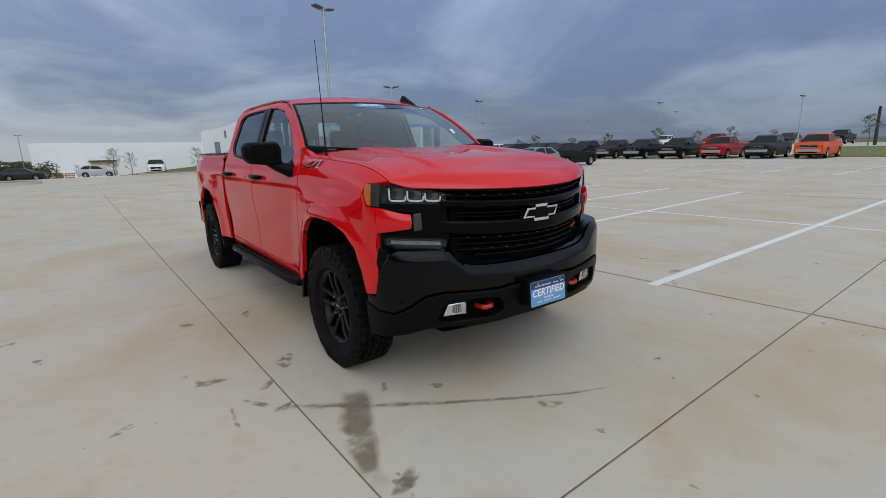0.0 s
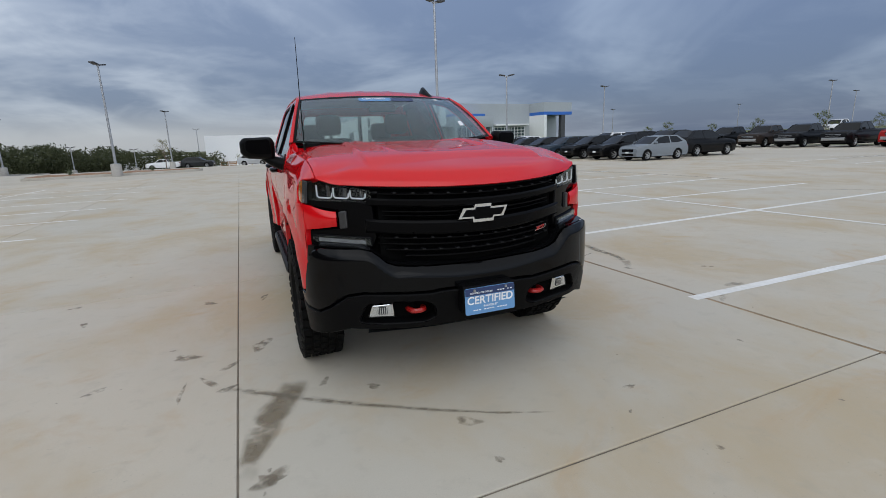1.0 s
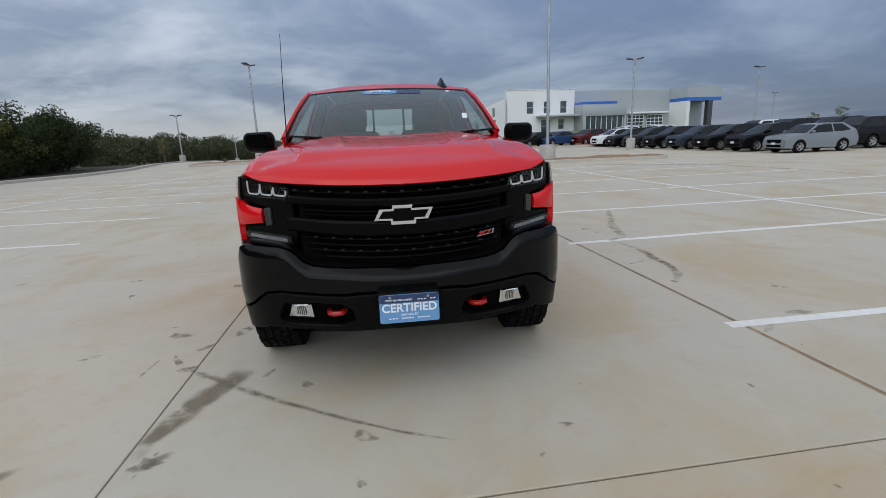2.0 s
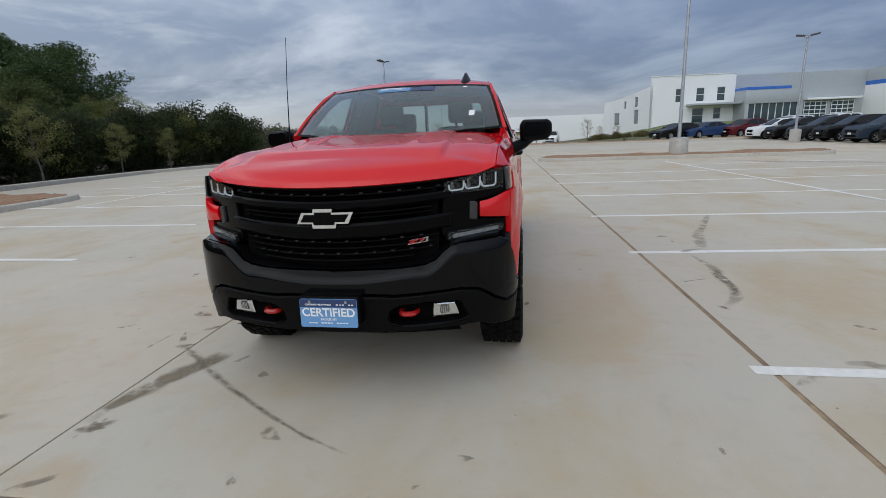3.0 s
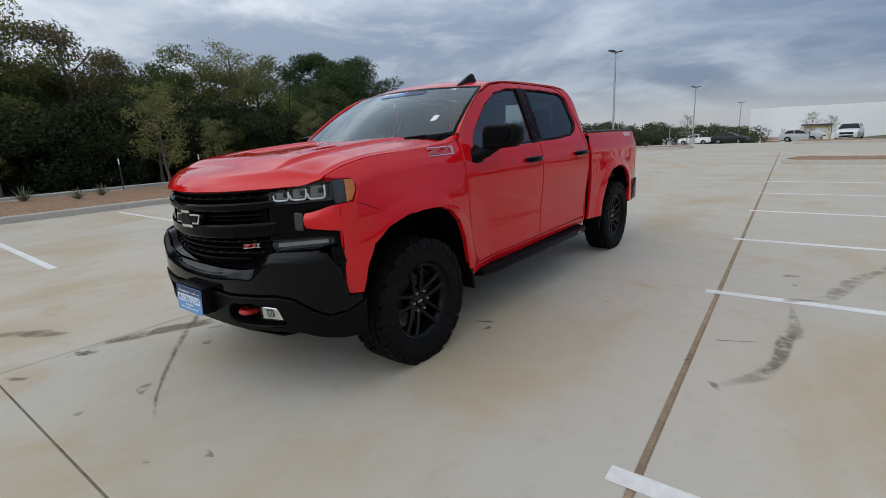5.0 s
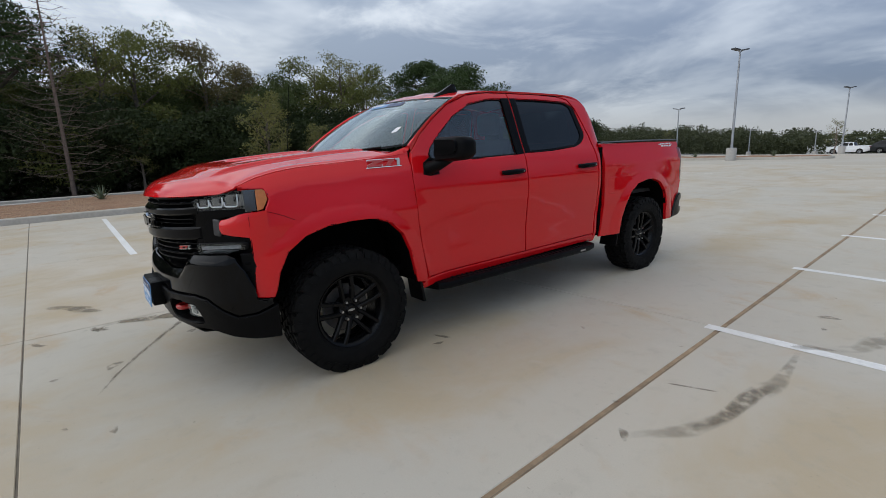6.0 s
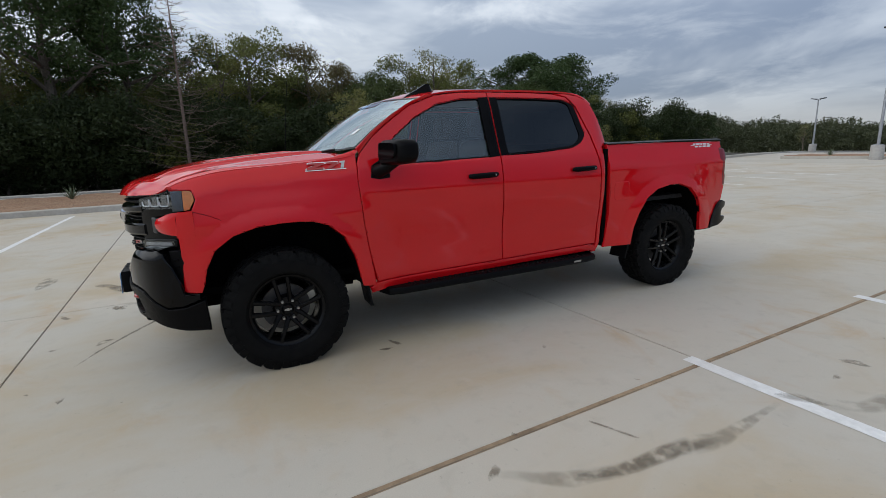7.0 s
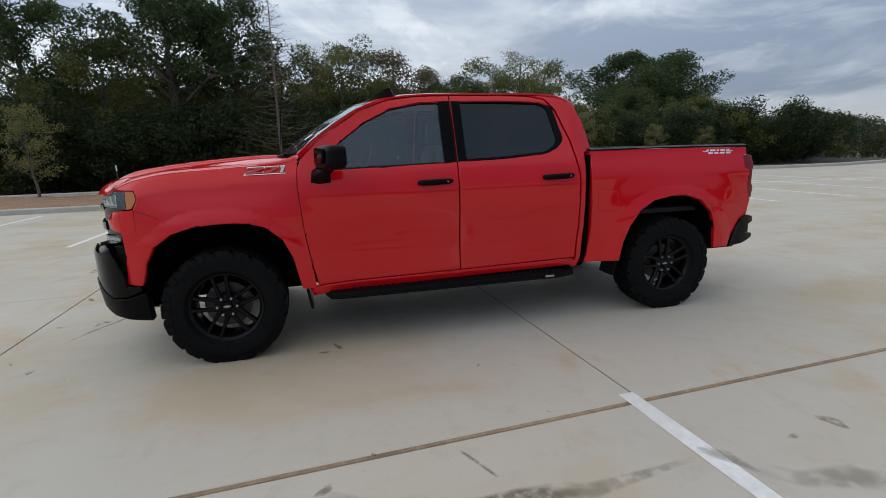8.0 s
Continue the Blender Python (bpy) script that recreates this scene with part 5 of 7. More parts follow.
for doors, y0, y1, z0 in ((fdoors, 1.450, 1.712, 1.238), (rdoors, 2.488, 2.752, 1.240)):
    for ob, s in zip(doors, (1, -1)):
        cup = panel(rounded([(y0 + 0.05, z0 - 0.04), (y1 - 0.06, z0 - 0.04), (y1 - 0.06, z0 + 0.04), (y0 + 0.05, z0 + 0.04)], 0.035, 4), lambda y, z: (side(y, z) + 0.0015, y, z), (1, 0, 0), 0.05, thick=0.002, edge=0.001, inset=0.003)
        part("handle_cup", cup if s > 0 else mirrored(cup), RED, ob)
        bm = bmesh.new()
        pts = [(y0, 0.006, 0), (y0 + 0.03, 0.030, 0.0), (y0 + 0.10, 0.042, 0.002), (y1 - 0.09, 0.042, 0.004), (y1 - 0.03, 0.034, 0.005), (y1, 0.008, 0.006)]
        tube(bm, [(s * (side(y, z0) + d), y, z0 + dz) for y, d, dz in pts], [0.016, 0.022, 0.023, 0.023, 0.022, 0.016], 10)
        grip = part("door_handle", bm, GLOSSBLACK, ob, "black door handle")
        bm = bmesh.new()
        cyl(bm, (s * (side(y1, z0) + 0.048), y1 - 0.045, z0 + 0.005), (s * (side(y1, z0) + 0.058), y1 - 0.045, z0 + 0.005), 0.007, seg=10)
        part("lock", bm, STEEL, grip, "small bright lock")
bm = bmesh.new()
tube(bm, [(-0.80, 0.335, 1.42), (-0.80, 0.34, 1.47), (-0.795, 0.38, 1.85), (-0.785, 0.43, 2.22)], [0.011, 0.005, 0.003, 0.002], 6)
part("aerial", bm, PLASTIC, truck, "long thin black whip aerial")
bm = bmesh.new()
rows = []
for y, w, h, top in ((1.08, 0.014, 0.006, 0.003), (1.12, 0.036, 0.020, 0.016), (1.18, 0.046, 0.034, 0.014), (1.24, 0.048, 0.056, 0.010), (1.29, 0.046, 0.076, 0.009), (1.32, 0.042, 0.070, 0.009), (1.335, 0.034, 0.028, 0.012), (1.355, 0.020, 0.012, 0.008)):
    zb = roof_z(y + 0.02) - 0.034
    rows.append([bm.verts.new((0.50 + a, y + 0.02, zb + b)) for a, b in ((-w, 0), (-w * 0.8, h * 0.35), (-top, h), (top, h), (w * 0.8, h * 0.35), (w, 0))])
for a, b in zip(rows, rows[1:]):
    for i in range(5):
        bm.faces.new((a[i], a[i + 1], b[i + 1], b[i]))
bm.faces.new(rows[0])
bm.faces.new(rows[-1][::-1])
bmesh.ops.recalc_face_normals(bm, faces=bm.faces[:])
part("roof_fin", bm, GLOSSBLACK, truck, "black shark-fin aerial")

# ---- running boards, wheel houses, underside ----
for s in (1, -1):
    rb = [(0.70, 0.84), (0.74, 0.965), (0.84, 0.995), (2.66, 0.995), (2.78, 0.96), (2.82, 0.84)]
    bm = bmesh.new()
    rows = []
    for k, z in ((0.012, 0.388), (0.0, 0.402), (0.0, 0.425), (0.008, 0.440), (0.022, 0.446)):
        rows.append([bm.verts.new((s * (x - k), y, z)) for y, x in rb])
    for a, b in zip(rows, rows[1:]):
        for i in range(len(rb)):
            bm.faces.new((a[i - 1], a[i], b[i], b[i - 1]))
    bm.faces.new(rows[0])
    bm.faces.new(rows[-1])
    bmesh.ops.recalc_face_normals(bm, faces=bm.faces[:])
    board = part("running_board", bm, PLASTIC, truck, "black textured running board")
    bm = bmesh.new()
    for i in range(34):
        for j in range(2):
            y, x = 0.92 + i * 0.051 + (0.025 if j else 0), 0.915 + 0.045 * j
            bmesh.ops.create_cone(bm, cap_ends=True, segments=8, radius1=0.014, radius2=0.010, depth=0.008, matrix=Matrix.Translation((s * x, y, 0.450)))
    part("tread_studs", bm, PLASTIC, board, kind="stuff")
    part("board_badge", boxed(*sorted((s * 0.994, s * 0.9975)), 2.50, 2.58, 0.406, 0.422), STEEL, board, "small metal badge")
    for y in (0.95, 1.75, 2.55):
        part("board_bracket", boxed(*sorted((s * 0.70, s * 0.90)), y - 0.03, y + 0.03, 0.40, 0.45), DARK, board)
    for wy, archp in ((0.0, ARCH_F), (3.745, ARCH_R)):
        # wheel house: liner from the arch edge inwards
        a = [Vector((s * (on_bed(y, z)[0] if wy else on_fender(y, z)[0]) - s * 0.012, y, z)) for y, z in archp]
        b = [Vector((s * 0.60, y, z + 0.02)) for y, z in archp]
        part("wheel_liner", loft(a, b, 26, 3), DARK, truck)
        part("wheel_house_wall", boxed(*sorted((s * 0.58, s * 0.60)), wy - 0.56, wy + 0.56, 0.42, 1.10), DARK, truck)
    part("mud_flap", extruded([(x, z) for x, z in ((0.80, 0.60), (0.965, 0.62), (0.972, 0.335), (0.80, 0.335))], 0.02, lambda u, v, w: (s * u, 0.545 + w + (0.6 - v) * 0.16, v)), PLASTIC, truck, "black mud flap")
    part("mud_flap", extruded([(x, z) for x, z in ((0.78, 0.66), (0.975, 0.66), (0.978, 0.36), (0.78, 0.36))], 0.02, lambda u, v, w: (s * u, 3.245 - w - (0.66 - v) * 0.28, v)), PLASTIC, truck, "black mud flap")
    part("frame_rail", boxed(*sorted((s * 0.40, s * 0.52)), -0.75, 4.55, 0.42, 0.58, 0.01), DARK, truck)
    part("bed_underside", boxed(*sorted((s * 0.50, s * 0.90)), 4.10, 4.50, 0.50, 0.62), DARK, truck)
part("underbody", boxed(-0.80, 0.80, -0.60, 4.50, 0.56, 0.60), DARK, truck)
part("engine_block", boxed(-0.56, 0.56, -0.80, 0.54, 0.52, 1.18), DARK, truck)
for y in (0.0, 3.745):
    bm = bmesh.new()
    cyl(bm, (-0.8, y, 0.40), (0.8, y, 0.40), 0.05, seg=12)
    bmesh.ops.create_uvsphere(bm, u_segments=12, v_segments=8, radius=0.14, matrix=Matrix.Translation((0, y, 0.40)))
    part("axle", bm, DARK, truck)


def wheel(s, y):
    """Off-road tyre with tread blocks on a black rim with six split spokes."""
    R, W = 0.419, 0.138
    cx = 0.866
    bm = bmesh.new()
    revolve(bm, [(-W * 0.70, 0.255), (-W * 0.93, 0.275), (-W, 0.32), (-W * 0.98, 0.365), (-W * 0.90, R - 0.022), (-W * 0.62, R - 0.012), (0, R - 0.009), (W * 0.62, R - 0.012), (W * 0.90, R - 0.022), (W * 0.98, 0.365), (W, 0.32), (W * 0.93, 0.275), (W * 0.70, 0.255), (W * 0.6, 0.235), (-W * 0.6, 0.235), (-W * 0.70, 0.255)], "x", 56)
    for v in bm.verts:
        if v.co.z < -0.404:
            v.co.x *= 1 + 0.8 * (-0.404 - v.co.z)
            v.co.z = -0.404
    tyre_hub = part("wheel", bm, RUBBER, truck, "black off-road tyre on a black alloy wheel")
    tyre_hub.location = (s * (cx - (0.012 if y else 0)), y - (0.020 if y else 0), 0.408)
    bm = bmesh.new()
    n = 40
    for i in range(n):
        a = i * math.tau / n
        for x0, x1, r0, r1, da, wd in ((-0.128, -0.082, R - 0.03, R + 0.001, 0.0, 0.052), (-0.068, -0.030, R - 0.012, R + 0.003, 0.5, 0.050), (-0.018, 0.020, R - 0.012, R + 0.004, 0.0, 0.046), (0.030, 0.068, R - 0.012, R + 0.003, 0.5, 0.050), (0.082, 0.128, R - 0.03, R + 0.001, 0.25, 0.052)):
            ang = a + da * math.tau / n
            d = Vector((0, math.cos(ang), math.sin(ang)))
            t = Vector((0, -math.sin(ang), math.cos(ang)))
            vs_ = []
            for r, k in ((r0, 1.0), (r1, 0.88)):
                for xx, tt in ((x0, -1), (x1, -1), (x1, 1), (x0, 1)):
                    skew = 0.008 * (1 if i % 2 else -1) * (1 if xx == x1 else -1)
                    vs_.append(bm.verts.new(d * r + t * (tt * wd / 2 * k + skew) + Vector(((x0 + x1) / 2 + (xx - (x0 + x1) / 2) * (1 if r == r0 else 0.92), 0, 0))))
            for q in ((4, 5, 6, 7), (0, 1, 5, 4), (1, 2, 6, 5), (2, 3, 7, 6), (3, 0, 4, 7)):
                bm.faces.new([vs_[k] for k in q])
        # shoulder lugs
        for e in (-1, 1):
            d = Vector((0, math.cos(a), math.sin(a)))
            t = Vector((0, -math.sin(a), math.cos(a)))
            rr = 0.355 if i % 2 else 0.368
            vs_ = [bm.verts.new(d * r + t * q + Vector((e * x, 0, 0))) for r, x, q in ((rr, W + 0.004, -0.018), (rr, W + 0.004, 0.018), (R - 0.012, W * 0.93, 0.022), (R - 0.012, W * 0.93, -0.022), (rr, W - 0.01, -0.018), (rr, W - 0.01, 0.018), (R - 0.02, W * 0.8, 0.022), (R - 0.02, W * 0.8, -0.022))]
            for q in ((0, 1, 2, 3), (0, 4, 5, 1), (1, 5, 6, 2), (2, 6, 7, 3), (3, 7, 4, 0)):
                bm.faces.new([vs_[k] for k in q])
    # the loaded tyre lies flat on the ground
    for v in bm.verts:
        if v.co.z < -0.4065:
            v.co.z = -0.4065
    bmesh.ops.recalc_face_normals(bm, faces=bm.faces[:])
    part("tread", bm, RUBBER, tyre_hub, smooth=False)
    bm = bmesh.new()
    revolve(bm, [(-0.10, 0.225), (0.02, 0.215), (0.085, 0.228), (0.100, 0.244), (0.104, 0.254), (0.098, 0.258), (0.09, 0.250), (0.07, 0.24), (-0.10, 0.238), (-0.10, 0.225)], "x", 48)
    rim = part("rim", bm, RIMBLACK, tyre_hub, "satin black alloy rim")
    for k in range(5):
        # a pair of nearly parallel spokes with bevelled edges
        bm = bmesh.new()
        a0 = radians(98) + k * math.tau / 5
        d, t = Vector((0, math.cos(a0), math.sin(a0))), Vector((0, -math.sin(a0), math.cos(a0)))
        for e in (-1, 1):
            rows = []
            for r, off, w, x, th in ((0.056, 0.030, 0.019, 0.066, 0.03), (0.11, 0.036, 0.0145, 0.080, 0.032), (0.17, 0.041, 0.0135, 0.092, 0.034), (0.238, 0.046, 0.0165, 0.096, 0.034)):
                c = d * math.sqrt(r * r - off * off) + t * e * off + Vector((x, 0, 0))
                rows.append([bm.verts.new(c + t * q * w + Vector((h, 0, 0))) for q, h in ((-1, -th), (-1, -0.008), (-0.55, 0.0), (0.55, 0.0), (1, -0.008), (1, -th))])
            for a, b in zip(rows, rows[1:]):
                for i in range(6):
                    bm.faces.new((a[i - 1], a[i], b[i], b[i - 1]))
        bmesh.ops.recalc_face_normals(bm, faces=bm.faces[:])
        part("spoke", bm, RIMBLACK, rim)
    bm = bmesh.new()
    revolve(bm, [(0.02, 0.001), (0.078, 0.001), (0.078, 0.030), (0.070, 0.036), (0.062, 0.042), (0.058, 0.085), (0.03, 0.095), (0.0, 0.095)], "x", 28)
    part("hub", bm, RIMBLACK, rim)
    for k in range(6):
        a = k * math.tau / 6
        bm = bmesh.new()
        cyl(bm, (0.050, 0.068 * math.cos(a), 0.068 * math.sin(a)), (0.088, 0.068 * math.cos(a), 0.068 * math.sin(a)), 0.0115, 0.009, 6)
        part("lug_nut", bm, STEEL, rim, "bright lug nut")
    part("hub_emblem", extruded([(x * 0.17, (z - 1.058) * 0.17) for x, z in EMB], 0.002, lambda u, v, w: (0.0785 + w, u, v)), STEEL, rim)
    bm = bmesh.new()
    revolve(bm, [(-0.03, 0.06), (-0.03, 0.165), (-0.005, 0.165), (-0.005, 0.06)], "x", 36)
    part("brake_disc", bm, STUD, tyre_hub)
    if s < 0:
        for o in (tyre_hub,):
            o.rotation_euler = (0, 0, math.pi)
    return tyre_hub


for s in (1, -1):
    for y in (0.0, 3.745):
        wheel(s, y)

# ---- parked cars ----
GLASSDARK = mat("dark car glass", (0.004, 0.005, 0.006), 0.05, var=0.05, rvar=0.0, spec=0.22)
RIMSILVER = mat("silver alloy", (0.45, 0.46, 0.47), 0.35, metal=0.8, var=0.1, scale=20)
HEADLAMP = mat("head lamp cover", (0.62, 0.65, 0.68), 0.12, var=0.1, scale=30, coat=1.0)
PAINTS = {k: mat(k + " car paint", c, 0.35, var=0.02, scale=3, coat=0.32, rvar=0.0, spec=0.06) for k, c in (
    ("black", (0.004, 0.004, 0.0045)), ("grey", (0.20, 0.225, 0.25)), ("dark grey", (0.022, 0.024, 0.026)), ("white", (0.72, 0.73, 0.74)), ("red", (0.33, 0.015, 0.014)),
    ("orange", (0.62, 0.085, 0.018)), ("blue", (0.02, 0.045, 0.12)), ("maroon", (0.10, 0.012, 0.016)), ("silver", (0.42, 0.43, 0.44)), ("brown", (0.03, 0.022, 0.018)), ("slate", (0.025, 0.038, 0.055)))}

# length, half width, axle places, wheel radius, nose-to-tail line, first and last index of the glasshouse on it, belt, side glass
KINDS = {
    "suv": (4.65, 0.92, (0.90, 3.62), 0.355, [(0.06, 0.28), (0.0, 0.50), (0.03, 0.80), (0.20, 0.98), (1.22, 1.10), (2.02, 1.56), (2.60, 1.64), (3.75, 1.62), (4.42, 1.22), (4.60, 1.00), (4.65, 0.55), (4.58, 0.30)], (4, 8), [(1.42, 1.10), (2.08, 1.50), (2.65, 1.575), (3.65, 1.55), (4.10, 1.20), (3.6, 1.14)]),
    "pickup": (5.55, 0.97, (1.0, 4.35), 0.39, [(0.05, 0.34), (0.0, 0.58), (0.02, 1.00), (0.16, 1.12), (1.42, 1.22), (2.12, 1.74), (2.60, 1.82), (3.40, 1.80), (3.66, 1.26), (5.50, 1.26), (5.55, 0.70), (5.48, 0.46)], (4, 8), [(1.62, 1.24), (2.20, 1.68), (2.62, 1.75), (3.34, 1.73), (3.46, 1.30), (2.5, 1.26)]),
    "sedan": (4.85, 0.91, (0.92, 3.78), 0.335, [(0.06, 0.22), (0.0, 0.42), (0.04, 0.66), (0.24, 0.82), (1.35, 0.98), (2.15, 1.36), (2.65, 1.42), (3.35, 1.39), (4.20, 1.06), (4.78, 0.98), (4.85, 0.55), (4.78, 0.26)], (4, 8), [(1.58, 0.98), (2.22, 1.31), (2.68, 1.365), (3.28, 1.34), (3.85, 1.06), (3.0, 1.02)]),
}


def simple_wheel(car, x, y, r, rim_mat):
    bm = bmesh.new()
    s = 1 if x > 0 else -1
    revolve(bm, [(-0.11, r * 0.62), (-0.115, r * 0.85), (-0.09, r), (0.09, r), (0.115, r * 0.85), (0.11, r * 0.62)], "x", 28)
    w = part("wheel", bm, RUBBER, car)
    w.location = (x - s * 0.10, y, r)
    bm = bmesh.new()
    revolve(bm, [(0.04, r * 0.50), (0.105, r * 0.60), (0.112, r * 0.66), (0.09, r * 0.66), (0.02, r * 0.60)], "x", 28)
    for k in range(5):
        a = k * math.tau / 5
        d, t = Vector((0, math.cos(a), math.sin(a))), Vector((0, -math.sin(a), math.cos(a)))
        vs_ = [bm.verts.new(d * q + t * ww + Vector((xx, 0, 0))) for q, ww, xx in ((0, -0.035, 0.10), (0, 0.035, 0.10), (r * 0.6, 0.028, 0.105), (r * 0.6, -0.028, 0.105))]
        bm.faces.new(vs_)
    bmesh.ops.recalc_face_normals(bm, faces=bm.faces[:])
    rm = part("rim", bm, rim_mat, w)
    bm = bmesh.new()
    cyl(bm, (0.0, 0, 0), (0.03, 0, 0), r * 0.62, seg=24)
    part("brake_shadow_disc", bm, DARK, w)
    if s < 0:
        w.rotation_euler = (0, 0, math.pi)
    return rm


def build_car(kind):
    L, W, axles, r, line, (g0, g1), glassp = KINDS[kind]
    car = thing(kind, "", "car")
    ra = r + 0.06
    top_of = smooth_curve([(y, z) for y, z in line[2:g0 + 1]] + [(y, z) for y, z in line[g1:-2]])

    def w_at(y, z):
        k = W - 0.05 * sstep(0.75, 1.15, z) - 0.03 * sstep(0.6, 0.3, z)
        k -= 0.30 * max(0, 0.55 - y) ** 2 + 0.22 * max(0, y - (L - 0.6)) ** 2
        zb = top_of(y)
        if z > zb - 0.10:
            k -= 0.05 * ((z - zb + 0.10) / 0.10) ** 2
        return k
    lower = [line[0]]
    for ay in axles:
        lower += [(ay - ra * math.cos(a), max(0.27, r + ra * math.sin(a))) for a in [math.radians(d) for d in (-12, 15, 40, 65, 90, 115, 140, 165, 192)]]
    lower += [line[-1]] + line[-2:g1 - 1:-1] + [(y, top_of(y)) for y in [line[g1][0] + (line[g0][0] - line[g1][0]) * k / 8 for k in range(1, 8)]] + line[g0:0:-1]
    bm = panel(lower, lambda y, z: (w_at(y, z), y, z), (1, 0, 0), 0.14, thick=0.02, inset=0)
    both_sides("body_side", bm, PAINTS["black"], car)
    xs_of = [w_at(y, z) for y, z in line]

    def skin(i0, i1, n, lift=0.0, shrink=1.0):
        seg_ = line[i0:i1 + 1]
        wd = []
        for k, (y, z) in enumerate(seg_):
            q = i0 + k
            wd.append((w_at(y, min(z, top_of(y))) if not g0 < q < g1 else W - 0.05 - 0.62 * (z - line[g0][1]) * 0.72) - 0.006)
        def f(u, v):
            t = v * (len(seg_) - 1)
            k = min(int(t), len(seg_) - 2)
            a, b = seg_[k], seg_[k + 1]
            q = t - k
            s = 2 * u - 1
            ww = (wd[k] + (wd[k + 1] - wd[k]) * q) * shrink
            return (s * ww, a[0] + (b[0] - a[0]) * q - lift * 0.5, a[1] + (b[1] - a[1]) * q + lift - 0.035 * abs(s) ** 4 * (1 if 2 < i0 + t < g0 + 0.5 or g0 < i0 + t < g1 else 0))
        return sheet(f, 12, n, (0, 0, 1))
    part("front_end", skin(0, 3, 6), PAINTS["black"], car)
    part("hood", skin(3, g0, 6), PAINTS["black"], car)
    part("roof", skin(g0 + 1, g1 - 1, 6), PAINTS["black"], car)
    part("tail", skin(g1, len(line) - 1, 8), PAINTS["black"], car)
    part("windscreen", skin(g0, g0 + 1, 4), GLASSDARK, car)
    part("back_window", skin(g1 - 1, g1, 4), GLASSDARK, car)
    green = [line[g0], *line[g0 + 1:g1], line[g1]]

    def side_g(lift):
        def f(y, z):
            return (W - 0.056 - 0.446 * max(0, z - line[g0][1]) + lift, y, z)
        return f
    both_sides("cab_side", panel([(green[0][0], green[0][1] - 0.05)] + green[0:] + [(green[-1][0], green[-1][1] - 0.05)], side_g(0), (1, 0, 0), 0.2, thick=0.02, inset=0), PAINTS["black"], car)
    mid = (glassp[1][0] + glassp[3][0]) / 2 + 0.1
    both_sides("side_window", panel(glassp, side_g(0.006), (1, 0, 0), 0.3, thick=0.004, inset=0, edge=0), GLASSDARK, car)
    both_sides("window_pillar", extruded([(mid - 0.04, glassp[0][1]), (mid + 0.04, glassp[0][1]), (mid + 0.04, glassp[2][1] + 0.01), (mid - 0.04, glassp[2][1] + 0.01)], 0.008, lambda u, v, w: (side_g(0.008)(u, v)[0] + w, u, v)), PAINTS["black"], car)
    # face: grille, lamps, lower intake, plate
    def fy(x, z):
        pts = line[:4]
        for a, b in zip(pts, pts[1:]):
            if a[1] <= z <= b[1]:
                return a[0] + (b[0] - a[0]) * (z - a[1]) / (b[1] - a[1]) + 0.0
        return 0.0

    def on_front(x, z):
        return (x, fy(x, z) - 0.012 + 0.10 * abs(x / W) ** 4, z)
    z2, z3 = line[2][1], line[3][1]
    part("grille", panel(rounded([(-0.50, z2 - 0.22), (0.50, z2 - 0.22), (0.56, z2 - 0.02), (-0.56, z2 - 0.02)], 0.04, 3), on_front, (0, -1, 0), 0.15, thick=0.03), GLOSSBLACK, car)
    if kind == "pickup":
        part("bumper_bar", panel(rounded([(-0.86, 0.50), (0.86, 0.50), (0.88, 0.70), (-0.88, 0.70)], 0.03, 3), lambda x, z: (x, on_front(x, z)[1] - 0.03, z), (0, -1, 0), 0.15, thick=0.05), RIMSILVER, car, "bright metal bumper")
        for z in (0.80, 0.90):
            part("grille_bar", panel([(-0.50, z), (0.50, z), (0.50, z + 0.025), (-0.50, z + 0.025)], lambda x, z: (x, on_front(x, z)[1] - 0.02, z), (0, -1, 0), 0.2, thick=0.02), RIMSILVER, car)
    part("intake", panel(rounded([(-0.62, line[0][1] + 0.06), (0.62, line[0][1] + 0.06), (0.66, line[1][1] - 0.02), (-0.66, line[1][1] - 0.02)], 0.03, 3), on_front, (0, -1, 0), 0.15, thick=0.03), DARK, car)
    part("plate", panel([(-0.15, line[1][1]), (0.15, line[1][1]), (0.15, line[1][1] + 0.11), (-0.15, line[1][1] + 0.11)], lambda x, z: (x, on_front(x, z)[1] - 0.02, z), (0, -1, 0), 0.2, thick=0.01), PALE, car)
    for s in (1, -1):
        part("headlight", panel([(s * 0.58, z2 - 0.12), (s * 0.80, z2 - 0.08), (s * 0.83, z2 + 0.04), (s * 0.60, z2 - 0.01)], on_front, (0, -1, 0), 0.1, thick=0.02), HEADLAMP, car)
        part("tail_lamp", boxed(*sorted((s * (W - 0.28), s * (W - 0.09))), L - 0.12, L - 0.015, line[-3][1] - 0.22, line[-3][1] - 0.02, 0.02), TAILRED, car)
        for z_, y_ in ((glassp[0][1] + 0.07, glassp[0][0] + 0.12),):
            part("mirror", boxed(*sorted((s * (W - 0.03), s * (W + 0.15))), y_ - 0.05, y_ + 0.08, z_ - 0.06, z_ + 0.08, 0.03), PAINTS["black"], car)
        for ay in axles:
            simple_wheel(car, s * (W - 0.01), ay, r, RIMSILVER)
            part("wheel_well", boxed(*sorted((s * (W - 0.35), s * (W - 0.30))), ay - ra, ay + ra, 0.25, r + ra), DARK, car)
    part("underbody", boxed(-W + 0.15, W - 0.15, 0.15, L - 0.15, 0.22, line[g0][1] - 0.25), DARK, car)
    return car


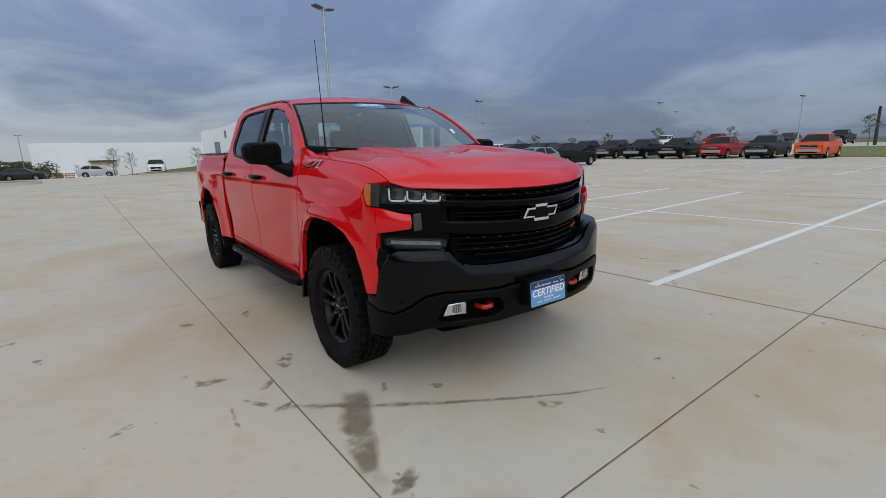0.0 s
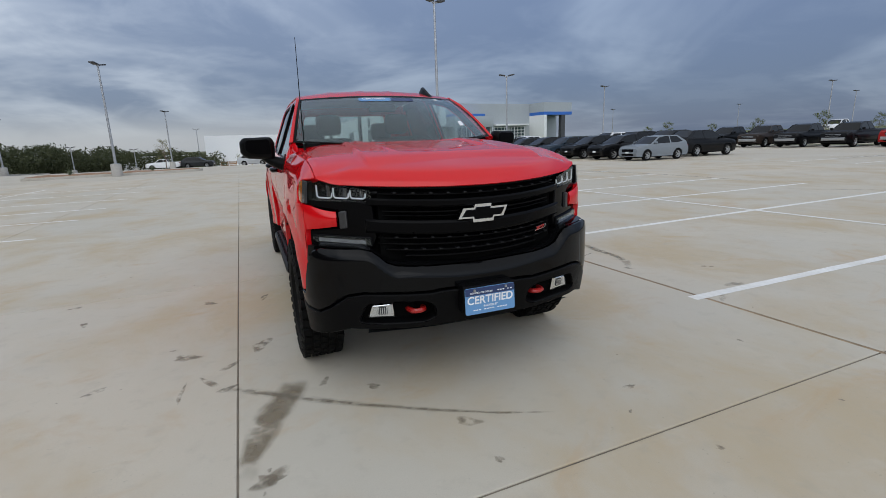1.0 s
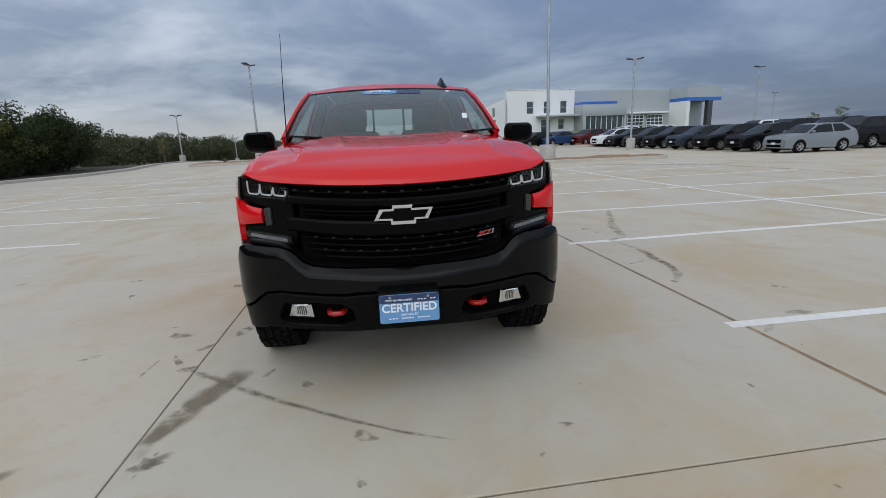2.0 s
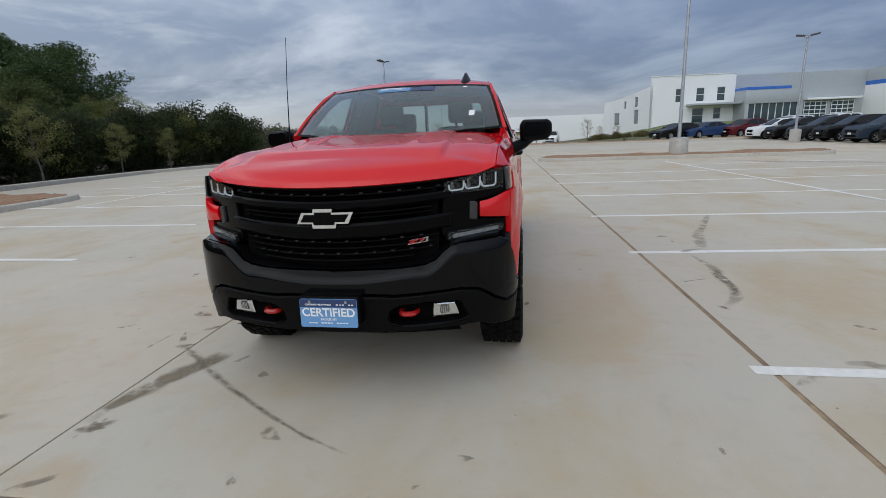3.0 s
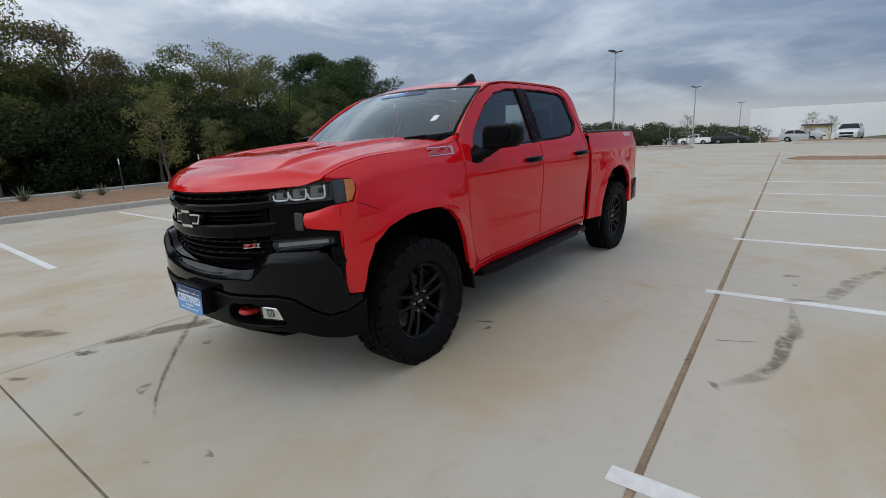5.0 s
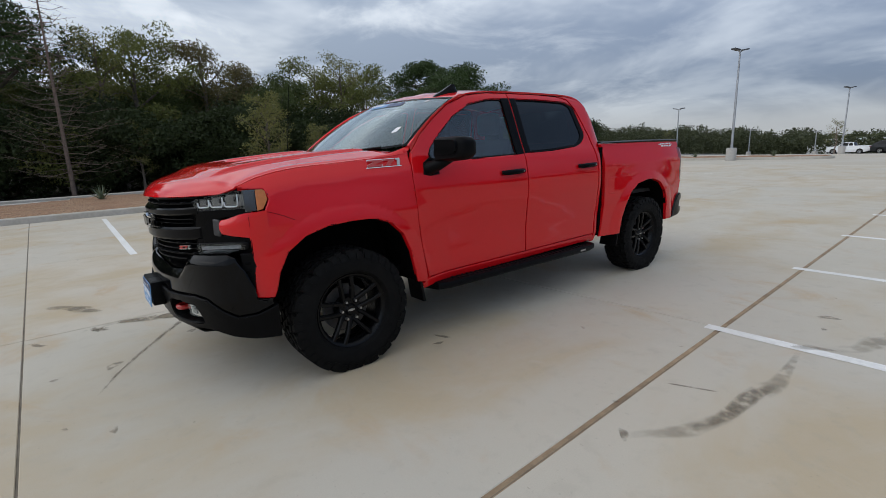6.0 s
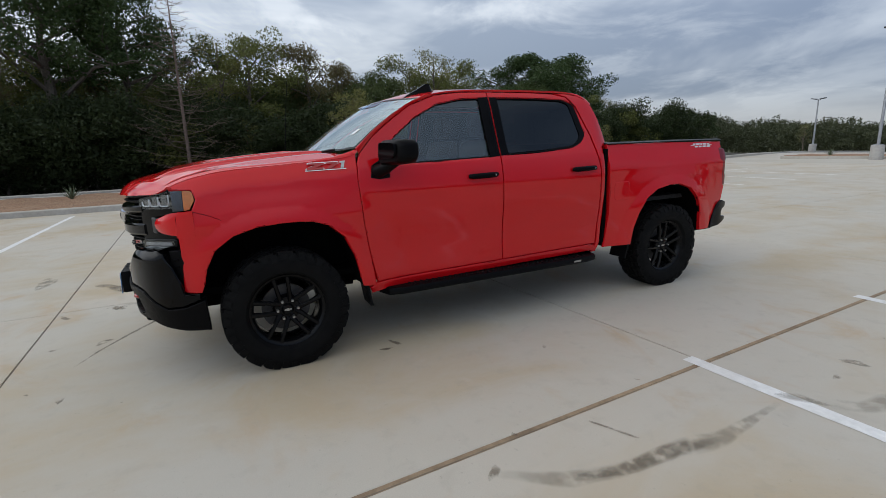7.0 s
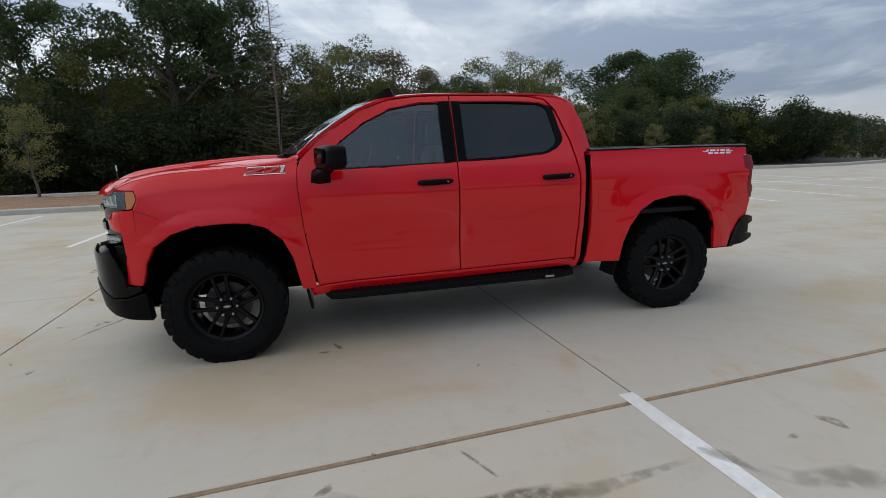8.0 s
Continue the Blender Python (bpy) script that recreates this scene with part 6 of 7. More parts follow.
PAINTED = ("body_side", "front_end", "hood", "roof", "tail", "cab_side", "window_pillar", "mirror")
protos = {k: build_car(k) for k in KINDS}


def park(kind, colour, x, y, rz, label, scale=1.0, dz=0.0, rim=RIMSILVER):
    """Stands a car with its nose at (x, y), facing -y turned by rz degrees."""
    c = copy_thing(protos[kind], pose(x, y, fall(x, y) + dz, 0, 0, rz))
    c.scale = (scale,) * 3
    tagged(c, label, {"suv": "car", "pickup": "pickup truck", "sedan": "car"}[kind], "parked cars")
    for o in c.children_recursive:
        base = o.name.split(".")[0]
        if base in PAINTED or base == "rim":
            o.material_slots[0].link = "OBJECT"
            o.material_slots[0].material = PAINTS[colour] if base in PAINTED else rim
    return c


# column of SUVs, noses to the west
for k, (col, kind, lab) in enumerate((("grey", "suv", "grey compact SUV parked on concrete"), ("black", "suv", "black SUV parked in a row"), ("black", "suv", "black SUV with pale roof rails parked in a row"), ("slate", "suv", "slate blue SUV parked in a row"),
                                      ("black", "suv", "black SUV parked in a row"), ("dark grey", "suv", "dark grey SUV parked in a row"), ("black", "suv", "black SUV parked in a row"), ("white", "suv", "white SUV at the far end of a row"))):
    park(kind, col, 18.45 - 0.12 * k, 17.9 + 2.62 * k, -90, lab, 0.82 if k == 0 else 0.88)
# the next column, noses to the east or west
park("suv", "black", 27.6, 19.1, 90, "black SUV seen from its tail", 0.95)
park("suv", "dark grey", 28.8, 21.6, 90, "dark grey SUV parked tail out", 1.0)
park("suv", "white", 28.7, 27.2, 90, "white SUV behind the parked row", 1.0)
park("suv", "black", 28.6, 24.4, 90, "black SUV parked tail out", 1.0)
for k, (kind, col, lab) in enumerate((("pickup", "orange", "orange pickup truck parked near the grass"), ("pickup", "dark grey", "dark grey pickup truck with black wheels"), ("pickup", "red", "red pickup truck parked in the far row"), ("pickup", "black", "black pickup truck with bright grille"),
                                      ("pickup", "black", "black pickup truck with chrome bumper"), ("pickup", "brown", "dark brown pickup truck in the far row"), ("pickup", "black", "black pickup truck in the far row"), ("suv", "dark grey", "dark SUV in the far row"))):
    park(kind, col, 40.2 - 0.30 * k - (0.5 if 2 < k < 5 else 0), 9.4 + 3.27 * k, -90 + 3, lab, 1.0)
# cars before the showroom and far down the lot
park("sedan", "black", 12.6, 42.6, -65, "black saloon parked before the lawn")
park("sedan", "blue", 15.0, 42.9, -65, "dark blue saloon parked before the lawn")
park("suv", "maroon", 18.6, 43.4, -65, "dark red SUV parked before the lawn", 0.95)
park("suv", "white", 20.6, 40.6, -70, "white SUV parked before the showroom", 0.98)
park("suv", "white", 21.8, 37.2, -75, "white SUV with black glass in a row", 0.98)
park("suv", "black", 22.8, 47.5, -70, "black SUV far before the showroom", 1.0)
park("suv", "white", 4.3, 57.5, -8, "white crossover facing along the far lane", 0.98)
park("suv", "silver", 2.3, 88.0, 82, "silver SUV far down the lot", 1.1)
park("suv", "dark grey", -6.0, 80.0, 80, "dark SUV beside the warehouse", 1.0)
park("pickup", "white", -15.5, 82.0, -95, "white pickup truck far down the lot", 0.85)
park("suv", "dark grey", 73.0, 22.0, -90, "dark SUV in the row behind", 1.0)
park("pickup", "red", 67.0, 28.7, -90, "dark red pickup truck in the row behind", 1.0)
park("pickup", "black", 74.3, 16.7, -90, "black pickup truck in the row behind", 1.0)
park("suv", "brown", 74.3, 11.0, -90, "brown SUV in the row behind", 1.0)
park("pickup", "white", 68.0, 36.8, -90, "white pickup truck in the row behind", 1.0)
park("suv", "black", 75.0, 5.6, -90, "black SUV near the grass", 1.0)
for c in protos.values():
    for o in list(c.children_recursive) + [c]:
        bpy.data.objects.remove(o)

# ---- showroom and warehouse ----
STUCCO = mat("white stucco", (0.82, 0.83, 0.83), 0.85, var=0.03, scale=4, bump=0.1, bscale=80, tone=(0.77, 0.78, 0.78), tscale=0.2)
CLADDING = mat("grey metal cladding", (0.43, 0.46, 0.48), 0.5, metal=0.2, var=0.03, scale=3, tone=(0.38, 0.41, 0.43), tscale=0.15)
BLUEBAND = mat("blue band", (0.02, 0.14, 0.55), 0.35, var=0.05, scale=4, coat=0.4)
YELLOW = mat("yellow paint", (0.60, 0.51, 0.22), 0.6, var=0.1, scale=3)
SHOPGLASS = mat("green tinted shop glass", (0.028, 0.055, 0.06), 0.06, var=0.1, scale=0.5, rvar=0.02, coat=0.6)
WOOD = mat("raw timber", (0.30, 0.17, 0.08), 0.8, var=0.25, scale=10, bump=0.3)
GALV = mat("galvanised steel", (0.40, 0.41, 0.43), 0.45, metal=0.7, var=0.15, scale=6)
LAMPHEAD = mat("dark lamp housing", (0.06, 0.062, 0.068), 0.5, var=0.1, scale=10)
CASTBASE = mat("cast concrete base", (0.42, 0.40, 0.37), 0.85, var=0.12, scale=7, bump=0.25, bscale=50, tone=(0.33, 0.30, 0.26), tscale=2)

showroom = thing("showroom", "white and grey two-storey showroom building with blue stripe", "building", m=pose(21.0, 79.6, 1.2, 0, 0, 7.7))
WIN = [(x, 3.3) for x in (4.5, 7.7, 10.9)]
holes = [[(x - 0.65, 3.25), (x + 0.65, 3.25), (x + 0.65, 5.35), (x - 0.65, 5.35)] for x, _ in WIN] + [[(6.6, 0.0), (8.4, 0.0), (8.4, 2.3), (6.6, 2.3)], [(9.9, 0.5), (11.1, 0.5), (11.1, 2.3), (9.9, 2.3)]]


def on_wall(y0):
    return lambda x, z: (x, y0, z)


part("front_wall", panel([(0, -1.5), (13.0, -1.5), (13.0, 7.25), (0, 7.25)], on_wall(0), (0, -1, 0), 4, holes, thick=0.3, inset=0, edge=0), STUCCO, showroom, "white stucco wall")
for h in holes:
    (x0, z0), (x1, _), (_, z1), _ = h
    wn_ = part("window", boxed(x0, x1, 0.14, 0.18, z0, z1), SHOPGLASS, showroom, "dark window")
    bm = bmesh.new()
    for a in ((x0, x0 + 0.07, z0, z1), (x1 - 0.07, x1, z0, z1), (x0 + 0.07, x1 - 0.07, z0, z0 + 0.07), (x0 + 0.07, x1 - 0.07, z1 - 0.07, z1), (x0 + 0.07, x1 - 0.07, (z0 + z1) / 2 - 0.03, (z0 + z1) / 2 + 0.03)):
        box(bm, a[0], a[1], 0.08, 0.14, a[2], a[3])
    part("window_frame", bm, STUCCO, wn_)
side_holes = [[(y, z0), (y + w, z0), (y + w, z1), (y, z1)] for y, w, z0, z1 in ((5.0, 2.0, 0.3, 2.6), (5.4, 1.4, 3.1, 4.7), (11.0, 1.2, 3.0, 4.3), (14.5, 3.0, 0.2, 2.4))]
part("side_wall", panel([(0, -4), (24, -4), (24, 4.6), (13.0, 4.95), (0, 5.9)], lambda y, z: (0, y, z), (-1, 0, 0), 3, side_holes, thick=0.3, inset=0, edge=0), STUCCO, showroom, "long white side wall")
for h in side_holes:
    (y0, z0), (y1, _), (_, z1), _ = h
    part("window", boxed(0.12, 0.18, y0, y1, z0, z1), SHOPGLASS, showroom, "dark window")
part("roof", boxed(0.4, 40.2, 0.9, 23.6, 4.2, 4.4), CLADDING, showroom)
part("back_wall", boxed(0.35, 40.6, 23.7, 24.0, -4, 4.5), STUCCO, showroom)
part("low_annex", boxed(0.4, 14.0, 24.05, 40.0, -3.0, 1.6, 0.05), STUCCO, showroom, "low white annex")
part("parapet_coping", boxed(-0.1, 13.05, -0.1, 0.3, 7.25, 7.33), STUCCO, showroom)
part("grey_wall", panel([(13.0, -1.5), (40.6, -1.5), (40.6, 7.0), (13.0, 7.0)], on_wall(0.5), (0, -1, 0), 6, [], thick=0.3, inset=0, edge=0), CLADDING, showroom, "grey metal-clad wall")
part("front_block", boxed(13.05, 21.6, -3.0, 0.5, 2.5, 4.5, 0.03), CLADDING, showroom, "lower grey front block")
part("block_plinth", boxed(13.05, 13.6, -3.0, 0.5, -1.5, 2.5), CLADDING, showroom)
part("block_end", boxed(21.2, 21.6, -3.0, 0.5, -1.5, 2.5), CLADDING, showroom)
part("blue_stripe", boxed(13.02, 19.6, -3.06, 0.2, 4.5, 4.9), BLUEBAND, showroom, "bright blue stripe")
part("shop_front", boxed(13.6, 21.2, -2.5, -2.44, -1.4, 2.5), SHOPGLASS, showroom, "green tinted shop window")
for k in range(8):
    x = 13.7 + 7.4 * k / 7
    part("mullion", boxed(x - 0.05, x + 0.05, -2.6, -2.5, -1.4, 2.5), STUCCO, showroom)
part("canopy", boxed(5.6, 13.0, -2.4, -0.01, 2.62, 2.92, 0.03), CLADDING, showroom)
part("door_canopy", boxed(23.9, 32.2, -0.6, 0.5, 2.75, 3.05, 0.03), STUCCO, showroom)
for x0 in (24.1, 28.3):
    door = part("roller_door", boxed(x0, x0 + 3.5, 0.42, 0.5, 0.0, 2.6), SHOPGLASS, showroom)
    for i in range(5):
        part("door_rail", boxed(x0, x0 + 3.5, 0.36, 0.42, 0.02 + i * 0.6, 0.14 + i * 0.6), STUCCO, door)
    for i in range(5):
        part("door_stile", boxed(x0 + i * 0.85, x0 + i * 0.85 + 0.09, 0.32, 0.36, 0.0, 2.6), STUCCO, door)
part("portal_side", boxed(33.2, 33.9, -4.0, 0.5, -1.5, 4.6), STUCCO, showroom)
part("portal_top", boxed(33.2, 40.6, -4.0, 0.5, 4.6, 5.2), BLUEBAND, showroom, "blue portal band")
part("portal_parapet", boxed(33.2, 40.6, -3.9, 0.5, 5.2, 7.0), CLADDING, showroom)
part("portal_column", boxed(37.8, 38.8, -4.0, -3.2, -1.5, 4.6), LAMPHEAD, showroom, "dark portal column")
part("end_wall", boxed(40.3, 40.6, 0.85, 23.65, -1.5, 6.0), CLADDING, showroom)

WY = 106.0
warehouse = thing("warehouse", "long low white warehouse with a yellow dock door", "building", m=pose(0, 0, fall(0, WY)))
part("front_wall", panel([(-8.8, -0.5), (34, -0.5), (34, 5.95), (-8.8, 6.25)], on_wall(WY), (0, -1, 0), 8, [[(-0.2, 0.0), (2.9, 0.0), (2.9, 2.35), (-0.2, 2.35)]], thick=0.3, inset=0, edge=0), STUCCO, warehouse)
part("dock_door", boxed(-0.2, 2.9, WY + 0.12, WY + 0.18, 0.0, 2.35), WHITE, warehouse, "white sectional dock door")
for i in range(4):
    part("door_window", boxed(0.05 + 0.72 * i, 0.55 + 0.72 * i, WY + 0.09, WY + 0.12, 0.95, 1.15), GLASSDARK, warehouse)
for a in ((-0.45, -0.2, 0.0, 2.7), (2.9, 3.1, 0.0, 2.7), (-0.2, 2.9, 2.35, 2.75)):
    part("dock_frame", boxed(a[0], a[1], WY - 0.25, WY, a[2], a[3]), YELLOW, warehouse, "yellow dock frame")
part("dock_canopy", boxed(-0.9, 3.4, WY - 0.9, WY, 2.8, 3.05), LAMPHEAD, warehouse)
part("side_wall", boxed(-8.8, -8.5, WY + 0.3, WY + 60, -0.5, 6.2), STUCCO, warehouse)
part("roof", boxed(-8.7, 34, WY + 0.3, WY + 60, 5.6, 5.8), CLADDING, warehouse)

shed = thing("white_shed", "low white flat-roofed shed beyond the lot", "building", m=pose(-21.0, 94.0, fall(-21, 94)))
part("wall", boxed(0, 3.0, 0, 6, -0.3, 1.3), STUCCO, shed)
part("wall", boxed(1.6, 7.2, 0.6, 6, -0.3, 2.15), STUCCO, shed)
part("roof", boxed(1.4, 10.0, 0.4, 6.2, 2.15, 2.3), STUCCO, shed)
part("window", boxed(2.6, 4.8, 0.55, 0.6, 0.95, 1.15), GLASSDARK, shed)

for k, x in enumerate((-4.4, -5.9)):
    cr = thing("timber_crate", "open raw timber crate on the ground", "crate", "timber crates", m=pose(x, 96.0 + k, fall(x, 96)))
    for i in range(3):
        part("slat", boxed(0, 1.3, 0, 0.05, 0.05 + i * 0.3, 0.25 + i * 0.3), WOOD, cr)
    for xx in (0.0, 1.2):
        part("corner_post", boxed(xx, xx + 0.1, 0.05, 0.9, 0, 0.9), WOOD, cr)


# ---- lamp posts ----
def street_lamp(x, y, top, turn=0.0, heads=2, base_h=0.75, r=0.30):
    z0 = fall(x, y)
    lamp = thing("street_lamp", "grey steel car-park lamp post on a concrete base", "street lamp", "car-park lamps", m=pose(x, y, z0, 0, 0, turn))
    h = top - z0
    bm = bmesh.new()
    revolve(bm, [(-0.1, r), (0.02, r), (base_h - 0.03, r * 0.97), (base_h, r * 0.92), (base_h, 0.001)], "z", 20)
    part("base", bm, CASTBASE, lamp, "round cast concrete base")
    part("base_plate", boxed(-0.16, 0.16, -0.16, 0.16, base_h, base_h + 0.025), GALV, lamp)
    bm = bmesh.new()
    cyl(bm, (0, 0, base_h + 0.02), (0, 0, h), 0.075, 0.05, 12)
    part("pole", bm, GALV, lamp)
    for s in ((-1, 1) if heads == 2 else (1,)):
        bm = bmesh.new()
        cyl(bm, (0, 0, h - 0.12), (s * 0.22, 0, h - 0.02), 0.03, seg=8)
        part("arm", bm, GALV, lamp)
        head = box(bmesh.new(), *sorted((s * 0.12, s * 0.56)), -0.16, 0.16, h - 0.05, h + 0.03, 0.02)
        for v in head.verts:
            v.co.z += 0.16 * (abs(v.co.x) - 0.12)
        part("lamp_head", head, LAMPHEAD, lamp, "flat dark lamp head")
    return lamp


street_lamp(7.6, 18.9, 7.75, 20, r=0.38, base_h=0.82)
street_lamp(-8.7, 31.6, 6.5, 70)
street_lamp(-21.0, 50.0, 4.45, 10)
street_lamp(-9.1, 59.0, 5.65, 60)
street_lamp(17.1, 29.0, 5.95, -20)
street_lamp(35.0, 39.6, 6.5, 10)
street_lamp(68, 76, 6.4, 10)
street_lamp(-22.5, 74, 2.25, 0, 2, 0.4)
street_lamp(-16.5, 80, 1.75, 0, 2, 0.4)
street_lamp(-9.2, 96, 5.0, 0)
street_lamp(63.2, 33.8, 6.75, 0)
street_lamp(81.9, 41.3, 6.5, 0)
street_lamp(69.4, 19.1, 6.5, 0)
street_lamp(86, 62.5, 6.25, 0)

up_ = thing("utility_pole", "dark wooden utility pole beside the lot", "utility pole", m=pose(61.4, 10.1, fall(61.4, 10.1)))
bm = bmesh.new()
cyl(bm, (0, 0, -0.2), (0, 0, 3.7), 0.16, 0.12, 10)
part("pole", bm, mat("dark pole timber", (0.035, 0.03, 0.027), 0.9, var=0.3, scale=12), up_)


# ---- trees ----
BARK = mat("grey bark", (0.12, 0.10, 0.08), 0.95, var=0.35, scale=14, bump=0.8, bscale=30)
BAREBARK = mat("pale bare twigs", (0.17, 0.125, 0.10), 0.9, var=0.25, scale=10)


def leaf_mat(name, col, tone):
    m = bpy.data.materials.new(name)
    m.use_nodes = True
    n, l = m.node_tree.nodes, m.node_tree.links
    b = n["Principled BSDF"]
    b.inputs["Roughness"].default_value = 0.6
    b.inputs["Specular IOR Level"].default_value = 0.25
    geo, mx, obj = n.new("ShaderNodeNewGeometry"), n.new("ShaderNodeMix"), n.new("ShaderNodeTexCoord")
    nz, ad, ml = n.new("ShaderNodeTexNoise"), n.new("ShaderNodeMath"), n.new("ShaderNodeMath")
    nz.inputs["Scale"].default_value = 0.55
    l.new(obj.outputs["Object"], nz.inputs["Vector"])
    ml.operation = "MULTIPLY"
    ml.inputs[1].default_value = 0.5
    l.new(geo.outputs["Random Per Island"], ml.inputs[0])
    ad.operation, ad.use_clamp = "MULTIPLY_ADD", True
    l.new(nz.outputs[0], ad.inputs[0])
    ad.inputs[1].default_value = 0.9
    l.new(ml.outputs[0], ad.inputs[2])
    mx.data_type = "RGBA"
    mx.inputs[6].default_value, mx.inputs[7].default_value = (*col, 1), (*tone, 1)
    l.new(ad.outputs[0], mx.inputs[0])
    l.new(mx.outputs[2], b.inputs["Base Color"])
    tr = n.new("ShaderNodeBsdfTranslucent")
    l.new(mx.outputs[2], tr.inputs[0])
    ms = n.new("ShaderNodeMixShader")
    ms.inputs[0].default_value = 0.25
    out = n["Material Output"]
    l.new(b.outputs[0], ms.inputs[1])
    l.new(tr.outputs[0], ms.inputs[2])
    l.new(ms.outputs[0], out.inputs[0])
    return m


OAK = leaf_mat("dark oak leaves", (0.025, 0.046, 0.015), (0.064, 0.098, 0.030))
OLIVE = leaf_mat("olive leaves", (0.066, 0.088, 0.024), (0.165, 0.175, 0.048))
GOLD = leaf_mat("yellowing leaves", (0.105, 0.12, 0.035), (0.22, 0.21, 0.07))
RUST = leaf_mat("rusty leaves", (0.058, 0.070, 0.025), (0.15, 0.12, 0.048))
UNDER = leaf_mat("undergrowth leaves", (0.034, 0.054, 0.017), (0.090, 0.115, 0.035))
# evergreen leaves, darkened further so their colour carries the shade under the trees
SHADE = leaf_mat("shade-darkened evergreen leaves", (0.015, 0.025, 0.008), (0.042, 0.058, 0.019))
FRESH = leaf_mat("fresh green leaves", (0.07, 0.10, 0.03), (0.15, 0.17, 0.055))


def leaves_mesh(name, centres, rng, size, per, spread, squash=0.75):
    """Small folded leaves in clumps round the given centres."""
    n = len(centres) * per
    c = np.repeat(np.array(centres), per, 0)
    g = rng.normal(0, 1, (n, 3))
    g /= np.maximum(np.linalg.norm(g, axis=1, keepdims=True), 1e-6)
    c = c + g * (rng.uniform(0.15, 1, (n, 1)) ** 0.5) * spread * np.array([1, 1, squash])
    a = rng.normal(0, 1, (n, 3))
    a /= np.linalg.norm(a, axis=1, keepdims=True)
    b = np.cross(a, rng.normal(0, 1, (n, 3)))
    b /= np.maximum(np.linalg.norm(b, axis=1, keepdims=True), 1e-6)
    s = size * rng.uniform(0.55, 1.25, (n, 1))
    k = np.cross(a, b) * s * 0.22
    v = np.stack([c - a * s, c + b * s * 0.62 + k, c + a * s * 0.9 - k], 1).reshape(-1, 3)
    me = bpy.data.meshes.new(name)
    me.from_pydata(v.tolist(), [], np.arange(n * 3).reshape(-1, 3).tolist())
    return me


def grow(seed, height, spread, trunk_r, leaf, label, first=0.25, limbs=9, per=70, size=0.13, clump=0.55, bare=0.0, droop=0.0, name="tree", bark=None, lean=0.05, twigs=4):
    """A tree: tapered trunk, forking limbs, leaf clumps round the twig ends."""
    rng = np.random.default_rng(seed)
    t = thing(name, label, "tree", "trees")
    bm = bmesh.new()
    top = [Vector((0, 0, -0.2))]
    for k in range(1, 7):
        top.append(Vector((rng.normal(0, lean) * k / 3, rng.normal(0, lean) * k / 3, height * 0.82 * k / 6)))
    tube(bm, top, [trunk_r * (1.25 if k == 0 else 1 - 0.82 * k / 6) for k in range(7)], 8)
    ends = [top[-1]]
    for i in range(limbs):
        f = first + (0.97 - first) * (i + rng.uniform(0, 0.8)) / limbs
        p = along(top, min(0.99, f))
        a = i * 2.4 + rng.uniform(-0.5, 0.5)
        reach = spread * (1.05 - 0.55 * abs(f - 0.5) * 1.4) * rng.uniform(0.75, 1.1) * (1.1 - f * 0.45)
        d = Vector((math.cos(a), math.sin(a), rng.uniform(0.25, 0.8) - droop))
        q1 = p + d * reach * 0.5 + Vector((0, 0, rng.uniform(0, 0.1) * reach))
        q2 = q1 + Vector((math.cos(a + rng.uniform(-0.5, 0.5)), math.sin(a + rng.uniform(-0.5, 0.5)), rng.uniform(0.1, 0.7) - droop)) * reach * 0.5
        r = trunk_r * (0.45 - 0.28 * f)
        tube(bm, [p, q1, q2], [r, r * 0.65, r * 0.25], 6)
        ends += [q2, q1.lerp(q2, 0.5)]
        for k in range(twigs):
            s = q1.lerp(q2, rng.uniform(-0.2, 1.0))
            e = s + Vector((rng.normal(0, 1), rng.normal(0, 1), rng.normal(0.35, 0.6))).normalized() * reach * rng.uniform(0.22, 0.45)
            tube(bm, [s, s.lerp(e, 0.5) + Vector((0, 0, 0.05)), e], [r * 0.35, r * 0.22, r * 0.08], 5)
            ends.append(e)
    part("trunk", bm, bark or BARK, t)
    if per:
        keep = [e for e in ends if rng.uniform() > bare]
        me = leaves_mesh("crown", [tuple(e) for e in keep], rng, size, per, clump)
        me.materials.append(leaf)
        c = new("crown", me)
        c.parent = t
        tagged(c, kind="stuff")
    return t


def cypress(seed, height):
    """A bare upright tree with fine level branches."""
    rng = np.random.default_rng(seed)
    t = thing("bare_tree", "bare pale conifer with fine level branches", "tree", "trees")
    bm = bmesh.new()
    tube(bm, [(0, 0, -0.2), (0.05, 0, height * 0.5), (0, 0.03, height)], [0.085, 0.05, 0.008], 7)
    for i in range(120):
        f = 0.08 + 0.90 * i / 120
        a = i * 2.39
        L = (1 - f) ** 0.8 * height * 0.30 * rng.uniform(0.55, 1.15) + 0.18
        p = Vector((0.03, 0, height * f))
        e = p + Vector((math.cos(a) * L, math.sin(a) * L, L * rng.uniform(-0.05, 0.40)))
        m_ = p.lerp(e, 0.5) + Vector((rng.normal(0, 0.05), rng.normal(0, 0.05), -0.05 - 0.06 * L))
        tube(bm, [p, m_, e], [0.014, 0.009, 0.003], 4)
        for k in range(9):
            q = rng.uniform(0.25, 1)
            s = p.lerp(m_, q * 2) if q < 0.5 else m_.lerp(e, q * 2 - 1)
            tube(bm, [s, s + Vector((rng.normal(0, 0.28), rng.normal(0, 0.28), rng.uniform(-0.16, 0.16))) * (L * 0.5 + 0.15)], [0.0045, 0.002], 3)
    part("trunk", bm, BAREBARK, t)
    return t


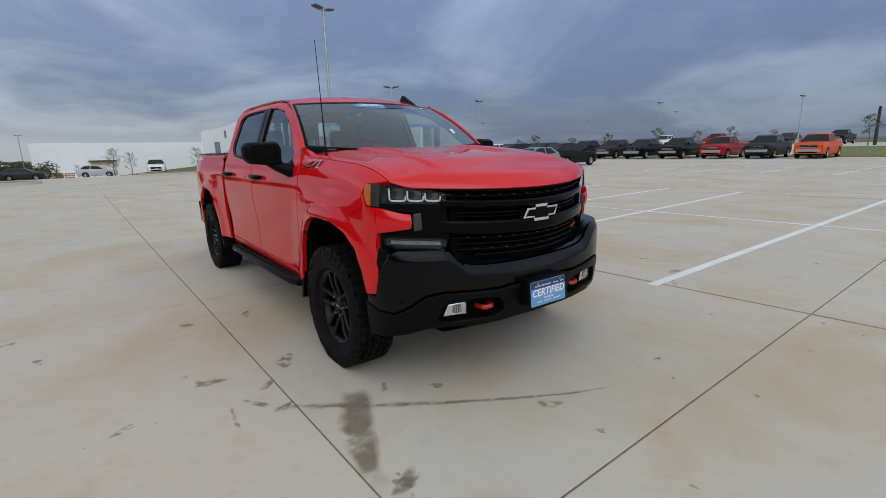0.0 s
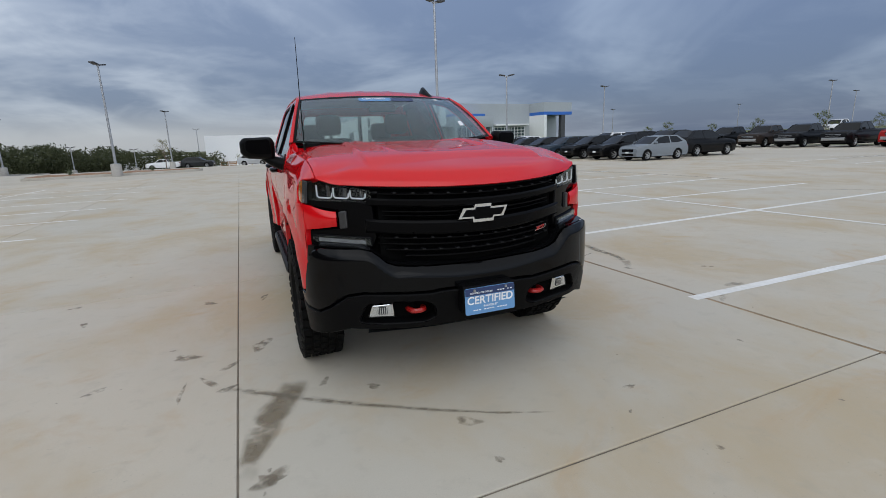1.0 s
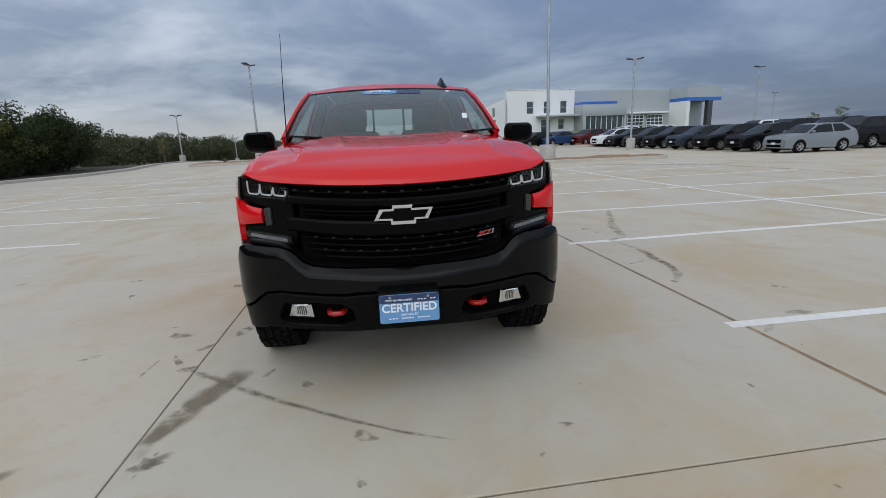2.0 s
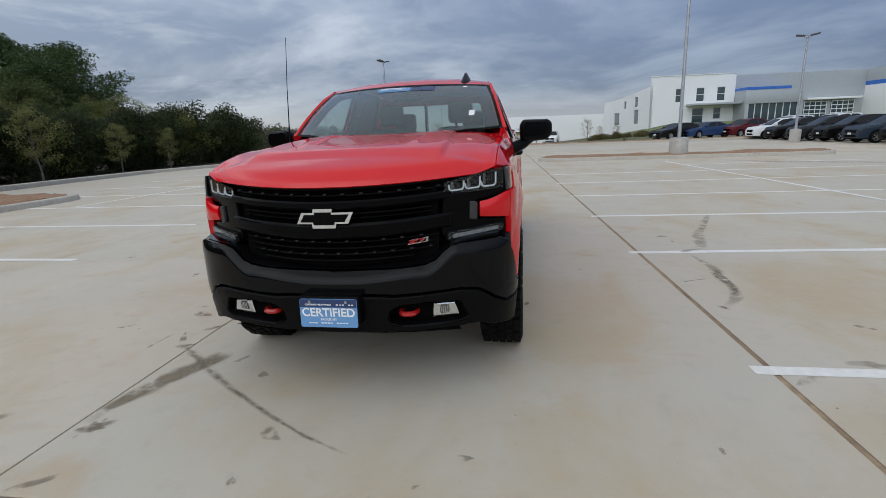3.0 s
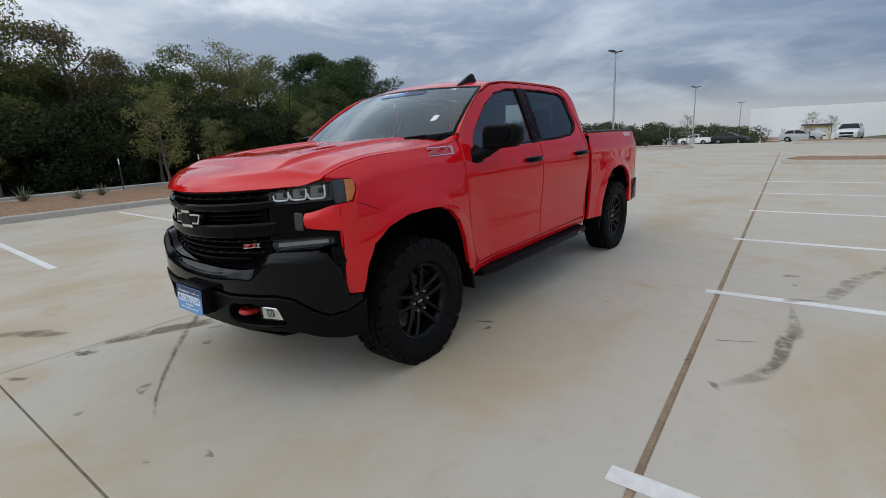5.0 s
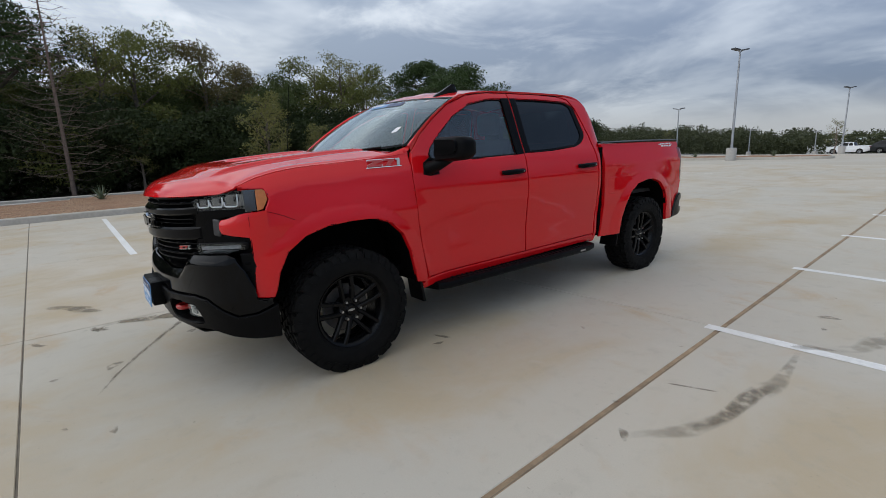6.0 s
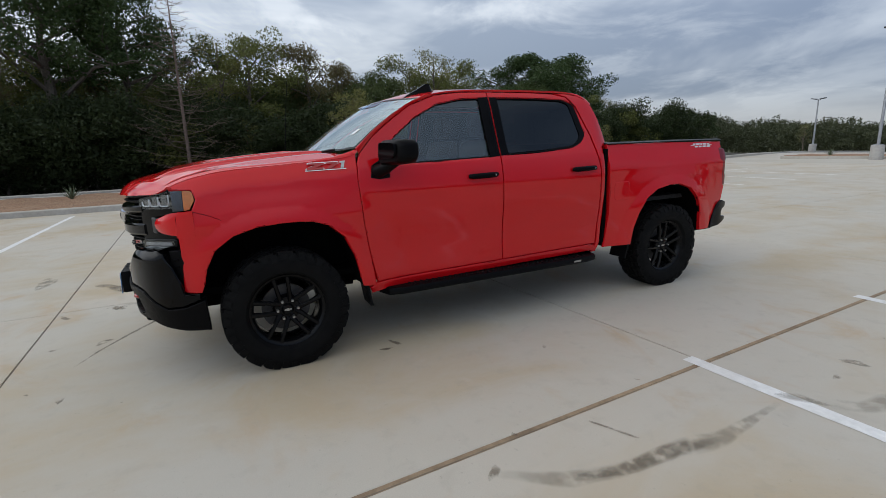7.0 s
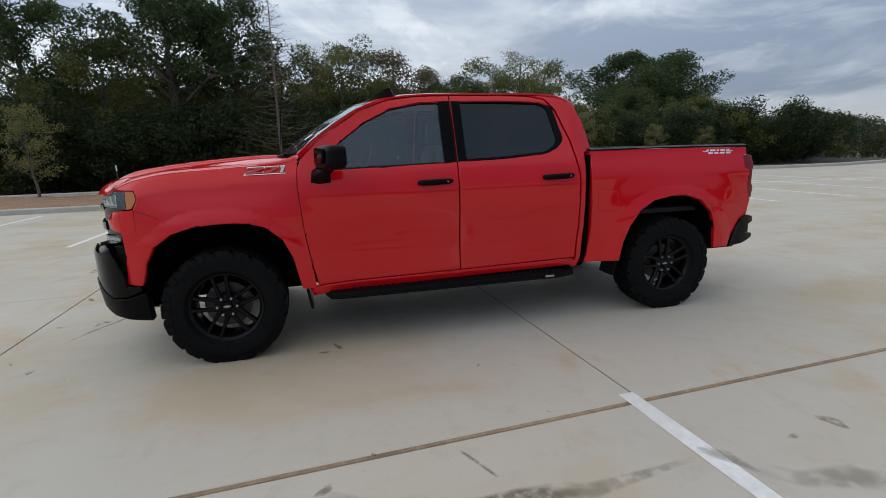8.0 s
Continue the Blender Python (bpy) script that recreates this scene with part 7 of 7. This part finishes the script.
def stand(proto, x, y, s=1.0, turn=0.0, sz=None):
    c = copy_thing(proto, pose(x, y, fall(x, y) - 0.06, 0, 0, turn))
    c.scale = (s, s, sz or s)
    return c


oak_big = grow(3, 9.4, 4.6, 0.34, OAK, "large dark green oak tree with spreading crown", 0.20, 18, 270, 0.105, 0.80, twigs=6)
oak_tall = grow(5, 10.5, 4.0, 0.30, OAK, "tall dark oak tree at the woodland edge", 0.40, 16, 210, 0.105, 0.68, bare=0.15, twigs=6)
wood_a = grow(11, 8.0, 3.0, 0.20, OLIVE, "olive green woodland tree", 0.12, 14, 165, 0.095, 0.72)
wood_b = grow(12, 7.4, 3.0, 0.20, UNDER, "dark green woodland tree", 0.08, 15, 165, 0.115, 0.82)
wood_c = grow(13, 8.2, 2.6, 0.18, RUST, "woodland tree turning rusty brown", 0.20, 13, 110, 0.085, 0.58, bare=0.15)
wood_d = grow(14, 8.6, 2.4, 0.16, GOLD, "thin pale yellowing tree with open crown", 0.25, 13, 60, 0.075, 0.55, bare=0.2)
bush = grow(15, 3.4, 2.2, 0.08, SHADE, "dense undergrowth bush with its shade put into dark leaves", 0.03, 14, 150, 0.10, 0.75, name="bush")
bush_b = grow(16, 3.0, 1.9, 0.07, OLIVE, "olive green undergrowth bush", 0.03, 12, 130, 0.085, 0.65, name="bush")
sapling_bare = grow(24, 3.5, 0.95, 0.06, GOLD, "nearly bare young tree with pale upright twigs", 0.3, 14, 6, 0.06, 0.25, droop=-0.4, twigs=5, bark=BAREBARK, name="young_tree")
sapling = grow(17, 3.6, 0.95, 0.05, GOLD, "staked young tree with thin yellow-green leaves", 0.24, 17, 26, 0.050, 0.26, droop=-0.30, twigs=5, name="young_tree")
sapling_b = grow(18, 3.6, 1.0, 0.05, FRESH, "slender young tree with sparse green leaves", 0.35, 11, 16, 0.07, 0.22, twigs=3, name="young_tree")
shrub = grow(23, 0.75, 0.55, 0.02, RUST, "low rusty shrub on the lawn bank", 0.05, 9, 26, 0.07, 0.25, name="shrub")
pine = grow(19, 6.5, 1.9, 0.16, OAK, "dark rounded pine tree", 0.45, 10, 170, 0.09, 0.55)
cyp = cypress(21, 8.6)
protos_t = [oak_big, oak_tall, wood_a, wood_b, wood_c, wood_d, bush, bush_b, sapling, sapling_b, sapling_bare, shrub, pine, cyp]

rng_t = random.Random(7)
# named trees of the wood's edge
stand(oak_big, -47.9, 39.5, 1.76, 20, 1.43)
stand(oak_big, -45.5, 36.5, 1.50, 200, 1.0)
stand(wood_b, -41.0, 33.0, 1.15, 90)
stand(wood_b, -46.0, 43.5, 1.2, 150)
stand(oak_tall, -24.5, -6.4, 1.12, 40)
stand(oak_tall, -27.0, -3.6, 1.05, 160)
stand(oak_tall, -25.5, -13.5, 1.0, 250)
stand(wood_a, -24.8, -9.8, 1.06, 210)
stand(cyp, -20.9, -1.0, 1.06, 0)
stand(wood_c, -26.0, 5.6, 1.08, 30)
stand(wood_a, -26.5, 2.4, 1.10, 200)
stand(wood_d, -25.5, 0.9, 1.0, 20)
stand(wood_c, -27.5, 7.8, 0.98, 250)
stand(wood_d, -30.5, 17.2, 1.02, 100)
stand(wood_d, -32.5, 18.2, 0.9, 10)
stand(wood_b, -25.0, 9.5, 0.86, 70)
stand(wood_a, -27.0, 12.8, 0.98, 300)
stand(wood_a, -26.0, 15.6, 0.92, 30)
stand(wood_d, -26.0, 14.0, 1.0, 0)
stand(wood_c, -29.0, 8.8, 0.86, 140)
stand(wood_a, -34.0, 34.0, 0.78, 60)
stand(wood_d, -33.0, 36.5, 0.72, 60)
stand(wood_a, -36.5, 42.0, 0.66, 160)
stand(pine, -36.0, 56.0, 0.78, 0)
stand(wood_d, -21.8, 7.5, 0.52, 220)
stand(wood_d, -21.6, 1.6, 0.40, 120)
# the mass of the wood behind
for i in range(34):
    y = -34 + i * 1.95 + rng_t.uniform(-0.6, 0.6)
    x = -26.5 - rng_t.uniform(0, 2.5) - max(0, y - 18) * 0.10
    p = rng_t.choice((wood_b, wood_b, wood_a, wood_b, wood_c))
    s = rng_t.uniform(0.70, 0.84) if y < 14 else rng_t.uniform(0.52, 0.62)
    stand(p, x, y, s, rng_t.uniform(0, 360))
for i in range(22):
    y = -36 + i * 3.0 + rng_t.uniform(-0.8, 0.8)
    s = rng_t.uniform(0.85, 1.0) if y < 12 else rng_t.uniform(0.5, 0.62)
    stand(rng_t.choice((wood_b, wood_a, wood_b)), -33.5 - rng_t.uniform(0, 4), y, s, rng_t.uniform(0, 360))
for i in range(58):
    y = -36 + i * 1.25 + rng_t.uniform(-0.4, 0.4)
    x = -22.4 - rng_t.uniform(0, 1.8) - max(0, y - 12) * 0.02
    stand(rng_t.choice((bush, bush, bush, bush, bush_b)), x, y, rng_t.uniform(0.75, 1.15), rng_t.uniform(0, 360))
# the farther wood round the north-west
for i in range(46):
    t = i / 45
    x, y = -24.5 - 2 * rng_t.random() - 18 * t ** 1.5, 33 + 30 * t + rng_t.uniform(-1.5, 1.5)
    stand(rng_t.choice((wood_a, wood_b, wood_a, wood_c, wood_d, bush_b)), x, y, rng_t.uniform(0.34, 0.56), rng_t.uniform(0, 360))

# the depth of the wood behind its edge, its shade put into dark leaves
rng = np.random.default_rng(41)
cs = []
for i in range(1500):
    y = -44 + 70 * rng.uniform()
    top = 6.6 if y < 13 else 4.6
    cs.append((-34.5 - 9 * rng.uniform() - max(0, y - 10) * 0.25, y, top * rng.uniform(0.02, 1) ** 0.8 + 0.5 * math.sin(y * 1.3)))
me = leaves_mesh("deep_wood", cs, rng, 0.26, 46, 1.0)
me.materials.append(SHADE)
tagged(new("deep_wood", me), "dense depth of the woodland with its shade put into dark leaves", "woods", kind="stuff")

# far woods along the skyline
rng = np.random.default_rng(31)
cs = []
for i in range(900):
    az = math.radians(-44 + 40 * i / 900)
    d = 100 + rng.uniform(-10, 25)
    x, y = 0.0 + d * math.sin(az), d * math.cos(az)
    hi = 1.45 + d * (0.002 + 0.040 * (math.degrees(-az) - 12) / 28 + 0.006 * math.sin(i * 0.21) + 0.004 * math.sin(i * 0.057))
    lo = fall(x, y)
    for k in range(3):
        cs.append((x + rng.normal(0, 1), y + rng.normal(0, 1), lo + (hi - lo - 0.8) * rng.uniform(0, 1) ** 0.7))
me = leaves_mesh("far_woods", cs, rng, 0.27, 42, 1.15)
me.materials.append(leaf_mat("far wood leaves", (0.030, 0.042, 0.020), (0.080, 0.088, 0.040)))
tagged(new("far_woods", me), "dark green far woods along the skyline", "woods", kind="stuff")

# planted young trees, stakes and small plants
for x, y, s, r in ((-16.4, 5.6, 1.22, 0), (-16.4, -9.4, 1.1, 80), (-19.9, 9.3, 0.9, 150), (-21.0, 15.8, 1.05, 40), (-21.3, 20.8, 0.85, 200), (-21.2, 24.5, 0.78, 300)):
    stand(sapling, x, y, s, r)
for az, d, s in ((45.6, 56, 0.72), (47.5, 56, 0.85), (51.8, 58, 0.75), (55.4, 58, 0.85), (60.7, 54, 0.95), (64.3, 60, 0.65), (67.3, 60, 0.75), (71.0, 62, 0.6), (77.9, 60, 0.95)):
    a = math.radians(az)
    stand(sapling_b, -2.2 + d * math.sin(a), -3.0 + d * math.cos(a), s, az * 37)
for k in range(13):
    stand(shrub, 8.5 + 0.85 * k, 51.0 + 0.3 * k + 1.2 * (k % 3), 1.0 + 0.1 * (k % 4), k * 71)
for x, y, s in ((9.4, 63, 1.0), (11.3, 65, 0.7), (13.7, 66.5, 0.75), (1.2, 72, 1.15), (3.2, 73, 1.0), (-2.6, 92, 0.7), (-9.9, 60.2, 1.1), (-27, 60, 1.0)):
    stand(sapling_bare, x, y, s, x * 53)
for p in protos_t:
    for o in list(p.children_recursive) + [p]:
        bpy.data.objects.remove(o)

AGAVE = mat("grey-green agave", (0.11, 0.14, 0.08), 0.6, var=0.2, scale=8)


def agave(x, y, z, s):
    a = thing("agave", "small spiky grey-green agave in mulch", "plant", "agaves", m=pose(x, y, z))
    for k in range(22):
        ang, tilt = k * 2.4, 0.25 + 0.9 * (k / 22)
        d = Vector((math.cos(ang) * math.sin(tilt), math.sin(ang) * math.sin(tilt), math.cos(tilt)))
        bm = bmesh.new()
        sd = d.cross(Vector((0, 0, 1))).normalized() * 0.022 * s
        base = [bm.verts.new(-sd), bm.verts.new(d * 0.02 + Vector((0, 0, -0.015))), bm.verts.new(sd)]
        mid_ = [bm.verts.new(d * 0.25 * s - sd * 0.9), bm.verts.new(d * 0.25 * s + Vector((0, 0, -0.012))), bm.verts.new(d * 0.25 * s + sd * 0.9)]
        tip = bm.verts.new(d * 0.5 * s + Vector((0, 0, -0.03 * tilt)))
        for i in range(2):
            bm.faces.new((base[i], base[i + 1], mid_[i + 1], mid_[i]))
            bm.faces.new((mid_[i], mid_[i + 1], tip))
        part("leaf", bm, AGAVE, a)
    return a


for x, y, s in ((-15.6, -0.4, 1.1), (-16.0, 1.2, 1.1), (-15.2, 3.0, 0.9), (-14.6, 2.2, 0.8), (-15.0, -4.4, 1.0), (-11.5, 33.0, 0.9), (-7.2, 34.2, 0.9), (9.2, 38.3, 0.9), (11.4, 38.2, 0.9)):
    agave(x, y, fall(x, y) + 0.16, s)
STAKE = mat("dark stake", (0.05, 0.05, 0.05), 0.8, var=0.2)
for x, y in ((-16.6, 6.9), (-16.9, 4.2), (-14.9, -6.2)):
    st = thing("tree_stake", "thin dark tree stake with a white tip", "stake", "tree stakes", m=pose(x, y, 0.12))
    bm = bmesh.new()
    cyl(bm, (0, 0, -0.1), (0, 0, 0.95), 0.02, seg=8)
    part("post", bm, STAKE, st)
    bm = bmesh.new()
    cyl(bm, (0, 0, 0.95), (0, 0, 1.15), 0.022, seg=8)
    part("tip", bm, WHITE, st, "white tip")

# ---- wear on the paving ----
def stain_mat(name, col, strength, scale=3.0):
    """A damp or dirty film with broken edges: the paving shows through where it thins out."""
    m = bpy.data.materials.new(name)
    m.use_nodes = True
    n, l = m.node_tree.nodes, m.node_tree.links
    b, out = n["Principled BSDF"], n["Material Output"]
    b.inputs["Base Color"].default_value, b.inputs["Roughness"].default_value = (*col, 1), 0.6
    b.inputs["Specular IOR Level"].default_value = 0.3
    tr, mx, at, nz, mp, mul = (n.new(k) for k in ("ShaderNodeBsdfTransparent", "ShaderNodeMixShader", "ShaderNodeAttribute", "ShaderNodeTexNoise", "ShaderNodeMapRange", "ShaderNodeMath"))
    at.attribute_name = "fade"
    c = n.new("ShaderNodeTexCoord")
    l.new(c.outputs["Object"], nz.inputs["Vector"])
    nz.inputs["Scale"].default_value, nz.inputs["Detail"].default_value = scale, 6
    mp.inputs["From Min"].default_value, mp.inputs["From Max"].default_value = 0.36, 0.58
    l.new(nz.outputs[0], mp.inputs["Value"])
    mul.operation = "MULTIPLY"
    l.new(mp.outputs[0], mul.inputs[0])
    l.new(at.outputs["Fac"], mul.inputs[1])
    m2 = n.new("ShaderNodeMath")
    m2.operation, m2.use_clamp = "MULTIPLY", True
    m2.inputs[1].default_value = strength
    l.new(mul.outputs[0], m2.inputs[0])
    l.new(m2.outputs[0], mx.inputs[0])
    l.new(tr.outputs[0], mx.inputs[1])
    l.new(b.outputs[0], mx.inputs[2])
    l.new(mx.outputs[0], out.inputs[0])
    return m


DAMP = stain_mat("damp patch", (0.28, 0.23, 0.16), 0.65, 7)
SPOT = stain_mat("oily spot", (0.25, 0.205, 0.15), 0.55, 14)
GRIME = stain_mat("grey grime", (0.30, 0.265, 0.205), 0.42, 9)
TRAIL = stain_mat("drip trail", (0.24, 0.195, 0.14), 0.6, 20)
STAIN_Z = [0.0012]


def film(verts, faces, fades, material, label, name="stain"):
    STAIN_Z[0] += 0.00004
    me = bpy.data.meshes.new(name)
    me.from_pydata([(x, y, STAIN_Z[0]) for x, y in verts], [], faces)
    at = me.attributes.new("fade", "FLOAT", "POINT")
    for i, f in enumerate(fades):
        at.data[i].value = f
    me.materials.append(material)
    return tagged(new(name, me), label, "stain", "paving stains", "structure")


def blob(x, y, rx, ry, turn, material, label, seed):
    rng = random.Random(seed)
    n, rings = 28, 5
    ph = [rng.uniform(0, 6.28) for _ in range(4)]
    ca, sa = math.cos(turn), math.sin(turn)
    vs_, fs, fd = [(x, y)], [], [1.0]
    for r in range(1, rings + 1):
        for k in range(n):
            a = k * math.tau / n
            q = r / rings * (1 + 0.22 * math.sin(2 * a + ph[0]) + 0.16 * math.sin(3 * a + ph[1]) + 0.10 * math.sin(5 * a + ph[2]))
            u, v = rx * q * math.cos(a), ry * q * math.sin(a)
            vs_.append((x + u * ca - v * sa, y + u * sa + v * ca))
            fd.append((1.0, 1.0, 0.95, 0.7, 0.0)[r - 1])
    for k in range(n):
        fs.append((0, 1 + k, 1 + (k + 1) % n))
    for r in range(rings - 1):
        for k in range(n):
            a, b = 1 + r * n + k, 1 + r * n + (k + 1) % n
            fs.append((a, a + n, b + n, b))
    film(vs_, fs, fd, material, label)


def streak(pts, widths, material, label):
    poly = [Vector((*p, 0)) for p in pts]
    n = 40
    vs_, fs, fd = [], [], []
    for i in range(n + 1):
        t = i / n
        p, q = along(poly, t), along(poly, min(1, t + 0.01)) - along(poly, max(0, t - 0.01))
        s = Vector((-q.y, q.x, 0)).normalized()
        k = t * (len(widths) - 1)
        j = min(int(k), len(widths) - 2)
        w = widths[j] + (widths[j + 1] - widths[j]) * (k - j)
        w *= 1 + 0.25 * noise.noise(Vector((p.x * 5, p.y * 5, 1.7)))
        for d, f in ((-1, 0), (-0.55, 0.9), (0, 1), (0.55, 0.9), (1, 0)):
            c = p + s * d * w
            vs_.append((c.x, c.y))
            fd.append(f * min(1, 6 * t, 6 * (1 - t)))
    for i in range(n):
        for k in range(4):
            a = i * 5 + k
            fs.append((a, a + 1, a + 6, a + 5))
    film(vs_, fs, fd, material, label)


streak([(-1.06, -0.42), (-1.12, -0.58), (-1.24, -0.80), (-1.30, -1.0), (-1.36, -1.18), (-1.37, -1.33)], [0.10, 0.11, 0.11, 0.10, 0.06, 0.06], DAMP, "broad damp run on the concrete")
streak([(-1.07, -0.45), (-1.15, -0.65), (-1.26, -0.86), (-1.33, -1.08), (-1.36, -1.2)], [0.07, 0.08, 0.08, 0.06, 0.03], DAMP, "darker middle of the damp run")
blob(-1.26, -1.34, 0.09, 0.05, 0.4, SPOT, "small dark damp patch", 1)
blob(-1.28, -1.37, 0.08, 0.03, 0.1, GRIME, "small dark damp patch", 2)
TRAIL_LINE = [(-1.54, -0.33), (-1.40, -0.41), (-1.05, -0.69), (-0.72, -0.92), (-0.37, -1.145), (-0.08, -1.31), (0.20, -1.43)]
streak(TRAIL_LINE, [0.045, 0.04, 0.035, 0.03, 0.022, 0.016, 0.012], GRIME, "thin curved drip trail on the concrete")
streak(TRAIL_LINE, [0.018, 0.02, 0.016, 0.013, 0.010, 0.008, 0.006], TRAIL, "dark core of the drip trail")
for k, (x, y, rx, ry) in enumerate(((-1.76, 0.26, 0.10, 0.06), (-1.26, 0.26, 0.12, 0.06), (-1.69, 1.54, 0.07, 0.05), (-1.47, -0.02, 0.08, 0.035), (-1.59, -0.22, 0.09, 0.03), (-1.48, -0.36, 0.07, 0.03), (-1.74, -0.30, 0.12, 0.018), (-0.27, -1.31, 0.07, 0.045), (-0.91, -0.53, 0.055, 0.028), (-0.64, -0.72, 0.055, 0.028), (-2.25, -0.04, 0.075, 0.03), (-2.68, 1.42, 0.06, 0.035), (-2.9, 2.0, 0.06, 0.04), (-1.2, 1.5, 0.10, 0.03), (-1.28, -1.34, 0.06, 0.03), (-1.18, -1.76, 0.09, 0.03), (-0.27, -1.65, 0.03, 0.02), (0.74, -1.39, 0.05, 0.02), (1.90, -1.22, 0.025, 0.015), (3.38, 0.28, 0.07, 0.025), (-4.21, 2.19, 0.06, 0.03), (0.7, -2.0, 0.04, 0.02), (0.96, 0.76, 0.07, 0.025), (1.04, 0.66, 0.05, 0.02), (1.6, 1.7, 0.03, 0.02), (4.6, -1.2, 0.07, 0.03), (2.60, 0.63, 0.05, 0.03), (2.82, 3.27, 0.10, 0.035), (2.87, 2.96, 0.05, 0.02))):
    blob(x, y, rx, ry, k * 1.3, SPOT, "small dark spot on the concrete", 10 + k)
blob(-2.17, -1.49, 0.30, 0.10, 0.65, DAMP, "damp patch on the concrete", 60)
blob(-2.10, -1.45, 0.16, 0.07, 0.65, GRIME, "darker middle of a damp patch", 65)
blob(-2.9, -2.3, 0.3, 0.1, 0.2, GRIME, "faint damp patch on the concrete", 61)
RUN = [(2.59, 0.60), (2.69, 0.73), (2.80, 0.89), (2.87, 1.16), (2.88, 1.48), (2.93, 1.75), (2.90, 2.1), (2.87, 2.40)]
streak(RUN, [0.025, 0.06, 0.06, 0.05, 0.075, 0.05, 0.03, 0.02], GRIME, "winding damp run on the concrete")
streak(RUN[2:6], [0.02, 0.045, 0.06, 0.02], TRAIL, "dark core of the damp run")
streak([(2.95, 2.50), (3.13, 2.70), (3.20, 3.0), (3.31, 3.4), (3.5, 3.8), (3.7, 4.3), (3.97, 4.9)], [0.06, 0.08, 0.09, 0.05, 0.06, 0.05, 0.03], GRIME, "winding damp run on the concrete")
streak([(2.48, 1.29), (2.60, 1.35), (2.74, 1.41)], [0.010, 0.014, 0.010], TRAIL, "short thin drip trail")
blob(2.90, 2.50, 0.13, 0.05, 0.3, GRIME, "damp patch beside a parking line", 62)
blob(3.05, -0.30, 0.12, 0.05, 0.0, GRIME, "scuff beside a parking line", 64)
blob(2.62, -0.52, 0.10, 0.04, 0.4, GRIME, "scuff beside the joint", 66)
rng_s = random.Random(5)
for k in range(110):
    x, y = rng_s.uniform(-6, 8), rng_s.uniform(-5, 7)
    if abs(x) < 1.2 and -1 < y < 4.6:
        continue
    q = rng_s.uniform(0.004, 0.013)
    blob(x, y, q * rng_s.uniform(1, 2.2), q, rng_s.uniform(0, 3), SPOT, "tiny dark speck on the concrete", 100 + k)
streak([(11.0, 4.6), (12.3, 3.0), (12.7, 0.0), (12.9, -3.0)], [0.05, 0.08, 0.06, 0.05], GRIME, "long dark stain along a joint")
streak([(8.2, 16.8), (9.5, 15.0), (12.0, 13.4), (12.6, 10.0), (12.5, 6.0)], [0.25, 0.3, 0.15, 0.10, 0.08], GRIME, "long dark stain along a joint")

# ---- concrete slabs, one by one ----
for i in range(len(XJ) - 1):
    for j in range(len(YJ) - 1):
        part("slab", slab_mesh(i, j), CONCRETE, pavement, smooth=False)
